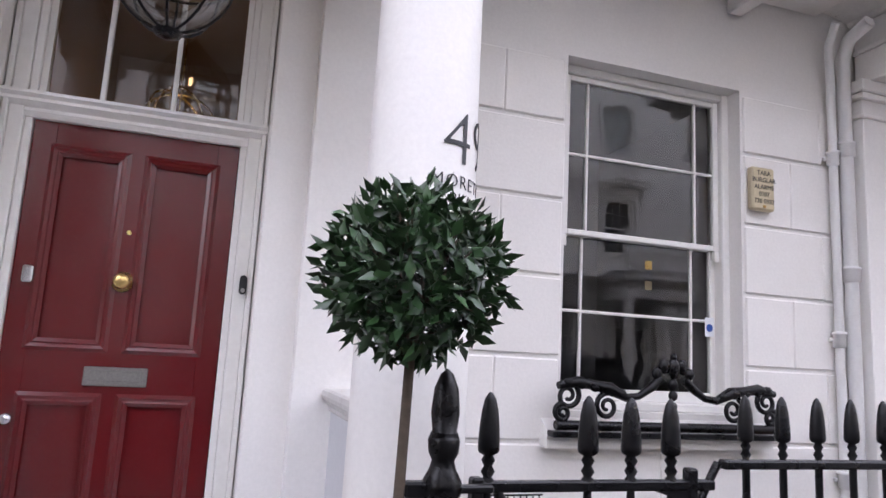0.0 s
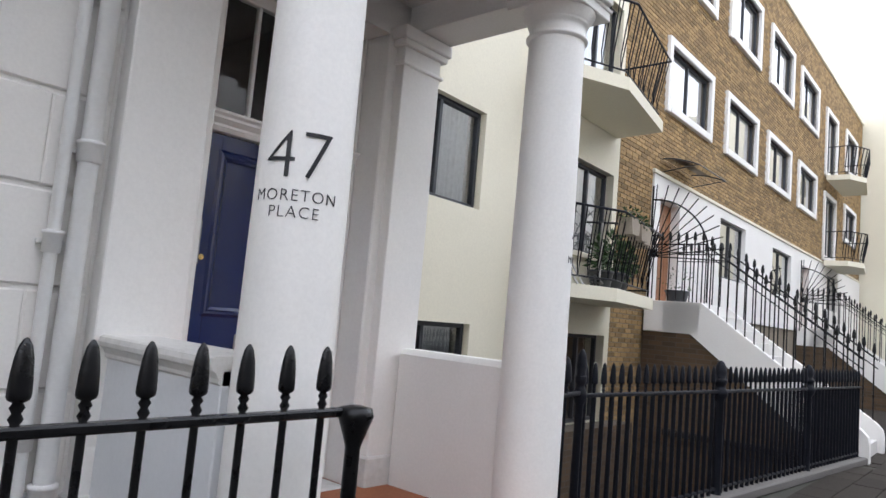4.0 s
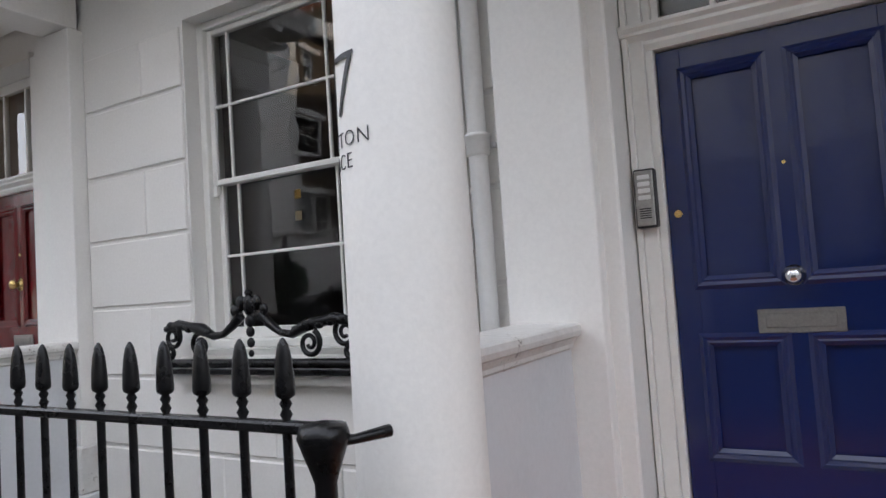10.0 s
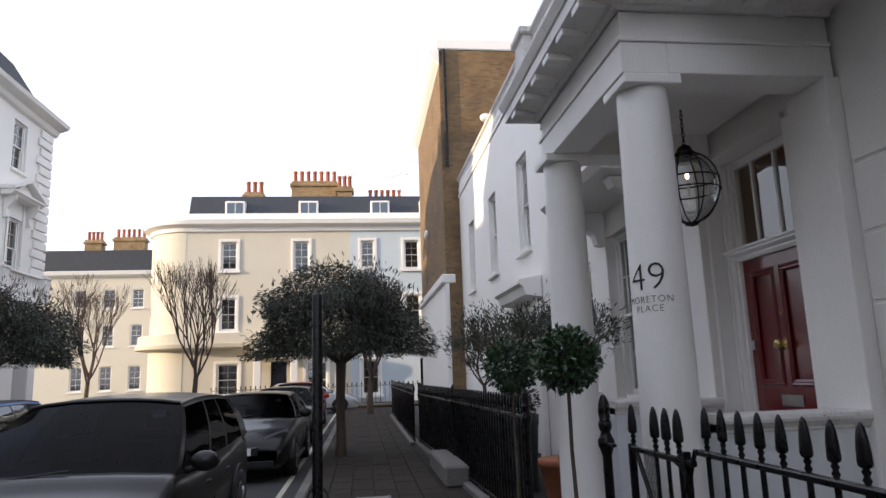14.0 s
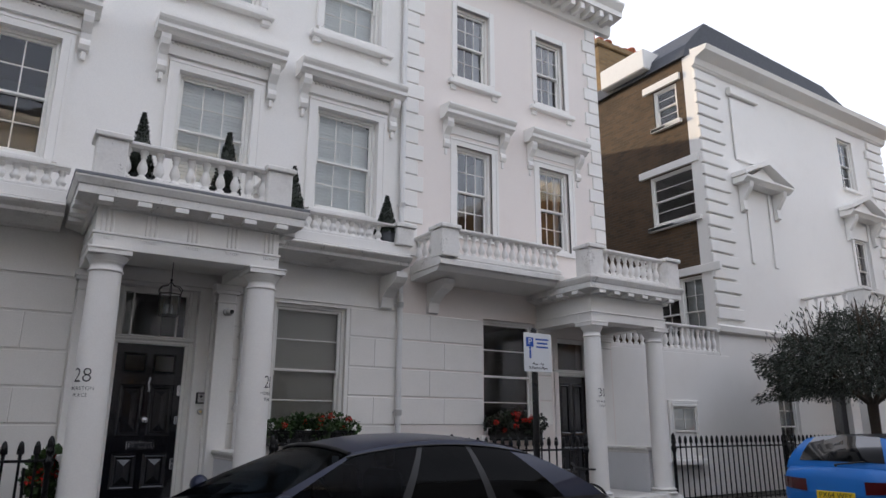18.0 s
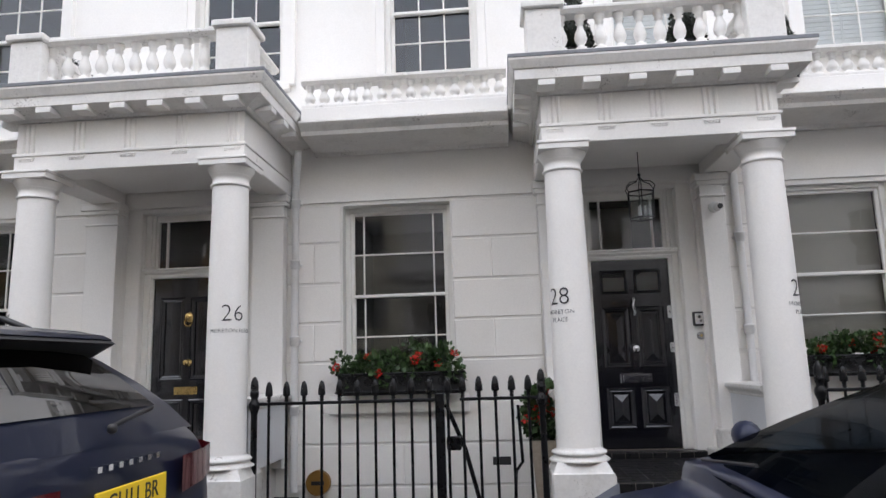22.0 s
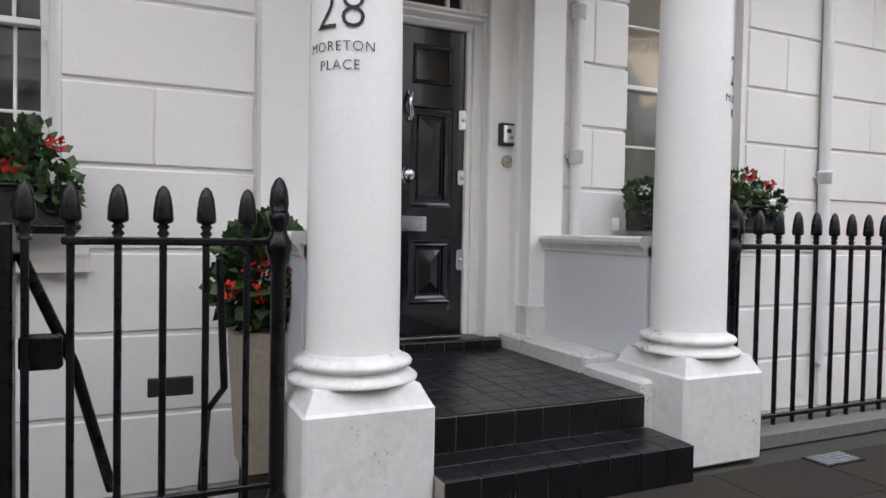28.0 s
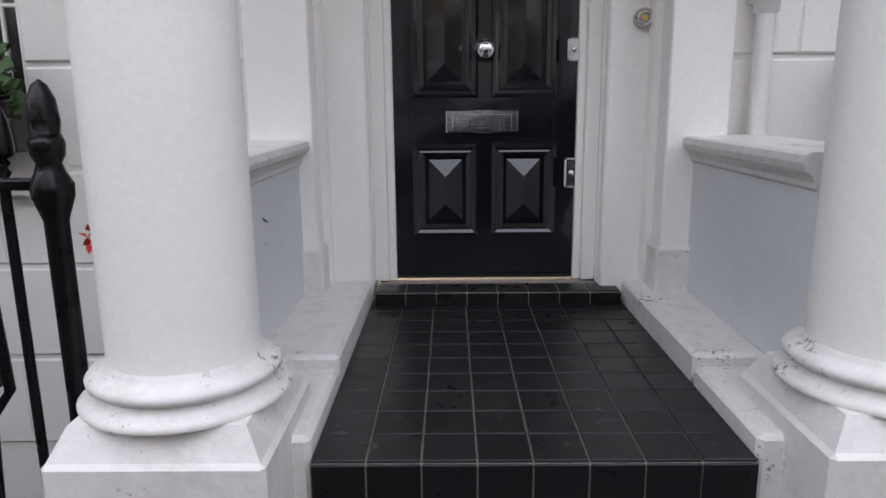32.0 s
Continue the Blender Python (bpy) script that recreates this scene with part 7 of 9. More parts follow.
for s in (-1, 1):
    part("screw", MB().prism(arc(s * 0.034, 0, 0.004, 0, 360, 8)[:-1], -0.014, -0.011, "y"), TRIMB, bp2)

# security camera on the pilaster
sc2 = thing("security_camera", on_b(-4.30, -13.858, 2.92), "white dome security camera on the pilaster", "camera")
part("mount", MB().prism(arc(0, 0, 0.055, 0, 360, 20)[:-1], -0.05, 0.0, "y"), PLATEW, sc2)
part("eyeball", MB().ball((0.02, -0.07, -0.005), 0.05, 14, 10), PLATEW, sc2)
part("lens", MB().prism(arc(0.035, -0.008, 0.028, 0, 360, 16)[:-1], -0.125, -0.10, "y"), TRIMB, sc2)

# hexagonal hanging lantern in the porch of 28
hx = thing("hanging_lantern", on_b(-3.43, -13.30, 2.885) @ Matrix.Scale(0.85, 4), "dark metal six-sided glass lantern on a rod", "lantern")
R6 = [(0.15 * math.cos(i * math.pi / 3 + 0.4), 0.15 * math.sin(i * math.pi / 3 + 0.4)) for i in range(6)]
for i in range(6):
    a, b = R6[i], R6[(i + 1) % 6]
    part("corner_bar", MB().tube([(a[0], a[1], -0.19), (a[0] * 1.08, a[1] * 1.08, 0.12)], 0.007, 6), IRON, hx)
    part("rim_bar", MB().tube([(a[0], a[1], -0.19), (b[0], b[1], -0.19)], 0.008, 6).tube([(a[0] * 1.08, a[1] * 1.08, 0.12), (b[0] * 1.08, b[1] * 1.08, 0.12)], 0.009, 6), IRON, hx)
    g = part("pane", MB().quad((a[0], a[1], -0.19), (b[0], b[1], -0.19), (b[0] * 1.08, b[1] * 1.08, 0.12), (a[0] * 1.08, a[1] * 1.08, 0.12)), GLASS, hx)
    part("scroll_arm", MB().tube([(a[0] * 1.08, a[1] * 1.08, 0.12), (a[0] * 1.25, a[1] * 1.25, 0.18), (a[0] * 0.9, a[1] * 0.9, 0.24), (a[0] * 0.3, a[1] * 0.3, 0.26), (0, 0, 0.32)], 0.006, 5), IRON, hx)
part("rod", MB().tube([(0, 0, 0.3), (0, 0, 0.62)], 0.006, 6).ball((0, 0, 0.34), 0.02, 8, 6), IRON, hx)
for i in range(3):
    q = i * 2.09
    part("candle", MB().lathe([(0.011, -0.16), (0.011, -0.04), (0.004, -0.03)], 0.045 * math.cos(q), 0.045 * math.sin(q), 8), PLATEW, hx)

# steps of 28: tiled
XS0, XS1 = -4.03, -2.82
STEP = Matrix.Translation((-0.062, -0.13, -0.018))
stp = thing("entrance_steps", STEP, "black quarry-tiled entrance steps with pale joints", "steps")
part("grout_bed", MB().box(XS0 + 0.026, XS1 - 0.026, -14.0, -12.485, 0.0, 0.334).box(-3.985, -2.87, -14.1, -13.86, 0.334, 0.40).box(-4.02, -2.80, -12.49, -12.18, 0.0, 0.176), GROUT, stp)
TW = 0.1445
tile_top = MB().box(0.0026, TW - 0.0026, 0.0026, TW - 0.0026, 0, 0.009, 0.002).mesh("tile", TILE)
tile_front = MB().box(0.0026, TW - 0.0026, -0.009, 0.0, 0.0026, 0.150, 0.002).mesh("tile", TILE)
tile_step = MB().box(0.0026, TW - 0.0026, -0.009, 0.0, 0.0026, 0.166, 0.002).mesh("tile", TILE)
tile_low = MB().box(0.0026, TW - 0.0026, -0.009, 0.0, 0.0026, 0.062, 0.002).mesh("tile", TILE)
tile_half = MB().box(0.0026, TW / 2 - 0.0026, 0.0026, TW - 0.0026, 0, 0.009, 0.002).mesh("tile", TILE)
nx = 8
x_start = XS0 + (XS1 - XS0 - nx * TW) / 2
for i in range(nx):
    for j in range(10):
        y = -12.482 - (j + 1) * TW
        if y > -13.93:
            part("tile", tile_top, None, stp, at=(x_start + i * TW, y, 0.334))
    part("tile", tile_front, None, stp, at=Matrix.Translation((x_start + (i + 1) * TW, -12.485, 0.183)) @ Matrix.Rotation(math.pi, 4, 'Z'))
wide, slim = Matrix.Diagonal((1.055, 1, 1, 1)), Matrix.Diagonal((0.965, 1, 1, 1))
for i in range(8):
    x = -4.02 + i * TW * 1.055
    part("tile", tile_step, None, stp, at=Matrix.Translation((x + TW * 1.055, -12.18, 0.018)) @ Matrix.Rotation(math.pi, 4, 'Z') @ wide)
    for j in range(2):
        part("tile", tile_top, None, stp, at=Matrix.Translation((x, -12.33 - j * TW, 0.176)) @ wide)
for i in range(8):
    x = -3.985 + i * TW * 0.965
    part("tile", tile_low, None, stp, at=Matrix.Translation((x + TW * 0.965, -13.86, 0.338)) @ Matrix.Rotation(math.pi, 4, 'Z') @ slim)
    part("tile", tile_top, None, stp, at=Matrix.Translation((x, -14.01, 0.397)) @ slim)
# white kerbs beside the steps
for xa, xb, s in ((-4.004, -4.50, 1), (-2.846, -2.40, -1)):
    k = MB().box(min(xa, xb), max(xa, xb), -13.95, -12.98, 0.0, 0.44, 0.015)
    k.box(min(xa, xb), max(xa, xb), -12.98, -12.5, 0.0, 0.40, 0.015)
    solo("step_kerb", k, PORCH, STEP, "chipped white painted kerb beside the steps", "kerb", "white kerbs beside the steps")
# steps of 26 and 24: plain
for u in (-1.62, -6.8):
    s = thing("entrance_steps", FB @ Matrix.Translation((0, 0.13, -0.01)), "dark tiled entrance step between columns", "steps")
    part("platform", MB().box(u - 0.62, u + 0.62, -1.5, 0.1, 0.0, 0.34, 0.01), TILE, s)
    part("lower_step", MB().box(u - 0.7, u + 0.7, -1.8, -1.5, 0.0, 0.17, 0.01), POT, s)
    part("threshold", MB().box(u - 0.5, u + 0.5, -0.1, 0.1, 0.34, 0.40, 0.006), PORCH, s)
    for sx in (-1, 1):
        part("kerb", MB().box(u + sx * 0.62, u + sx * 1.1, -1.05, 0.0, 0.0, 0.44, 0.015), PORCH, s)

# drainpipes opposite
downpipe(FB, [(-0.17, -0.40, 3.72), (-0.19, -0.34, 3.62), (-0.28, -0.12, 3.42), (-0.30, -0.06, 3.30), (-0.30, -0.06, 0.05)], 0.04, "white painted drainpipe with a swan neck", [(-0.30, -0.06, z) for z in (0.9, 1.65, 2.5, 3.2)])
downpipe(FB, [(4.563, -0.06, 3.3), (4.563, -0.06, 0.9)], 0.038, "white painted drainpipe beside the porch", [(4.563, -0.06, z) for z in (1.62, 2.6)])
downpipe(FB, [(7.08, -0.06, 11.0), (7.08, -0.06, 0.05)], 0.045, "weathered drainpipe between two houses", [(7.08, -0.06, z) for z in (1.6, 3.3, 5.0, 7.0, 9.0)])
# consoles under the balcony ends
for u in (6.82, 7.70):
    t = thing("console", FB, "scrolled stucco console under a balcony", "console", "balcony consoles")
    part("scroll", MB().prism([(0.0, 3.2), (-0.1, 3.22), (-0.13, 3.38), (-0.3, 3.5), (-0.5, 3.56), (-0.58, 3.64), (-0.58, 3.72), (0.0, 3.72)], u - 0.1, u + 0.1, "x"), WHITE, t)
# frieze band over the ground floor
for u0, u1 in ((-5.7, -2.8), (-0.38, 2.4), (4.46, 7.05)):
    solo("trim_band", MB().prism([(0.015, 3.21), (-0.012, 3.215), (-0.012, 3.235), (0.015, 3.24)], u0, u1, "x"), WHITE, FB, "thin stucco band over the ground floor", "trim", kind="structure")

# pink house: balcony, porch
b30 = thing("balcony", FP, "white stucco balcony on consoles", "balcony", "first-floor balconies")
part("slab", MB().prism([(0.0, 3.72), (-0.85, 3.76), (-0.92, 3.83), (0.0, 3.83)], 7.5, 10.2, "x"), WHITE, b30)
part("cornice_edge", MB().prism([(0.0, 3.832), (-0.92, 3.832), (-0.98, 3.85), (-0.98, 3.93), (-0.9, 3.97), (0.0, 3.97)], 7.48, 10.22, "x"), WEATH, b30)
balustrade(FP, [(7.65, -0.86, 10.2, -0.86), (7.62, -0.8, 7.62, 0.0)], 3.97, 0.50, "white stucco balustrade along a balcony", dies=[(7.65, -0.86, 0.17)])
for s, x in ((-1, 10.53), (1, 12.16)):
    column(FP, x, -1.28, 0.0, 3.12, 0.165, 0.145, "round white stucco porch column on a square block", plinth=(0.24, 0.22))
entablature(FP, 11.345, 0.98, 0, 1.45, 3.12, 3.26, 3.55, 0.28, 0, "white stucco porch roof with bracketed cornice")
balustrade(FP, [(10.33, -1.5, 12.35, -1.5), (12.4, -1.4, 12.4, 0.0)], 3.85, 0.52, "white stucco balustrade on a porch roof", dies=[(10.33, -1.5, 0.17), (12.4, -1.5, 0.17)])
pier(FP, 11.95, 12.3, 0.1, 0.0, 3.12, "white stucco pilaster beside the front door")
lettering(FP, 10.53, -1.28, 0.16, 5, [("30", 0.2, 1.93, 1.0), ("MORETON", 0.05, 1.79, 1.1), ("PLACE", 0.05, 1.72, 1.1)], lab)
door_surround(FP, 11.3, 0.3, 2.3, 0.40, 0.05, 2.42, 2.95, ())
panel_door(FP, 11.3, 0.3, 0.8, 2.0, 0.06, BLACKD, [(0.6, 1.0), (1.25, 2.15)], "black gloss panelled front door, closed")
st30 = thing("entrance_steps", FP, "worn stone entrance steps", "steps")
for k in range(2):
    part("step", MB().box(10.85, 11.9, -1.85 + 0.3 * k, 0.1, 0.0, 0.15 * (k + 1), 0.012), PORCH, st30)
parapet(FP, 12.03, 12.28, -1.1, -0.1, 0.2, 1.05, "low porch wall with moulded coping")

# railings opposite
YR = -1.328
railing(FB, -0.275, 1.37, YR, "black spear-headed area railing with flower box behind", h_rail=1.043, h_tip=1.24, step=0.1625, newels=(0.0,), kerb=False, off=0.135)
railing(FB, 1.59, 2.311, YR, "short black spear-headed area gate and railing", h_rail=1.043, h_tip=1.24, step=0.1445, newels=(0.721,), kerb=False, off=0.027, skip=[(2.30, 2.40)])
railing(FB, 4.652, 9.85, YR, "black iron spear-headed area railing", h_rail=1.043, h_tip=1.24, step=0.150, newels=(0.0, 2.6, 5.18))
railing(FB, 11.95, 18.3, YR, "long black spear-headed railing beside the corner house", h_rail=1.043, h_tip=1.24, step=0.150, newels=(0.0, 3.4))
railing(FB, -5.4, -2.8, YR, "black iron spear-headed area railing", h_rail=1.043, h_tip=1.24, step=0.150, newels=(0.0, 2.55))
gt = thing("area_gate", FB @ Matrix.Translation((1.40, -1.31, 0)), "black iron area gate with lock box and strut", "gate")
part("latch_post", MB().box(-0.03, 0.05, -0.02, 0.06, 0.0, 1.10, 0.008), IRON, gt)
part("strut", MB().tube([(0.06, 0.05, 1.0), (0.22, 0.1, 0.6), (0.34, 0.2, 0.1)], 0.02, 8), IRON, gt)
part("lock_box", MB().box(0.06, 0.19, 0.02, 0.08, 0.60, 0.72, 0.01), IRON, gt)
part("bent_bar", MB().tube([(0.70, 0, 0.98), (0.72, 0, 0.5), (0.66, 0, 0.42), (0.64, 0, 0.1)], 0.014, 8), IRON, gt)
part("plate", MB().box(0.46, 0.62, 0.1, 0.12, 0.46, 0.53, 0.004), TRIMB, gt)
yl = thing("alarm_disc", on_b(0.036, -13.95, 0.14), "round yellow alarm disc on the wall", "alarm disc")
part("disc", MB().prism(arc(0, 0, 0.13, 0, 360, 28)[:-1], -0.04, 0.03, "y"), mat("tarnished_brass_disc", (0.30, 0.16, 0.04), 0.45, 0.4, stain=0.4, stain_size=12), yl)
part("mark", MB().box(-0.07, 0.07, -0.043, -0.039, -0.02, 0.02), LETTER, yl)
vp = solo("wall_plate", MB().box(-0.06, 0.06, -0.01, 0.03, -0.03, 0.03, 0.004), TRIMB, on_b(-2.35, -13.95, 0.62), "small dark vent plate in the wall", "vent")
solo("tap_cover", MB().ball((0, 0, 0), 0.035, 10, 6).tube([(0, 0, 0), (0.02, -0.06, -0.03)], 0.014, 6), STEEL, on_b(-5.9, -13.95, 0.36), "small steel outside tap", "tap")


# flower boxes
def window_box(M, w, label, seed, dark=0.0, white=False):
    t = thing("window_box", M, label, "flower box", "window boxes with geraniums")
    part("trough", MB().box(-w / 2, w / 2, -0.10, 0.10, 0.0, 0.19, 0.012), TRIMB, t)
    for k in range(int(w / 0.13)):
        x = -w / 2 + 0.065 + k * 0.13
        part("guard_scroll", scroll(x, 0.13, 0.055, 1 if k % 2 else -1, y=-0.125, th=0.008), IRON, t)
    part("guard_rail", MB().tube([(-w / 2 - 0.02, -0.125, 0.20), (w / 2 + 0.02, -0.125, 0.20)], 0.012, 6).tube([(-w / 2 - 0.02, -0.125, 0.03), (w / 2 + 0.02, -0.125, 0.03)], 0.012, 6), IRON, t)
    rng0 = random.Random(seed)
    lobes = [(w * ((k_ + 0.5) / 17 - 0.5) + rng0.uniform(-0.05, 0.05), rng0.uniform(-0.13, 0.05), 0.17 + rng0.uniform(0, 0.27) * (1 - 0.5 * abs(k_ - 8) / 8), rng0.uniform(0.09, 0.16)) for k_ in range(17)]

    def place(rng):
        x, y, z, r = rng.choice(lobes)
        v = Vector((rng.gauss(0, 1), rng.gauss(0, 1), rng.gauss(0, 1))).normalized()
        q = rng.uniform(0.5, 1.0)
        return (x + v.x * r * q, y + v.y * r * 0.9 * q, z + v.z * r * q), v
    part("foliage", leaf_cloud(1500, place, 0.056, seed, 0.95), LEAFG if not dark else LEAFD, t)
    st = MB()
    for _ in range(40):
        x, y, z, r = rng0.choice(lobes)
        part("stem", MB().tube([(x * 0.9, y, 0.17), (x, y, z), (x + rng0.uniform(-0.05, 0.05), y + rng0.uniform(-0.08, 0.05), z + r)], 0.004, 4), LEAFG, t)
    for _ in range(9):
        x, y, z, r = rng0.choice(lobes)
        c = (x + rng0.uniform(-r, r), y - r * rng0.uniform(0.6, 1.0), z + r * rng0.uniform(-0.2, 1.0))
        part("flower", leaf_cloud(34, ball_place(c, 0.036, 0.036, 0.03, 0.4), 0.026, rng0.randint(0, 9999), 0.95), WPETAL if white and rng0.random() < 0.35 else FLOWER, t)
    return t


window_box(on_b(-0.90, -13.80, 1.05) @ Matrix.Diagonal((1, 1, 1.1, 1)), 1.33, "black window box full of red geraniums", 11)
window_box(on_b(-5.64, -13.82, 1.12), 1.30, "black window box of red and white geraniums", 12, white=True)
window_box(on_b(-9.36, -13.85, 1.16), 1.05, "black window box with low dark plants", 13, dark=1)
gp = thing("potted_geranium", on_b(-2.38, -13.27, 0.0), "tall stone planter with a bushy red geranium", "potted plant")
part("planter", MB().prism([(-0.16, 0.62), (-0.12, 0.0), (0.12, 0.0), (0.16, 0.62)], -0.16, 0.16, "y"), STONEP, gp)
part("foliage", leaf_cloud(1000, ball_place((0, 0.02, 0.86), 0.22, 0.22, 0.27, 0.35), 0.075, 31, 0.95), LEAFG, gp)
rg = random.Random(6)
for k in range(8):
    q = rg.uniform(0, 6.28)
    part("flower", leaf_cloud(34, ball_place((0.2 * math.cos(q), -0.12 - 0.1 * rg.random(), 0.86 + rg.uniform(-0.22, 0.28)), 0.036, 0.036, 0.03, 0.4), 0.026, 70 + k, 0.95), FLOWER, gp)


# clipped cones on the balconies
def cone_tree(M, h, r, label, seed):
    t = thing("cone_topiary", M, label, "topiary", "clipped conifer cones")

    def place(rng):
        q = rng.random() ** 1.6
        a = rng.uniform(0, 6.283)
        rr = r * (1 - q) * rng.uniform(0.86, 1.0)
        return (rr * math.cos(a), rr * math.sin(a), 0.2 + q * h), (math.cos(a), math.sin(a), 0.5)
    part("foliage", leaf_cloud(1500, place, 0.034, seed, 0.6), LEAFD, t)
    part("core", MB().lathe([(r * 0.6, 0.2), (r * 0.93, 0.23), (r * 0.5, 0.2 + h * 0.46), (0.01, 0.2 + h * 0.97)], 0, 0, 10), LEAFD, t)
    part("pot", MB().lathe([(r * 0.75, 0), (r * 1.0, 0.22), (r * 0.9, 0.22), (0.001, 0.2)], 0, 0, 14), DARKP, t)


for x, y, z, h in ((-2.82, -12.78, 4.05, 0.85), (-3.86, -12.78, 4.05, 0.85), (-4.98, -13.40, 4.12, 0.75), (-6.6, -13.55, 4.12, 0.65)):
    cone_tree(on_b(x, y, z), h, 0.19, "dark clipped conifer cone in a pot on the balcony", int(-x * 10))
bush = thing("round_bush", on_b(2.9, -13.4, 4.1), "dark round evergreen bush in a pot on the balcony", "potted shrub")
part("foliage", leaf_cloud(1100, ball_place((0, 0, 0.5), 0.36, 0.3, 0.32, 0.5), 0.06, 91, 0.6), LEAFD, bush)
part("pot", MB().lathe([(0.15, 0), (0.2, 0.25), (0.001, 0.24)], 0, 0, 14), DARKP, bush)

# parking sign on its post, bicycle
sg = thing("parking_sign", pose(-7.62, -11.25, 0, 0, 0, 180), "white parking sign with blue badge on a black post", "street sign")
part("post", MB().lathe([(0.042, 0.0), (0.042, 2.62), (0.03, 2.65), (0.001, 2.66)], 0, 0, 14), IRON, sg)
part("plate", MB().box(-0.22, 0.25, -0.058, -0.05, 2.08, 2.58, 0.004), SIGNW, sg)
part("badge", MB().box(-0.18, -0.06, -0.062, -0.057, 2.40, 2.52), SIGNB, sg)
m_p = text_mesh("P", 0.12, 0.001).copy()
m_p.materials.clear()
m_p.materials.append(SIGNW)
part("lettering", m_p, None, sg, at=(-0.12, -0.0635, 2.46))
for k, (a, c) in enumerate(((-0.02, 0.20), (0.0, 0.18), (-0.01, 0.19))):
    part("text_line", MB().box(a, c, -0.060, -0.057, 2.49 - k * 0.05, 2.512 - k * 0.05), SIGNB, sg)
part("pictogram", MB().box(-0.13, -0.10, -0.060, -0.057, 2.25, 2.36).ball((-0.115, -0.058, 2.38), 0.018, 8, 6, 1, 0.1, 1), SIGNB, sg)
for k, w in enumerate(("Mon - Fri", "8.30am-6.30pm")):
    part("lettering", text_mesh(w, 0.05, 0.001), LETTER, sg, at=(0.015, -0.0595, 2.18 - k * 0.05))
bi = thing("bicycle", pose(-7.95, -11.35, 0, 6, 0, 172), "black bicycle leaning against the sign post", "bicycle")
for x in (-0.52, 0.52):
    w = part("wheel", MB().tube([(x + 0.33 * math.cos(q), 0, 0.34 + 0.33 * math.sin(q)) for q in [math.pi * 2 * i / 32 for i in range(32)]], 0.017, 6, closed=True), RUBBER, bi)
    sp = MB()
    for k in range(14):
        q = k * math.pi / 7
        sp.tube([(x, 0, 0.34), (x + 0.32 * math.cos(q), 0, 0.34 + 0.32 * math.sin(q))], 0.0015, 3)
    part("spokes", sp, STEEL, w)
part("frame", MB().tube([(-0.52, 0, 0.34), (-0.1, 0, 0.32), (0.35, 0, 0.72), (-0.2, 0, 0.78), (-0.1, 0, 0.32)], 0.017, 7).tube([(-0.52, 0, 0.34), (-0.2, 0, 0.78)], 0.012, 6).tube([(0.35, 0, 0.85), (0.38, 0, 0.66), (0.52, 0, 0.34)], 0.014, 6), TRIMB, bi)
part("saddle", MB().ball((-0.24, 0, 0.88), 0.1, 10, 6, 1.3, 0.6, 0.3), TRIMB, bi)
part("handlebar", MB().tube([(0.42, -0.26, 0.9), (0.36, -0.1, 0.88), (0.36, 0.1, 0.88), (0.42, 0.26, 0.9)], 0.013, 6), TRIMB, bi)

# ---- the end of the street ----
# link wall and the brown brick house with its white side front
solo("wall_link", MB().box(12.4, 16.5, 0.0, 0.3, 0.0, 2.95, 0.01), WHITE, FP, "low white stucco link wall", "wall", kind="structure")
balustrade(FP, [(12.45, 0.08, 16.14, 0.08)], 2.95, 0.62, "white stucco balustrade on the link wall", step=0.19)
for a, c, z0, z1 in ((14.15, 15.05, 0.75, 1.85),):
    sash_window(FP @ Matrix.Translation((0, -0.16, 0)), a, c, z0, z1, cols=(0, 0.5, 1), y=0.10)
    solo("window_reveal", MB().box(a - 0.08, a, -0.06, 0.02, z0 - 0.05, z1 + 0.08, 0.01).box(c, c + 0.08, -0.06, 0.02, z0 - 0.05, z1 + 0.08, 0.01).box(a, c, -0.06, 0.02, z1, z1 + 0.08, 0.01), WHITE, FP, "white window surround", "window surround")
BW = [(0.55, 1.30, 9.0, 10.05), (0.22, 1.62, 6.35, 7.70), (0.2, 1.75, 3.2, 4.9)]
wall_with_openings("wall_brown_brick", pose(-15.45, -20.5, 0, 0, 0, 90), 0.0, 6.5, 0.0, 10.6, 0.3, [(6.5 - c, 6.5 - a, z0, z1) for a, c, z0, z1 in BW], BROWNB, "dark brown brick flank wall with white-trimmed windows")
MBR = pose(-15.45, -20.5, 0, 0, 0, 90)
for a, c, z0, z1 in BW:
    u0, u1 = 6.5 - c, 6.5 - a
    if u1 - u0 > 1.5:
        um = (u0 + u1) / 2
        sash_window(MBR, u0, um, z0, z1, cols=(0, 0.5, 1), y=0.06)
        sash_window(MBR, um, u1, z0, z1, cols=(0, 0.5, 1), y=0.06, backing=("blind", CURTAIN))
    else:
        sash_window(MBR, u0, u1, z0, z1, cols=(0, 1), y=0.06)
    solo("lintel", MB().box(u0 - 0.3, u1 + (0.45 if u1 - u0 > 1.5 else 0.15), -0.05, 0.03, z1 + 0.02, z1 + 0.22, 0.01).box(u0 - 0.1, u1 + 0.1, -0.08, 0.03, z0 - 0.12, z0 - 0.01, 0.01), WHITE, MBR, "white painted window head and sill", "lintel", "white window heads")
SG = [(17.5, 18.6, 8.4, 9.7), (24.0, 25.0, 8.3, 9.9), (24.1, 25.1, 4.9, 6.75), (18.5, 19.5, 0.6, 2.2), (21.3, 22.4, 0.1, 2.6)]
wall_with_openings("wall_white_gable_front", FG, 16.1, 27.0, 0.0, 10.6, 0.3, SG[1:], WHITE, "smooth white stucco house front")
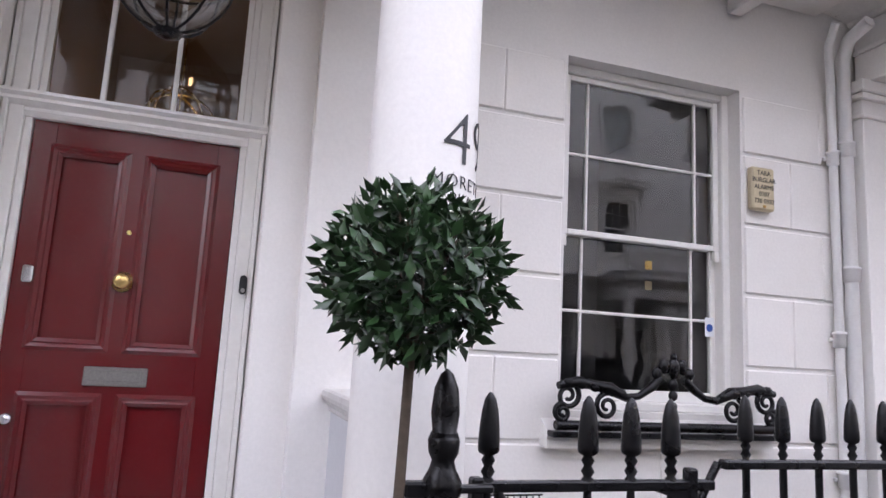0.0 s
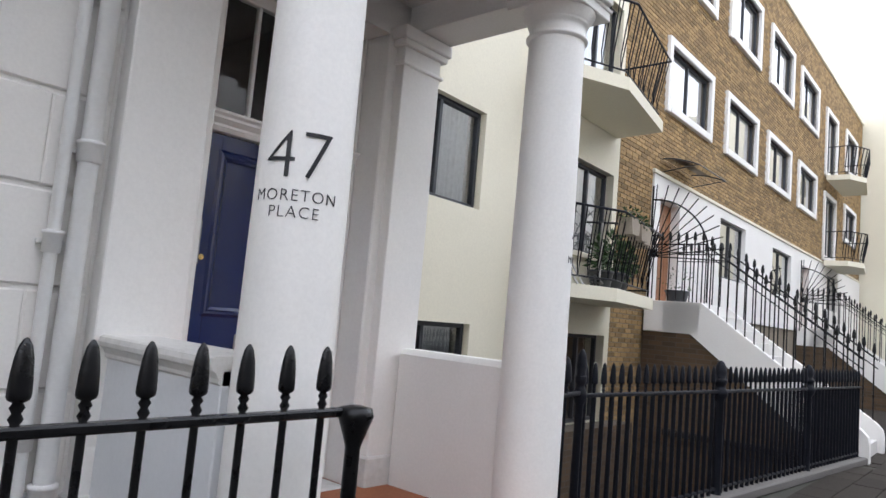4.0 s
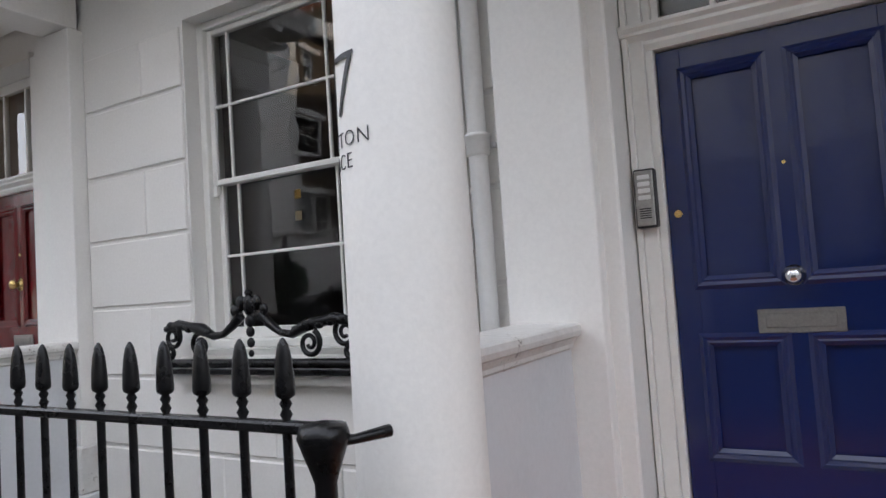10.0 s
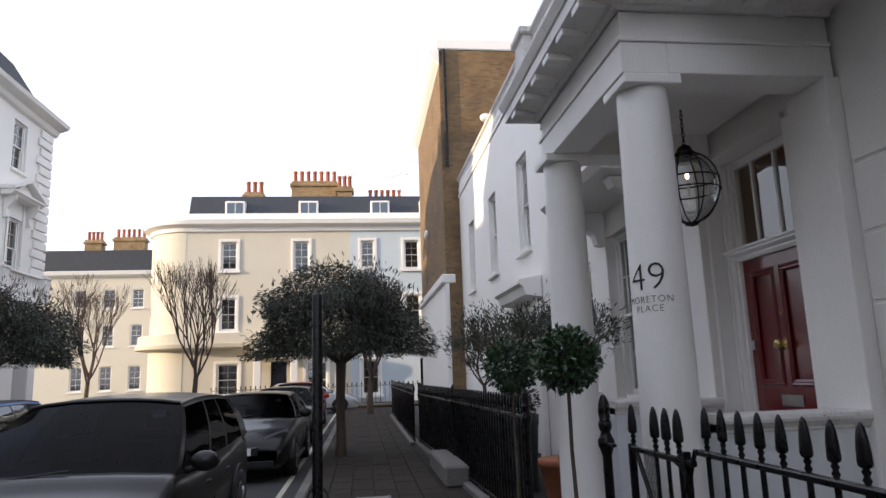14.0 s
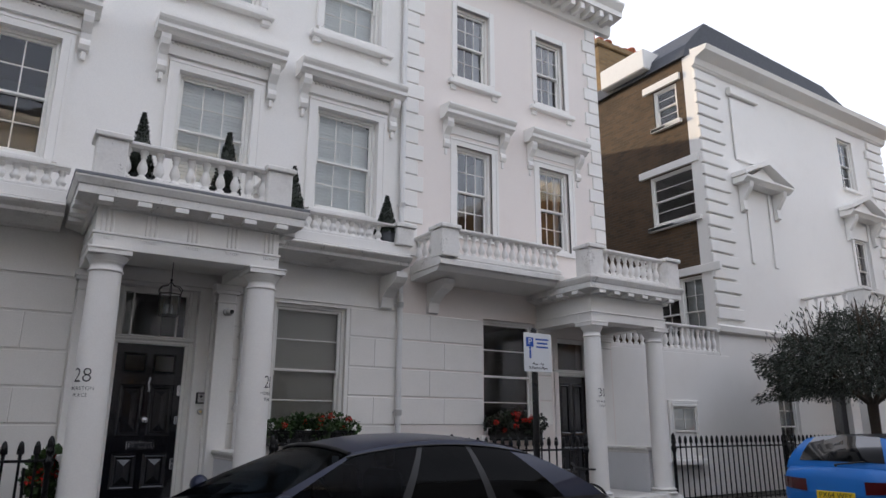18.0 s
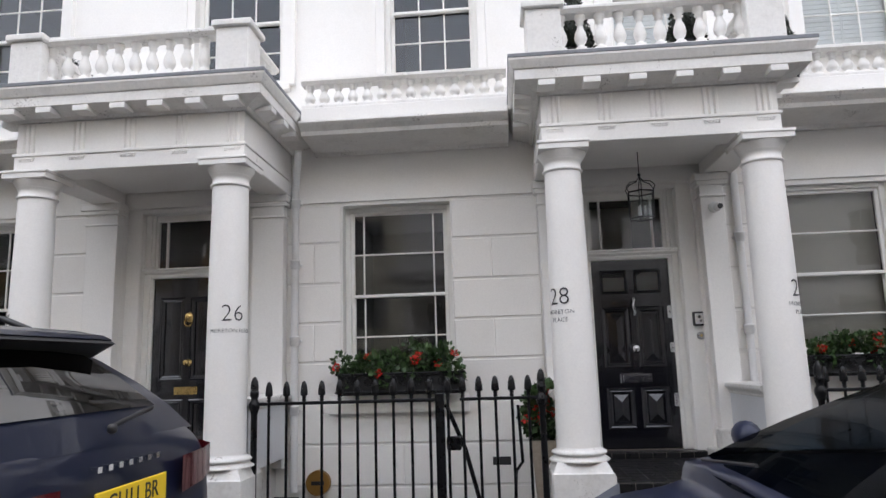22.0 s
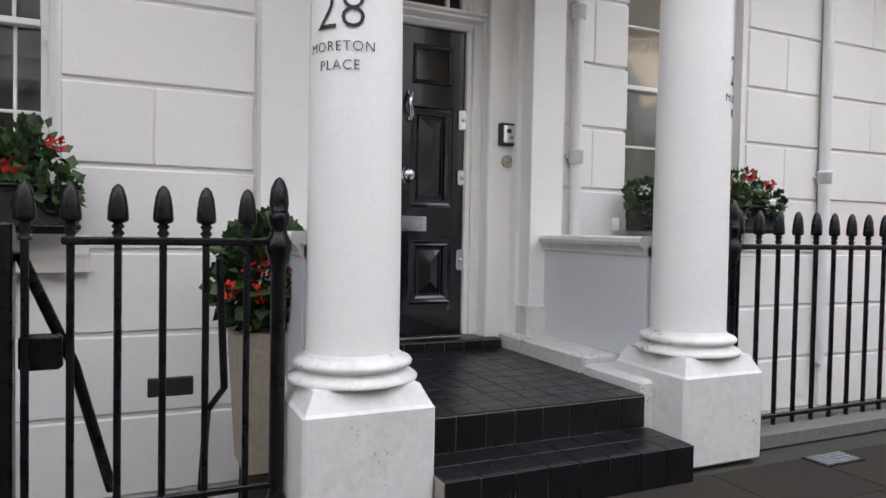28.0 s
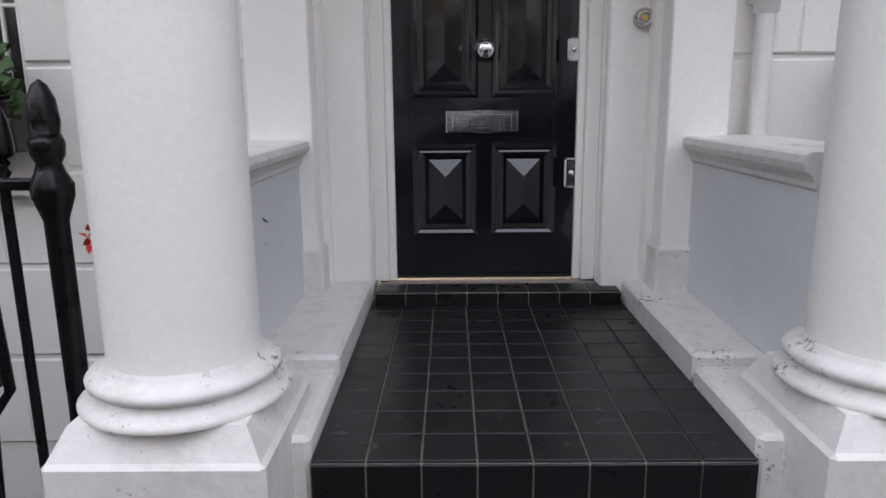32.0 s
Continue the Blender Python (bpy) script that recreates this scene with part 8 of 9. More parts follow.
for a, c, z0, z1 in SG[1:4]:
    sash_window(FG, a, c, z0, z1, cols=(0, 0.5, 1))
solo("door_dark", MB().box(21.3, 22.4, 0.15, 0.25, 0.1, 2.6), BLACKD, FG, "dark front door in shadow", "door")
gq = thing("quoins", FG, "white stucco quoin blocks on the corner house", "quoins", kind="structure")
z, i = 3.8, 0
while z < 10.3:
    w = 1.18 if i % 2 == 0 else 1.0
    part("quoin", MB().box(16.06, 16.06 + w, -0.07, 0.02, z, z + 0.27, 0.02), WHITE, gq)
    part("quoin", MB().box(27.03 - w, 27.03, -0.07, 0.02, z, z + 0.27, 0.02), WHITE, gq)
    z += 0.32
    i += 1
solo("trim_gable", MB().prism([(0.0, 10.2), (-0.1, 10.25), (-0.15, 10.4), (-0.45, 10.5), (-0.5, 10.62), (0.0, 10.68)], 16.0, 27.3, "x").prism([(0.0, 3.45), (-0.1, 3.5), (-0.12, 3.62), (0.0, 3.68)], 16.0, 27.2, "x").box(17.7, 18.95, -0.05, 0.0, 8.0, 9.75, 0.02).box(17.6, 19.05, -0.14, 0.0, 9.78, 10.0, 0.02), WHITE, FG, "white stucco cornice and bands", "trim", kind="structure")
for u, zp in ((18.65, 7.1), (24.6, 7.1)):
    t = thing("window_pediment", FG, "white triangular pediment on brackets over a window", "pediment", "pediments")
    part("tympanum", MB().prism([(u - 0.95, zp + 0.3), (u + 0.95, zp + 0.3), (u, zp + 0.74)], -0.22, 0.0, "y"), WHITE, t)
    part("bed_cornice", MB().prism([(0.0, zp + 0.2), (-0.3, zp + 0.2), (-0.36, zp + 0.26), (-0.42, zp + 0.3), (-0.42, zp + 0.35), (0.0, zp + 0.35)], u - 1.2, u + 1.2, "x"), WHITE, t)
    for s in (-1, 1):
        part("raking_cornice", MB().prism([(u + s * 1.24, zp + 0.36), (u + s * 1.24, zp + 0.47), (u, zp + 0.94), (u, zp + 0.80)], -0.42, 0.0, "y"), WHITE, t)
    for s in (-1, 1):
        part("scroll_bracket", MB().prism([(0, zp - 0.5), (-0.12, zp - 0.45), (-0.1, zp - 0.2), (-0.32, zp + 0.1), (-0.34, zp + 0.25), (0, zp + 0.25)], u + s * 0.85 - 0.09, u + s * 0.85 + 0.09, "x"), WHITE, t)
    part("frame", MB().box(u - 0.65, u - 0.5, -0.025, 0.0, zp - 1.8, zp + 0.2, 0.01).box(u + 0.5, u + 0.65, -0.025, 0.0, zp - 1.8, zp + 0.2, 0.01), WHITE, t)
solo("roof_slate_mansard", MB().prism([(16.0, 10.6), (27.0, 10.6), (26.6, 11.0), (24.0, 11.7), (17.2, 11.9), (16.2, 11.0)], 0.2, 7.5, "y"), SLATE, FG, "blue-grey slate mansard roof", "roof", kind="structure")
solo("dormer", MB().box(0.6, 2.2, -0.25, 0.6, 10.75, 11.35, 0.03), PAINT, pose(-15.45, -17.5, 0, 0, 0, 90), "small white dormer window", "dormer")
ck = thing("chimney_stack", pose(-17.0, -17.7, 11.2), "yellow-brown chimney stack with a row of clay pots", "chimney")
part("stack", MB().box(-1.5, 1.4, -0.45, 0.45, -0.9, 1.35, 0.02).box(-1.6, 1.5, -0.53, 0.53, 1.35, 1.55, 0.03), YELLX, ck)
rk = random.Random(12)
for k in range(8):
    hp = rk.uniform(0.35, 0.62)
    part("chimney_pot", MB().lathe([(0.13, 1.55), (0.115, 1.55 + hp * 0.8), (0.15, 1.55 + hp * 0.84), (0.13, 1.55 + hp)], -1.3 + k * 0.36, 0, 10), REDCHIM, ck)
pr = thing("porch", FG @ Matrix.Translation((21.8, 0, 0)), "white stucco porch with a balustraded roof", "porch")
part("roof_slab", MB().box(-1.4, 1.4, -1.5, 0, 3.3, 3.9, 0.03), WHITE, pr)
for x in (-1.15, 1.15):
    part("post", MB().box(x - 0.2, x + 0.2, -1.4, -1.0, 0, 3.3, 0.02), WHITE, pr)
balustrade(FG, [(20.4, -1.4, 23.2, -1.4), (20.4, -1.4, 20.4, 0)], 3.9, 0.75, "white stucco balustrade on a porch", step=0.2, dies=[(20.4, -1.4, 0.2), (23.2, -1.4, 0.2)])

# across the far street: cream house with a rounded corner, and a pale blue one
XF = -40.7
FAR = Matrix.Translation((0, -0.8, -0.3)) @ Matrix.Diagonal((1, 1, 1.05, 1))
MF = FAR @ pose(XF, -14.5, 0, 0, 0, 90)  # faces +x; u = y + 14.5


def fy(y):
    return y + 14.5


FW = [(fy(-10.5), fy(-9.6), 7.75, 9.35), (fy(-6.35), fy(-5.45), 7.6, 9.35), (fy(-6.4), fy(-5.5), 4.4, 6.2), (fy(-10.5), fy(-9.6), 4.4, 6.2), (fy(-10.6), fy(-9.4), 0.9, 2.6), (fy(-5.6), fy(-4.4), 0.6, 2.6), (fy(-7.6), fy(-6.7), 0.2, 2.65)]
FW2 = [(fy(-2.4), fy(-1.6), 7.8, 9.35), (fy(0.2), fy(1.1), 7.7, 9.35), (fy(3.0), fy(3.9), 7.7, 9.35), (fy(-2.4), fy(-1.6), 4.4, 6.2), (fy(0.2), fy(1.1), 4.4, 6.2), (fy(-2.4), fy(-1.4), 0.7, 2.6), (fy(1.0), fy(2.0), 0.1, 2.6)]
wall_with_openings("wall_far_cream_house", MF, fy(-12.5), fy(-3.05), 0.0, 10.5, 0.3, FW, FARCREAM, "cream stucco house across the end of the street")
wall_with_openings("wall_far_blue_house", MF, fy(-3.05), fy(14), 0.0, 10.5, 0.3, FW2, FARBLUE, "pale blue stucco house across the end of the street")
for a, c, z0, z1 in FW[:6] + FW2[:6]:
    sash_window(MF, a, c, z0, z1, cols=(0, 0.5, 1), y=0.12, glass=GLASSF)
    solo("window_surround", MB().box(a - 0.16, a, -0.05, 0.015, z0, z1 + 0.16, 0.01).box(c, c + 0.16, -0.05, 0.015, z0, z1 + 0.16, 0.01).box(a, c, -0.05, 0.015, z1, z1 + 0.16, 0.01).box(a - 0.22, c + 0.22, -0.12, 0.015, z0 - 0.16, z0, 0.01), WHITE, MF, "white window surround on a distant house", "window surround", "far window surrounds")
solo("door_far", MB().box(FW[6][0], FW[6][1], 0.15, 0.25, 0.0, 2.65).box(FW2[6][0], FW2[6][1], 0.15, 0.25, 0.0, 2.65), BLACKD, MF, "dark front doors of distant houses", "door")
# rounded corner
rc = MB()
rows = []
for z in (0.0, 10.5):
    rows.append([(XF - 2.5 + 2.5 * math.cos(a), -12.5 - 2.5 * math.sin(a), z) for a in [i * math.pi / 2 / 14 for i in range(15)]] + [(XF - 14, -15.0, z)])
rc.grid(rows)
solo("wall_far_corner", rc, FARCREAM, FAR, "rounded cream stucco house corner", "wall", kind="structure")
cc = MB()
rows = []
for e, z in ((0.0, 9.9), (0.12, 9.95), (0.15, 10.15), (0.5, 10.3), (0.55, 10.5), (0.0, 10.6)):
    rows.append([(XF + e, 14.0, z), (XF + e, -12.5, z)] + [(XF - 2.5 + (2.5 + e) * math.cos(a), -12.5 - (2.5 + e) * math.sin(a), z) for a in [i * math.pi / 2 / 14 for i in range(1, 15)]] + [(XF - 14, -15.0 - e, z)])
cc.grid(rows, False)
solo("cornice_far", cc, WHITE, FAR, "white cornice along the distant houses", "cornice", kind="structure")
bb = MB()
rows = []
for e, z in ((0.0, 3.4), (0.7, 3.5), (0.75, 3.7), (0.6, 3.72), (0.6, 4.25), (0.45, 4.27), (0.0, 4.27)):
    rows.append([(XF + e, -3.1, z), (XF + e, -12.5, z)] + [(XF - 2.5 + (2.5 + e) * math.cos(a), -12.5 - (2.5 + e) * math.sin(a), z) for a in [i * math.pi / 2 / 14 for i in range(1, 15)]])
bb.grid(rows, False)
solo("balcony_far", bb, FARCREAM, FAR, "cream stucco balcony round the corner house", "balcony", kind="structure")
solo("roof_far", MB().prism([(XF - 0.2, 10.6), (XF - 0.9, 12.2), (XF - 9, 12.6), (XF - 9, 10.6)], -12.5, 14, "y"), SLATE, FAR, "slate mansard roof of distant houses", "roof", kind="structure")
solo("parapet_far", MB().box(XF - 0.2, XF + 0.2, -12.5, 14.0, 10.6, 10.95, 0.02), WHITE, FAR, "white parapet of distant houses", "parapet", kind="structure")
for y in (-9.8, -5.5, -1.2, 1.8):
    t = thing("dormer", FAR @ pose(XF - 0.15, y, 10.8), "white dormer window in a slate roof", "dormer", "dormer windows")
    part("cheek_box", MB().box(-1.2, 0.0, -0.58, 0.58, 0.0, 0.95, 0.03), PAINT, t)
    part("pane", MB().box(-0.02, 0.012, -0.46, -0.03, 0.16, 0.84).box(-0.02, 0.012, 0.03, 0.46, 0.16, 0.84), mat("dormer_glass", (0.1, 0.13, 0.17), 0.05), t)
po = thing("porch", FAR @ pose(XF, -7.15, 0), "cream stucco porch with square pillars", "porch")
part("roof_slab", MB().box(0, 1.6, -1.2, 1.2, 2.75, 3.45, 0.03), FARCREAM, po)
for y in (-1.0, 1.0):
    part("pillar", MB().box(1.1, 1.5, y - 0.2, y + 0.2, 0, 2.75, 0.02), WHITE, po)


def stack(x, y, w, z0, z1, pots, label, m=None):
    t = thing("chimney_stack", FAR @ pose(x, y, 0), label, "chimney", "chimney stacks")
    part("stack", MB().box(-0.5, 0.5, -w / 2, w / 2, z0, z1, 0.02).box(-0.6, 0.6, -w / 2 - 0.1, w / 2 + 0.1, z1 - 0.35, z1 - 0.15, 0.02), m or YELLB, t)
    for k in range(pots):
        part("chimney_pot", MB().lathe([(0.14, 0), (0.12, 0.6), (0.15, 0.63), (0.14, 0.75)], 0, -w / 2 + w * (k + 0.5) / pots, 10, z=z1), REDCHIM, t)


stack(XF - 4.5, -5.4, 3.0, 11.0, 14.0, 7, "yellow brick chimney stack with clay pots in sunlight")
stack(XF - 3.0, -9.1, 1.2, 11.0, 12.9, 3, "small chimney stack with tall red pots")
stack(XF - 3.5, -3.4, 1.0, 11.2, 13.4, 3, "brown chimney stack with red pots")
stack(XF - 5.0, -0.7, 2.4, 11.0, 12.9, 6, "yellow brick chimney stack with clay pots")
for y in (-3.2, 0.3):
    a = thing("tv_aerial", FAR @ pose(XF - 4.0, y, 12.3), "thin metal television aerial on a mast", "aerial", "roof aerials")
    part("mast", MB().tube([(0, 0, -0.2), (0, 0, 2.4)], 0.02, 5), STEEL, a)
    part("boom", MB().tube([(0, -0.6, 2.0), (0, 0.6, 2.15)], 0.015, 5), STEEL, a)
    for k in range(6):
        part("element", MB().tube([(0, -0.55 + k * 0.2, 1.85), (0, -0.55 + k * 0.2, 2.3)], 0.01, 4), STEEL, a)
# terrace further round the corner
MG = pose(-60, -30, 0, 0, 0, 90)
GW = [(3.0 + 2.3 * k, 4.0 + 2.3 * k, z0, z1) for k in range(6) for z0, z1 in ((1.0, 3.0), (4.6, 6.4), (7.8, 9.4))]
wall_with_openings("wall_far_terrace", MG, 0.0, 18.0, 0.0, 10.8, 0.3, GW, FARCREAM, "cream terrace round the corner")
for a, c, z0, z1 in GW:
    sash_window(MG, a, c, z0, z1, cols=(0, 0.5, 1), y=0.1, glass=GLASSF)
solo("cornice_far_terrace", MB().prism([(0.0, 10.4), (-0.4, 10.6), (-0.5, 10.9), (0.0, 11.0)], 0, 18, "x"), WHITE, MG, "white cornice of the far terrace", "cornice", kind="structure")
solo("roof_far_terrace", MB().box(0, 18, 0.3, 7, 10.8, 12.8), SLATE, MG, "slate roof of the far terrace", "roof", kind="structure")
stack(-62, -22.5, 2.6, 12.5, 13.8, 6, "brown chimney stack with clay pots")
stack(-62, -25.5, 1.4, 12.5, 13.6, 4, "brown chimney stack with clay pots")
railing(pose(XF + 3.2, 0, 0, 0, 0, 90), -11.0, 6.0, 0.0, "black iron railing standing before distant houses", h_rail=1.0, h_tip=1.2, step=0.25)
solo("pavement_far", MB().box(XF, XF + 4.2, -15, 14, -0.2, 0.0, 0.02), SLABI, None, "grey paving across the far street", "pavement", kind="structure")

# added blocks that stop sun coming through the gap onto the brown flank
solo("wall_rear_sun_block", MB().box(-16.0, -6.0, -29.0, -22.0, 0.0, 9.9).box(-30.0, -16.4, -29.0, -22.0, 0.0, 10.3), BROWNX, None, "plain brown brick blocks added behind to stop the sun", "wall", kind="structure")

# ---- parked cars ----
def car(M, paint, L, W, H, label, belt=0.92, hood=0.90, xw0=0.95, xw1=0.25, xr1=-1.5, xr0=-2.05, tail=0.95, plate_front="", plate_rear="", roof_rails=False, estate=True, wheel=0.33, spoiler=False, dashes=False, arch=0.05, cpil=0.10, roof_paint=None, lamp_up=0.0, plate_z=0.55, quarter=False):
    """A parked car, nose to +x. xw0/xw1: foot and head of the windscreen; xr1/xr0: head and foot of the rear window."""
    t = thing("car", M, label, "car", "parked cars")
    hl, hw = L / 2, W / 2
    zs = 0.22
    stn = [(-hl, tail - 0.34, 0.80), (-hl + 0.05, tail - 0.12, 0.88), (-hl + 0.18, tail, 0.94), (-hl + 0.6, max(tail, belt), 0.985), (xr0 + 0.25, belt + 0.02, 1.0), (-0.4, belt + 0.0, 1.0), (xw0 - 0.35, belt - 0.0, 1.0), (xw0 + 0.1, hood + 0.03, 0.995), (hl - 0.75, hood - 0.06, 0.975), (hl - 0.35, hood - 0.14, 0.93), (hl - 0.12, hood - 0.25, 0.86), (hl - 0.02, hood - 0.36, 0.80), (hl, 0.42, 0.76)]
    stn.sort()
    rows = []
    for x, zt, k in stn:
        w = hw * k
        side = [(0.86, zs), (0.95, zs + 0.10), (0.985, zs + 0.28), (1.0, 0.5 * (zs + zt) + 0.06), (0.985, zt - 0.10), (0.955, zt - 0.035), (0.90, zt - 0.005), (0.5, zt + 0.02), (0.0, zt + 0.03)]
        row = [(x, -w * a, max(zs, z)) for a, z in side] + [(x, w * a, max(zs, z)) for a, z in side[-2::-1]]
        rows.append(row)
    # smooth between the stations
    fine = []
    for i in range(len(rows) - 1):
        p0, p1, p2, p3 = rows[max(0, i - 1)], rows[i], rows[i + 1], rows[min(len(rows) - 1, i + 2)]
        for q in (0.0, 0.25, 0.5, 0.75):
            line = []
            for a, b, c, d in zip(p0, p1, p2, p3):
                a, b, c, d = Vector(a), Vector(b), Vector(c), Vector(d)
                m1 = (c - a) * ((c.x - b.x) / max(1e-6, c.x - a.x))
                m2 = (d - b) * ((c.x - b.x) / max(1e-6, d.x - b.x))
                line.append(tuple((2 * q ** 3 - 3 * q ** 2 + 1) * b + (q ** 3 - 2 * q ** 2 + q) * m1 + (3 * q ** 2 - 2 * q ** 3) * c + (q ** 3 - q ** 2) * m2))
            fine.append(line)
    fine.append(rows[-1])
    body = MB().grid(fine)
    body.add(rows[0], [tuple(range(len(rows[0])))])
    body.add(rows[-1], [tuple(range(len(rows[-1])))[::-1]])
    part("body", body, paint, t)
    # greenhouse: sides, screens and roof share their edges
    zb, zr = belt - 0.02, H
    wb, wr = hw * 0.935, hw * 0.70
    mid, half = (xw1 + xr1) / 2, (xw1 - xr1) / 2 + 0.05

    def top_z(x):
        return zr - 0.045 - arch * ((x - mid) / half) ** 2

    def sp(s, u, q):
        """A point of the side: u runs from the rear edge (0) to the screen (1), q from the belt (0) to the roof (1)."""
        x0, x1 = xr0 + (xw0 - xr0) * u, xr1 + (xw1 - xr1) * u
        bow = 0.10 * q * (1 - q) * (1 if u > 0.5 else -1) * abs(2 * u - 1) ** 3
        x = x0 + (x1 - x0) * q + 2.2 * bow * (0.6 if u > 0.5 else 1.0)
        w = wb + (wr - wb) * q + 0.16 * q * (1 - q)
        base = zb + (max(tail, belt) - belt) * (1 - u) ** 6
        return (x, s * w, base + (top_z(x1) - base) * q)
    QS = (0.0, 0.25, 0.5, 0.75, 1.0)
    rr = []
    for u in [i / 12 for i in range(13)]:
        e = sp(1, u, 1.0)
        rr.append([(e[0], e[1] * k, e[2] + 0.045 * (1 - abs(k) ** 2.6)) for k in (-1, -0.93, -0.8, -0.5, 0, 0.5, 0.8, 0.93, 1)])
    part("roof", MB().grid(rr), roof_paint or paint, t)
    KS = (-1, -0.75, -0.4, 0, 0.4, 0.75, 1)
    ws = []
    for q in QS:
        e = sp(1, 1.0, q)
        ws.append([(e[0] + 0.13 * (1 - k * k) * (1 - 0.75 * q), e[1] * k, e[2] + 0.045 * (1 - abs(k) ** 2.6) * q) for k in KS])
    part("windscreen", MB().grid(ws), CARGLASS, t)
    part("screen_edge", MB().tube([tuple(Vector(p) + Vector((0.004, 0, 0.004))) for p in ws[-1]], 0.016, 5), TRIMB, t)
    rw = []
    for q in QS:
        e = sp(1, 0.0, q)
        rw.append([(e[0] - 0.07 * (1 - k * k), e[1] * k, e[2] + 0.045 * (1 - abs(k) ** 2.6) * q) for k in KS])
    part("tailgate", MB().grid(rw), paint, t)
    rg = [[tuple(Vector(p) + Vector((-0.008, 0, 0.004))) for p in row[1:-1]] for row in rw[1:]]
    part("rear_window", MB().grid(rg), PRIVACY, t)
    part("cabin", MB().box(xr0 + 0.3, xw0 - 0.3, -wr * 0.95, wr * 0.95, zb - 0.3, zb + 0.03).box(xw0 - 0.35, xw0 - 0.02, -wr, wr, zb - 0.1, zb + 0.05, 0.03), TRIMB, t)
    for y in (-0.36, 0.36):
        part("seat", MB().box(-0.12, 0.03, y - 0.23, y + 0.23, zb - 0.05, zb + 0.26, 0.05).box(-0.10, -0.02, y - 0.12, y + 0.12, zb + 0.28, zb + 0.44, 0.03), TRIMB, t)
    part("steering_wheel", MB().tube([(0.42 + 0.06 * math.sin(a), 0.36 + 0.18 * math.cos(a), zb + 0.05 + 0.17 * math.sin(a)) for a in [i * math.pi / 8 for i in range(17)]], 0.014, 5), TRIMB, t)
    for s in (-1, 1):
        cuts = ((cpil, 0.36), (0.385, 0.615), (0.64, 0.955))
        for gi, (a0, a1) in enumerate(cuts):
            if quarter and gi == 0:  # a rear quarter light that tapers to a rounded point
                part("quarter_panel", MB().grid([[tuple(Vector(sp(s, a0 + (a1 - a0) * i / 4, q)) - Vector((0, s * 0.004, 0))) for q in QS] for i in range(5)]), paint, t)
                part("side_window", MB().grid([[sp(s, a0 + 0.05 + (a1 - a0 - 0.05) * i / 6, lo + (hi - lo) * j / 4) for j in range(5)] for i, (lo, hi) in enumerate(((0.34, 0.50), (0.17, 0.68), (0.11, 0.79), (0.08, 0.85), (0.07, 0.89), (0.06, 0.92), (0.06, 0.93)))]), PRIVACY, t)
                continue
            part("side_window", MB().grid([[sp(s, a0 + (a1 - a0) * i / 4, q) for q in (0.06, 0.3, 0.55, 0.8, 0.93)] for i in range(5)]), PRIVACY if gi < 2 else CARGLASS, t)
        frame_ = MB()
        for a0, a1, m_ in ((0.0, cpil, 0), (0.36, 0.385, 1), (0.615, 0.64, 1), (0.955, 1.0, 0)):
            pg = MB().grid([[sp(s, a0 + (a1 - a0) * i / 2, q) for q in QS] for i in range(3)])
            part("pillar", pg, TRIMB if m_ else paint, t)
        part("cant_rail", MB().grid([[sp(s, i / 14, q) for q in (0.925, 0.96, 1.0)] for i in range(15)]), paint, t)
        part("belt_trim", MB().grid([[tuple(Vector(sp(s, i / 14, q)) + Vector((0, s * 0.006, 0))) for q in (0.0, 0.075)] for i in range(15)]), TRIMB, t)
        part("window_trim", MB().tube([tuple(Vector(sp(s, 0.02 + 0.96 * i / 14, 0.93)) + Vector((0, s * 0.004, 0))) for i in range(15)], 0.008, 5), TRIMB, t)
        edges = [xr0, xr0 + (xw0 - xr0) * 0.36, xr0 + (xw0 - xr0) * 0.63, xw0]
        m = part("door_mirror", MB().ball((xw0 - 0.28, s * (hw + 0.10), belt + 0.07), 0.1, 12, 8, 0.75, 1.15, 0.8), paint, t)
        part("mirror_foot", MB().tube([(xw0 - 0.3, s * (hw - 0.05), belt), (xw0 - 0.28, s * (hw + 0.06), belt + 0.03)], 0.03, 6), TRIMB, m)
        for xe in (edges[1], edges[2]):
            part("door_handle", MB().ball((xe - 0.05 + 0.28, s * hw * 0.985, belt - 0.17), 0.1, 8, 6, 1.0, 0.2, 0.16), paint, t)
            part("door_gap", MB().tube([(xe, s * (hw * 0.962), belt - 0.02), (xe + 0.01, s * hw * 1.0, 0.6), (xe + 0.02, s * hw * 0.975, 0.36)], 0.006, 4), TRIMB, t)
        part("sill", MB().box(-hl + 0.75, hl - 0.75, s * hw * 0.86, s * hw * 0.97, 0.17, 0.27, 0.02), TRIMB, t)
        part("headlamp", MB().grid([[(hl - 0.10 - 0.34 * q, s * hw * (0.50 + 0.40 * q), hood - 0.30 + zz + 0.10 * q) for q in (0, 0.33, 0.66, 1.0)] for zz in (0.0, 0.12)]), CLEARL, t)
        plan = [(-hl - 0.004, 0.46), (-hl + 0.002, 0.70), (-hl + 0.035, 0.845), (-hl + 0.10, 0.895), (-hl + 0.22, 0.93), (-hl + (0.78 if quarter else 0.45), 0.985 if quarter else 0.968)]
        part("tail_lamp", MB().grid([[(x - 0.010, s * (hw * k + 0.012 * min(1, i / 2)), tail - 0.31 + lamp_up + 0.02 * i + h * (0.165 - 0.012 * i) + (0.03 if i == 5 else 0)) for h in (0.0, 0.35, 0.7, 1.0)] for i, (x, k) in enumerate(plan)]), REDLAMP, t)
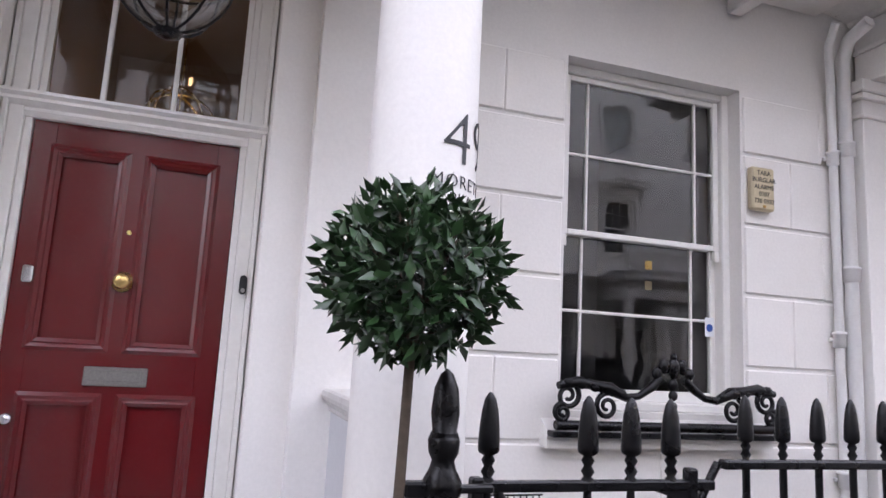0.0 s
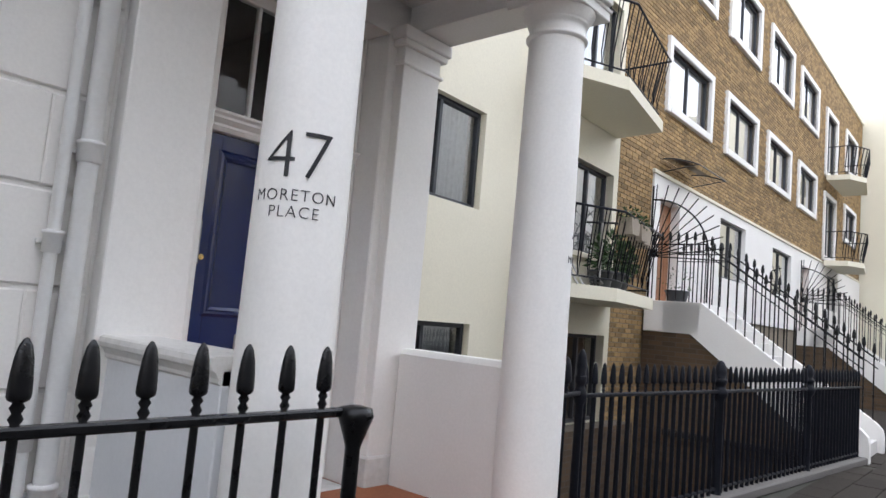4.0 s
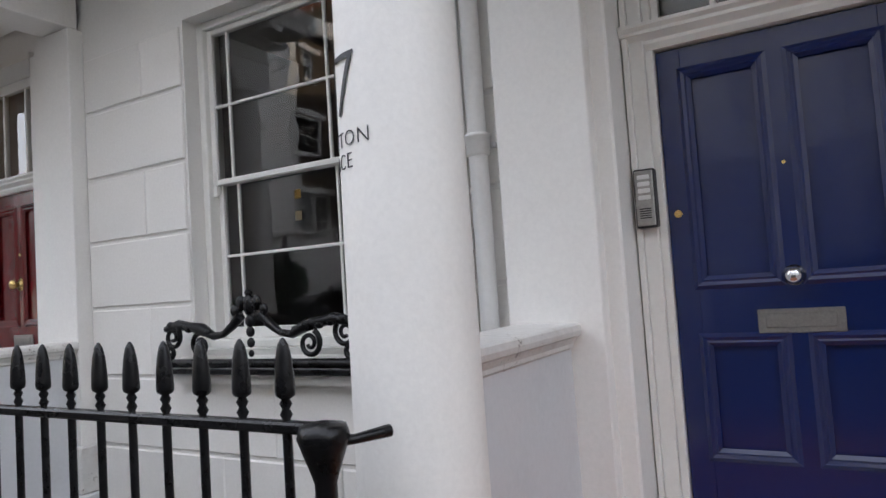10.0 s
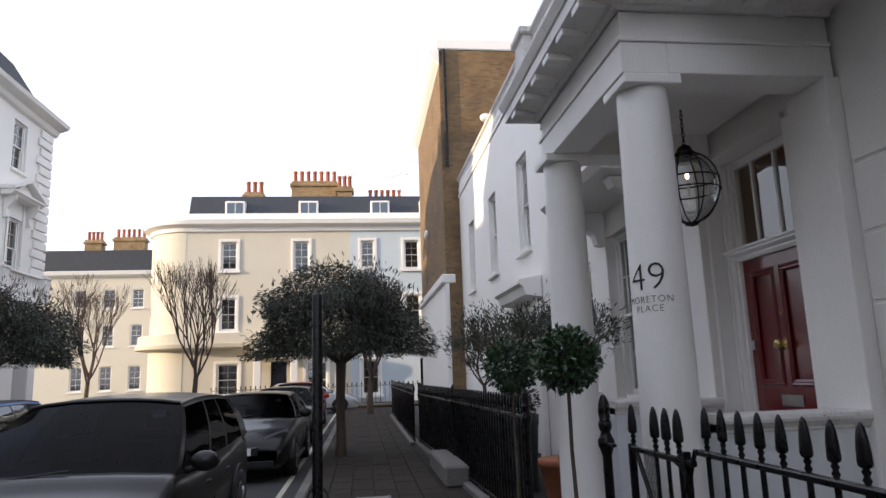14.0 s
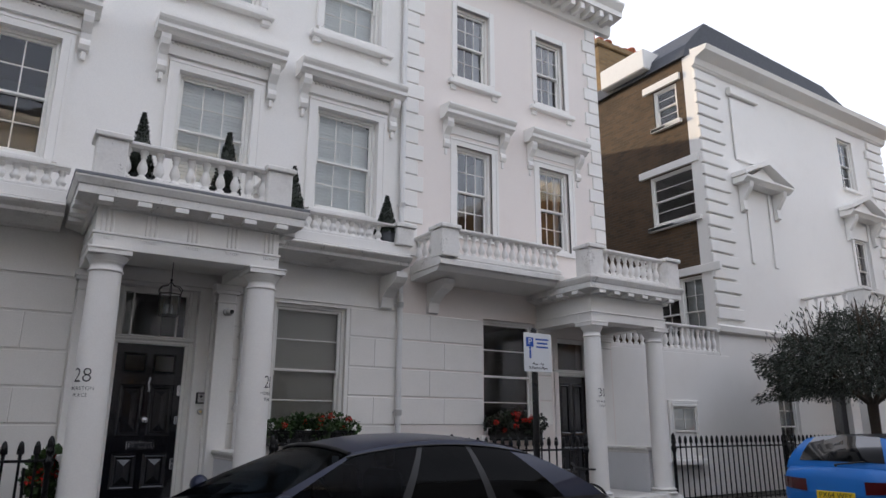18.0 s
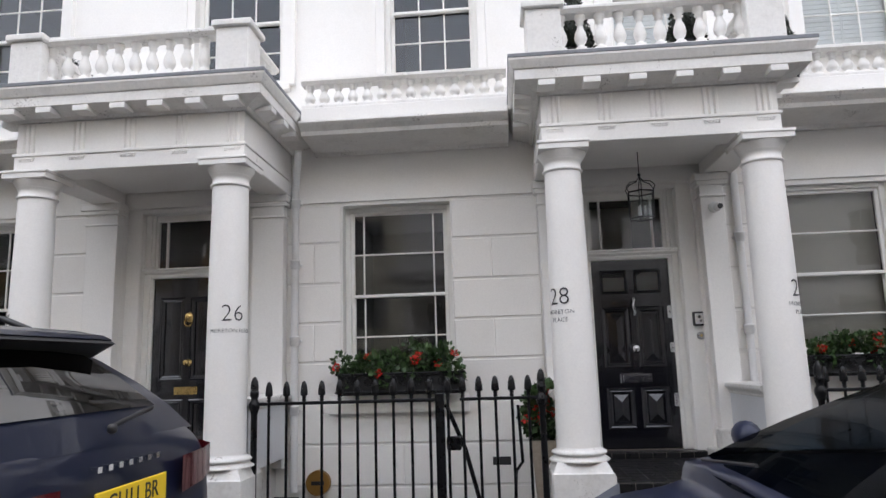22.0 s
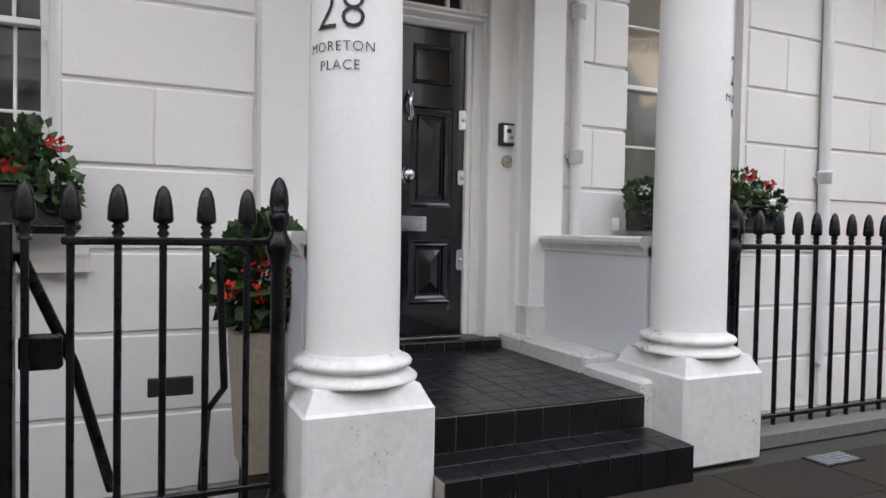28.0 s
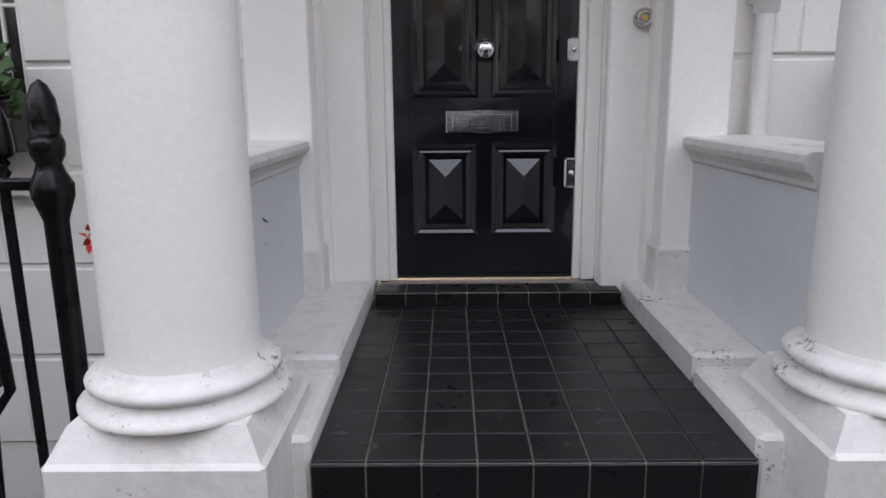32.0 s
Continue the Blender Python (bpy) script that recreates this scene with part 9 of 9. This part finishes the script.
        if roof_rails:
            part("roof_rail", MB().tube([(xr1 + 0.15, s * (wr - 0.01), zr - 0.03), (xr1 + 0.3, s * (wr - 0.01), zr + 0.03), (xw1 - 0.35, s * (wr - 0.01), zr + 0.03), (xw1 - 0.2, s * (wr - 0.01), zr - 0.02)], 0.018, 6), TRIMB, t)
        for x in (hl - 0.85, -hl + 0.88):
            y = s * (hw - 0.09)
            part("wheel_arch", MB().prism(arc(x, wheel, wheel + 0.055, 0, 180, 18), s * (hw - 0.25), s * (hw + 0.004), "y"), TRIMB, t)
            wb_ = MB()
            prof = [(wheel * 0.62, -0.10), (wheel * 0.93, -0.105), (wheel, -0.07), (wheel, 0.07), (wheel * 0.93, 0.105), (wheel * 0.62, 0.10)]
            rows_ = [[(x + r * math.cos(2 * math.pi * i / 28), y + d * s, wheel + r * math.sin(2 * math.pi * i / 28)) for i in range(28)] for r, d in prof]
            wb_.grid(rows_, True, True)
            w = part("tyre", wb_, RUBBER, t)
            rim = MB()
            rr = wheel * 0.64
            rim.grid([[(x + r * math.cos(2 * math.pi * i / 28), y + d * s, wheel + r * math.sin(2 * math.pi * i / 28)) for i in range(28)] for r, d in ((rr, 0.10), (rr * 0.92, 0.105), (rr * 0.88, 0.06))], True, True)
            for k in range(5):
                a = 2 * math.pi * k / 5
                rim.tube([(x + 0.03 * math.cos(a), y + s * 0.085, wheel + 0.03 * math.sin(a)), (x + rr * 0.92 * math.cos(a), y + s * 0.09, wheel + rr * 0.92 * math.sin(a))], [0.05, 0.03], 6)
            part("rim", rim, ALLOY, w)
    part("grille", MB().box(hl - 0.06, hl + 0.012, -hw * 0.42, hw * 0.42, 0.42, hood - 0.33, 0.02), TRIMB, t)
    part("front_bumper_intake", MB().box(hl - 0.08, hl + 0.008, -hw * 0.7, hw * 0.7, 0.24, 0.36, 0.02), TRIMB, t)
    part("rear_bumper", MB().box(-hl - 0.02, -hl + 0.12, -hw * 0.82, hw * 0.82, 0.24, 0.46, 0.04), TRIMB, t)
    part("wiper", MB().tube([(xw0 + 0.10, -0.5, zb + 0.04), (xw0 + 0.06, 0.1, zb + 0.10)], 0.008, 5), TRIMB, t)
    part("rear_wiper", MB().tube([(xr0 - 0.10, 0.02, tail + 0.06), (xr0 - 0.06, -0.36, tail + 0.11)], 0.011, 5).ball((xr0 - 0.10, 0.02, tail + 0.05), 0.022, 8, 6), TRIMB, t)
    if spoiler:
        part("roof_spoiler", MB().prism([(xr1 + 0.16, zr - 0.03), (xr1 - 0.10, zr - 0.045), (xr1 - 0.26, zr - 0.075), (xr1 - 0.31, zr - 0.10), (xr1 - 0.26, zr - 0.13), (xr1 + 0.0, zr - 0.13)], -wr * 0.99, wr * 0.99, "y"), paint, t)
        part("spoiler_lip", MB().prism([(xr1 - 0.25, zr - 0.125), (xr1 - 0.305, zr - 0.105), (xr1 - 0.33, zr - 0.12), (xr1 - 0.20, zr - 0.19), (xr1 + 0.02, zr - 0.14)], -wr * 0.985, wr * 0.985, "y"), TRIMB, t)
        part("roof_aerial", MB().prism([(xr1 + 0.42, zr - 0.01), (xr1 + 0.22, zr + 0.055), (xr1 + 0.18, zr + 0.05), (xr1 + 0.18, zr - 0.01)], -0.02, 0.02, "y"), paint, t)
    pf = part("front_plate", MB().box(hl + 0.012, hl + 0.02, -0.26, 0.26, 0.44, 0.55, 0.003), PLATEW, t)
    pr_ = part("rear_plate", MB().box(-hl - 0.03, -hl - 0.02, -0.26, 0.26, plate_z, plate_z + 0.11, 0.003), PLATEY, t)
    if plate_rear:
        part("lettering", text_mesh(plate_rear, 0.098, 0.001), LETTER, pr_, at=pose(-hl - 0.0315, 0, plate_z + 0.055, 0, 0, -90))
    if dashes:
        for k in range(7):
            part("badge_bar", MB().box(-hl - 0.006, -hl + 0.03, -0.24 + k * 0.072, -0.212 + k * 0.072, tail - 0.095, tail - 0.073), CHROME, t)
    part("permit", MB().box(xw1 + 0.02, xw1 + 0.024, 0.40, 0.50, zr - 0.20, zr - 0.15), PLATEW, t)
    return t


NAVYC, BLACKC, BMWC, GREYC = car_paint("dark_navy_car_paint", (0.005, 0.008, 0.022)), car_paint("black_car_paint", (0.010, 0.011, 0.014)), car_paint("slate_blue_car_paint", (0.012, 0.017, 0.042)), car_paint("dark_grey_car_paint", (0.013, 0.013, 0.014))
MINIC, WHITEC, REDC = car_paint("bright_blue_car_paint", (0.02, 0.15, 0.48)), car_paint("white_car_paint", (0.6, 0.61, 0.62)), car_paint("red_car_paint", (0.3, 0.02, 0.02))
RZ = -0.113
car(pose(1.95, -9.24, RZ, 0, 0, 0), NAVYC, 4.85, 1.93, 1.74, "dark navy large SUV with a roof spoiler, parked at the kerb", belt=1.18, hood=1.1, xw0=1.05, xw1=0.35, xr1=-1.62, xr0=-2.26, tail=1.2, plate_rear="GU11 BR", roof_rails=True, wheel=0.38, spoiler=True, dashes=True, lamp_up=0.03, plate_z=0.93, quarter=True, cpil=0.06)
car(pose(-4.22, -9.42, RZ, 0, 0, 0), BMWC, 4.20, 1.82, 1.46, "slate blue hatchback parked nose to tail", belt=0.97, hood=0.92, xw0=1.22, xw1=0.36, xr1=-1.15, xr0=-1.86, tail=0.98, arch=0.10, cpil=0.14)
car(pose(-13.5, -9.72, RZ, 0, 0, 180) @ pose(0, 0, 0, 0, 0, 0), MINIC, 3.75, 1.72, 1.42, "bright blue small hatchback with a black roof", belt=0.95, hood=0.93, xw0=0.95, xw1=0.42, xr1=-1.38, xr0=-1.66, tail=0.95, plate_rear="PX64 WFY", wheel=0.31, roof_paint=BLACKC, arch=0.03, cpil=0.06)
car(pose(-7.0, -5.45, RZ, 0, 0, 0), GREYC, 4.4, 1.78, 1.53, "dark grey people carrier parked at the kerb", belt=0.94, hood=0.93, xw0=1.15, xw1=0.2, xr1=-1.85, xr0=-2.05, tail=1.02, wheel=0.34)
car(pose(-14.0, -5.25, RZ, 0, 0, 0), GREYC, 4.3, 1.78, 1.40, "dark grey hatchback with a broad grille", belt=0.93, hood=0.90, xw0=0.9, xw1=0.15, xr1=-1.4, xr0=-1.9, tail=0.95)
car(pose(-19.6, -5.3, RZ, 0, 0, 0), BLACKC, 4.3, 1.76, 1.42, "black saloon parked at the kerb", belt=0.93, hood=0.9, xw0=0.9, xw1=0.15, xr1=-1.2, xr0=-1.8, tail=0.95)
car(pose(-24.6, -5.4, RZ, 0, 0, 0), REDC, 4.0, 1.74, 1.5, "red hatchback parked further along", belt=0.95, hood=0.92)
car(pose(-33.0, -5.6, RZ, 0, 0, 100), WHITEC, 4.2, 1.76, 1.45, "white hatchback on the far street", belt=0.93, hood=0.9)
car(pose(-34.4, 2.2, RZ, 0, 0, -90), GREYC, 4.2, 1.76, 1.48, "grey hatchback on the far street", belt=0.93, hood=0.9)

# ---- street trees and front-garden plants ----
def limbs(b, p, d, length, r, depth, rng, tips, spread=0.7, up=0.15, taper=0.6, split=3):
    q = Vector(p)
    pts, rs = [tuple(q)], [r]
    n = 3
    dd = Vector(d)
    for i in range(n):
        dd = (dd + Vector((rng.uniform(-1, 1), rng.uniform(-1, 1), rng.uniform(-1, 1))) * 0.13 + Vector((0, 0, up * 0.3))).normalized()
        q = q + dd * length / n
        pts.append(tuple(q))
        rs.append(r * (1 - (1 - taper) * (i + 1) / n))
    b.tube(pts, rs, 6 if r > 0.02 else 4)
    if depth == 0:
        tips.append((q, dd))
        return
    for _ in range(split):
        v = Vector((rng.uniform(-1, 1), rng.uniform(-1, 1), rng.uniform(-0.4, 1)))
        limbs(b, q, (dd + v * spread).normalized(), length * rng.uniform(0.6, 0.85), r * taper, depth - 1, rng, tips, spread, up, taper, split)
    if depth > 1:
        m = Vector(pts[2])
        v = Vector((rng.uniform(-1, 1), rng.uniform(-1, 1), rng.uniform(-0.2, 1)))
        limbs(b, m, (dd + v * spread * 1.2).normalized(), length * 0.6, r * taper * 0.8, depth - 2, rng, tips, spread, up, taper, split)


def umbrella_tree(M, h_trunk, r, h, label, seed):
    """A pollarded street tree: a short trunk and a wide, flat, twiggy crown with small hanging leaves."""
    t = thing("street_tree", M, label, "tree", "clipped street trees")
    rng = random.Random(seed)
    part("trunk", MB().tube([(0, 0, -0.05), (0.02, 0.01, 0.25), (0.05, 0.0, 1.0), (0.03, 0.02, h_trunk)], [0.13, 0.095, 0.085, 0.10], 10), BARK, t)
    b, tips = MB(), []
    for k in range(7):
        a = k * 0.9 + rng.uniform(-0.2, 0.2)
        limbs(b, (0.03, 0.02, h_trunk - 0.1), (math.cos(a), math.sin(a), 0.75), r * 0.5, 0.05, 2, rng, tips, 0.75, 0.2, 0.55)
    part("branch_mass", b, BARK, t)
    zc = h_trunk + h * 0.16

    def place(rg):
        """Inside a dome with a nearly flat, drooping underside and a ragged rim."""
        while True:
            v = Vector((rg.uniform(-1.1, 1.1), rg.uniform(-1.1, 1.1), rg.uniform(-0.22, 1.05)))
            q = math.hypot(v.x, v.y)
            g = noise.noise(Vector((v.x * 2.6 + seed, v.y * 2.6, v.z * 2.6)))
            l = math.sqrt(q * q + v.z * v.z)
            if l < 0.93 + 0.28 * g and g > -0.4 and (l > 0.45 or rg.random() < 0.3) and v.z > -0.02 - 0.2 * q:
                break
        return (v.x * r, v.y * r, zc + v.z * h * 0.72), (v.x, v.y, 0.25 - 0.5 * q)
    part("crown", leaf_cloud(46000, place, 0.085, seed, 0.24, droop=0.3), LEAFD, t)
    tw = MB()
    for _ in range(420):
        p, d = place(rng)
        p = Vector(p)
        e = p + Vector((d[0] * 0.25, d[1] * 0.25, rng.uniform(-0.18, 0.34))) * r * 0.35
        tw.tube([p, (p + e) / 2 + Vector((0, 0, 0.04)), e], 0.005, 3)
    part("twig_mass", tw, TWIG, t)
    up = []
    rg2 = random.Random(seed + 1)

    def sprig(rg):
        a, q = rg.uniform(0, 6.283), rg.uniform(0, 1) ** 0.5
        return (q * r * math.cos(a), q * r * math.sin(a), zc + h * 0.66 * math.sqrt(max(0, 1 - q * q)) + rg.uniform(-0.1, 0.35)), (0.3 * math.cos(a), 0.3 * math.sin(a), 1)
    part("shoot_mass", leaf_cloud(420, sprig, 0.13, seed + 2, 0.25), LEAFO, t)
    return t


umbrella_tree(pose(-14.2, -3.65, 0), 1.85, 1.85, 2.1, "clipped street tree with a wide dark twiggy crown", 5)
umbrella_tree(pose(-16.4, -11.4, 0, 0, 0, 60), 1.9, 2.0, 2.1, "clipped street tree with a wide dark twiggy crown", 9)


def bare_tree(M, h, label, seed, depth=4):
    t = thing("bare_tree", M, label, "tree", "leafless winter trees")
    rng = random.Random(seed)
    part("trunk", MB().tube([(0, 0, -0.1), (0.03, 0, h * 0.12), (0.0, 0.04, h * 0.25)], [0.16, 0.12, 0.11], 10), BARK, t)
    b, tips = MB(), []
    for k in range(6):
        a = k * 1.05
        limbs(b, (0, 0.03, h * (0.2 + 0.02 * k)), (math.cos(a) * 0.45, math.sin(a) * 0.45, 1.0), h * 0.26, 0.06, depth, rng, tips, 0.42, 0.35, 0.6)
    part("branch_mass", b, TWIG, t)
    tw = MB()
    for p, d in tips:
        for _ in range(3):
            e = p + (d + Vector((rng.uniform(-0.5, 0.5), rng.uniform(-0.5, 0.5), rng.uniform(0, 0.6)))) * h * 0.07
            tw.tube([p, (p + e) / 2, e], 0.008, 3)
    part("twig_mass", tw, TWIG, t)


bare_tree(pose(-33.5, -10.9, 0), 6.6, "leafless winter street tree before the cream house", 3, 3)
bare_tree(pose(-42.5, -19.0, 0), 7.0, "leafless winter street tree round the corner", 4, 3)
bare_tree(pose(-29.0, -2.9, 0), 5.6, "slim leafless street tree", 6, 3)


def olive(M, h, r, label, seed, potted=True):
    t = thing("olive_tree", M, label, "tree", "olive trees in the front garden")
    rng = random.Random(seed)
    z0 = 0.45 if potted else 0.0
    part("trunk", MB().tube([(0, 0, z0), (0.04, 0.02, z0 + h * 0.2), (-0.02, 0.0, z0 + h * 0.45)], [0.05, 0.04, 0.035], 8), BARK, t)
    b, tips = MB(), []
    for k in range(6):
        a = k * 1.05 + 0.3
        limbs(b, (-0.02, 0, z0 + h * 0.42), (math.cos(a), math.sin(a), 1.1), r * 0.6, 0.02, 2, rng, tips, 0.8, 0.1, 0.55)
    part("branch_mass", b, BARK, t)

    def place(rg):
        p, d = rg.choice(tips)
        return (p.x + rg.gauss(0, r * 0.13), p.y + rg.gauss(0, r * 0.13), p.z + rg.gauss(0, r * 0.13)), d
    part("crown", leaf_cloud(2600, place, 0.075, seed, 0.24), LEAFO, t)
    if potted:
        part("pot", MB().lathe([(0.18, 0), (0.26, 0.42), (0.28, 0.43), (0.28, 0.5), (0.24, 0.5), (0.001, 0.46)], 0, 0, 18), POT, t, "terracotta pot")


olive(pose(-8.3, -0.95, 0), 1.9, 0.75, "silvery olive tree in a terracotta pot behind the railings", 14)
olive(pose(-10.9, -1.0, 0), 2.0, 0.85, "silvery olive tree behind the railings", 15)
olive(pose(-12.9, -1.0, 0), 1.9, 0.7, "silvery olive tree behind the railings", 16)
for i, x in enumerate((-9.3, -9.75)):
    pot(pose(x, -1.15, 0), 0.2, 0.95, DARKP, "dark planter with a clipped dark ball shrub", seed=70 + i, n=700, spread=1.1, tall=1.1, leaf=0.05, lm=LEAFD)
hd = thing("hedge", pose(-12.6, -1.45, 0), "dark clipped hedge behind the railings", "hedge", kind="stuff")
part("foliage", leaf_cloud(5200, lambda rg: ((rg.uniform(-2.6, 2.9), rg.uniform(-0.02, 0.3), rg.uniform(0.1, 1.02)), (0, -0.6, 0.4)), 0.08, 77, 0.5), LEAFD, hd)
part("core", MB().box(-2.6, 2.9, 0.08, 0.28, 0.0, 0.95, 0.05), LEAFD, hd)

# ---- pieces: paving, kerbs, bricks ----
def slab_field(parent_near, parent_far, x0, x1, y0, y1, row_d, wmin, wmax, near, seed, budget=300):
    """Paving in courses across the pavement. near(x, y): the stretch laid slab by slab."""
    rng = random.Random(seed)
    far = MB()
    n = 0
    y = y0
    while y < y1 - 0.05:
        d = min(row_d, y1 - y)
        x = x0 - rng.uniform(0, wmin)
        while x < x1:
            w = rng.choice((wmin, (wmin + wmax) / 2, wmax))
            dz = rng.uniform(-0.003, 0.003)
            if 0.5 < x + w and x < WX1 and y + d > -0.88 - 0.098 * (x + w - WX0):  # leave the sunken area open
                x += w
                continue
            if near(x, y) and n < budget:
                key = ("slab", round(w, 2), round(d, 2))
                if key not in MESHES:
                    MESHES[key] = MB().box(0.004, w - 0.004, 0.004, d - 0.004, -0.04, 0.0, 0.005).mesh("paving_slab", SLAB)
                part("paving_slab", MESHES[key], None, parent_near, at=(x, y, dz))
                n += 1
            else:
                far.box(x + 0.004, x + w - 0.004, y + 0.004, y + d - 0.004, -0.04, dz, 0.005)
            x += w
        y += d
    o = part("far_paving_slabs", far, SLABI, parent_far)
    o["kind"] = "stuff"


pv_near = bpy.data.objects["pavement_near"]
pv_opp = bpy.data.objects["pavement_opposite"]
slab_field(pv_near, pv_near, -33.5, 20.0, KA + 0.14, -1.55, 0.30, 0.42, 0.62, lambda x, y: -17.0 < x < -6.0, 1, 290)
slab_field(pv_opp, pv_opp, -30.0, 12.0, -12.36, KB - 0.14, 0.44, 0.5, 0.75, lambda x, y: -9.0 < x < 1.0, 2, 290)
kerbs_a = thing("kerb", FA, "grey granite kerb stones along the road", "kerb", kind="structure")
kme = MB().box(0.004, 0.896, 0, 0.14, -0.22, 0.0, 0.012).mesh("kerb_stone", KERB)
for i in range(58):
    part("kerb_stone", kme, None, kerbs_a, at=(-33.5 + 0.9 * i, KA, 0.0))
kerbs_b = thing("kerb", FA, "grey granite kerb stones along the road", "kerb", kind="structure")
for i in range(58):
    part("kerb_stone", kme, None, kerbs_b, at=(-33.5 + 0.9 * i, KB - 0.14, 0.0))
solo("area_floor", MB().box(-15.6, 1.0, -1.55, 0.02, -0.1, -0.015).box(8.1, 26.0, -2.4, YB, -0.1, -0.015), SLABI, None, "grey stone floor of the front areas", "floor", kind="structure")
solo("area_floor_opposite", MB().box(-9.0, 9.8, -1.37, 0.02, -1.35, -1.25), SLABI, FB, "grey stone floor of the sunken front areas", "floor", kind="structure")
solo("area_wall_opposite", MB().box(-9.0, 9.8, -1.36, -1.27, -1.3, -0.022).box(9.8, 9.95, -1.37, 0.02, -1.35, -0.022).box(-9.15, -9.0, -1.37, 0.02, -1.35, -0.022), WHITE, FB, "white painted wall under the pavement's edge", "wall", kind="structure")
solo("wall_terrace_opposite_basement", MB().box(-9.0, 7.1, 0.016, 0.3, -1.3, 0.0), WHITE, FB, "white stucco basement wall", "wall", kind="structure")
solo("wall_pink_house_basement", MB().box(7.1, 9.8, -0.028, 0.3, -1.3, 0.0), PINK, FB, "pale pink stucco basement wall", "wall", kind="structure")
porch_base = MB()
for a, c in ((-7.95, -5.55), (-2.80, -0.26), (2.36, 4.66)):
    porch_base.box(a, c, -1.27, 0.016, -1.3, -0.01)
solo("porch_foundation", porch_base, SLABI, FB, "grey stone base under the porches", "foundation", kind="structure")
ic = thing("inspection_cover", pose(-9.2, -3.1, 0.002), "square metal inspection cover in the pavement", "manhole cover", "pavement covers")
part("cover", MB().box(-0.25, 0.25, -0.18, 0.18, -0.02, 0.004, 0.003), STEEL, ic)
part("rim", MB().box(-0.29, 0.29, -0.22, -0.18, -0.02, 0.003).box(-0.29, 0.29, 0.18, 0.22, -0.02, 0.003), LEAD, ic)
vg = thing("vent_grate", pose(-4.98, -12.28, 0.002, 0, 0, 0), "small iron grate in the paving", "grate", "pavement covers")
part("rim", MB().box(-0.14, 0.14, -0.07, 0.07, -0.02, 0.002), IRON, vg)
for k in range(5):
    part("slat", MB().box(-0.12, 0.12, -0.055 + k * 0.024, -0.043 + k * 0.024, 0.0, 0.006, 0.002), LEAD, vg)
# yellow line and parking marks
solo("road_marking", MB().box(-33, 30, KA - 0.32, KA - 0.24, -0.113, -0.111).box(-33, -17.5, KB + 0.24, KB + 0.32, -0.113, -0.111), mat("road_paint", (0.55, 0.52, 0.42), 0.8, stain=0.5, stain_size=3, grain=0.3), None, "worn painted line along the kerb", "road marking", kind="structure")

# bricks of the block beside number 47
BR_L, BR_H = 0.225, 0.075
single = MB().box(0.005, BR_L - 0.005, -0.012, 0.02, 0.005, BR_H - 0.005, 0.004).mesh("brick", STOCKP)
holes = [(a - 0.14, c + 0.14, z0 - 0.14, z1 + 0.14) for a, c, z0, z1 in WBR]
bwall = bpy.data.objects["wall_brick_block"]
basem = bpy.data.objects["wall_brick_block_basement"]
rest = MB()
rest.v, rest.f = [], []
count = 0


def one(x, z, w, far):
    global count
    if not far and count < 300 and abs(w - BR_L) < 1e-6:
        part("brick", single, None, bwall, at=(x, YB + 0.012, z))
        count += 1
        return
    o = len(rest.v)
    a, c, d, e, f, b = x + 0.005, x + w - 0.005, z + 0.005, z + BR_H - 0.005, YB + 0.0, YB + 0.02
    i = 0.004
    rest.v.extend([(a, b, d), (c, b, d), (c, b, e), (a, b, e), (a + i, f, d + i), (c - i, f, d + i), (c - i, f, e - i), (a + i, f, e - i)])
    rest.f.extend([(o + 4, o + 5, o + 6, o + 7), (o, o + 1, o + 5, o + 4), (o + 1, o + 2, o + 6, o + 5), (o + 2, o + 3, o + 7, o + 6), (o + 3, o, o + 4, o + 7)])


def courses(x0, x1, z0, z1, near):
    k, z = 0, z0
    while z < z1 - 0.02:
        x = x0 - (BR_L / 2 if k % 2 else 0)
        while x < x1:
            w = BR_L
            a, c = max(x, x0), min(x + w, x1)
            if c - a > 0.03 and not any(h[0] - 0.02 < (a + c) / 2 < h[1] + 0.02 and h[2] < z + 0.04 < h[3] for h in holes):
                one(a, z, c - a, not near(a, z))
            x += w
        z += BR_H
        k += 1


courses(7.0, 28.6, 4.26, 10.58, lambda x, z: 7.0 < x < 9.0 and 4.2 < z < 7.6)
courses(7.0, 8.3, 1.95, 4.26, lambda x, z: False)
courses(7.0, 8.2, -1.2, 1.95, lambda x, z: False)
rest.s = [False] * len(rest.f)
o = part("far_bricks", rest, STOCK, bwall)
o["kind"] = "stuff"
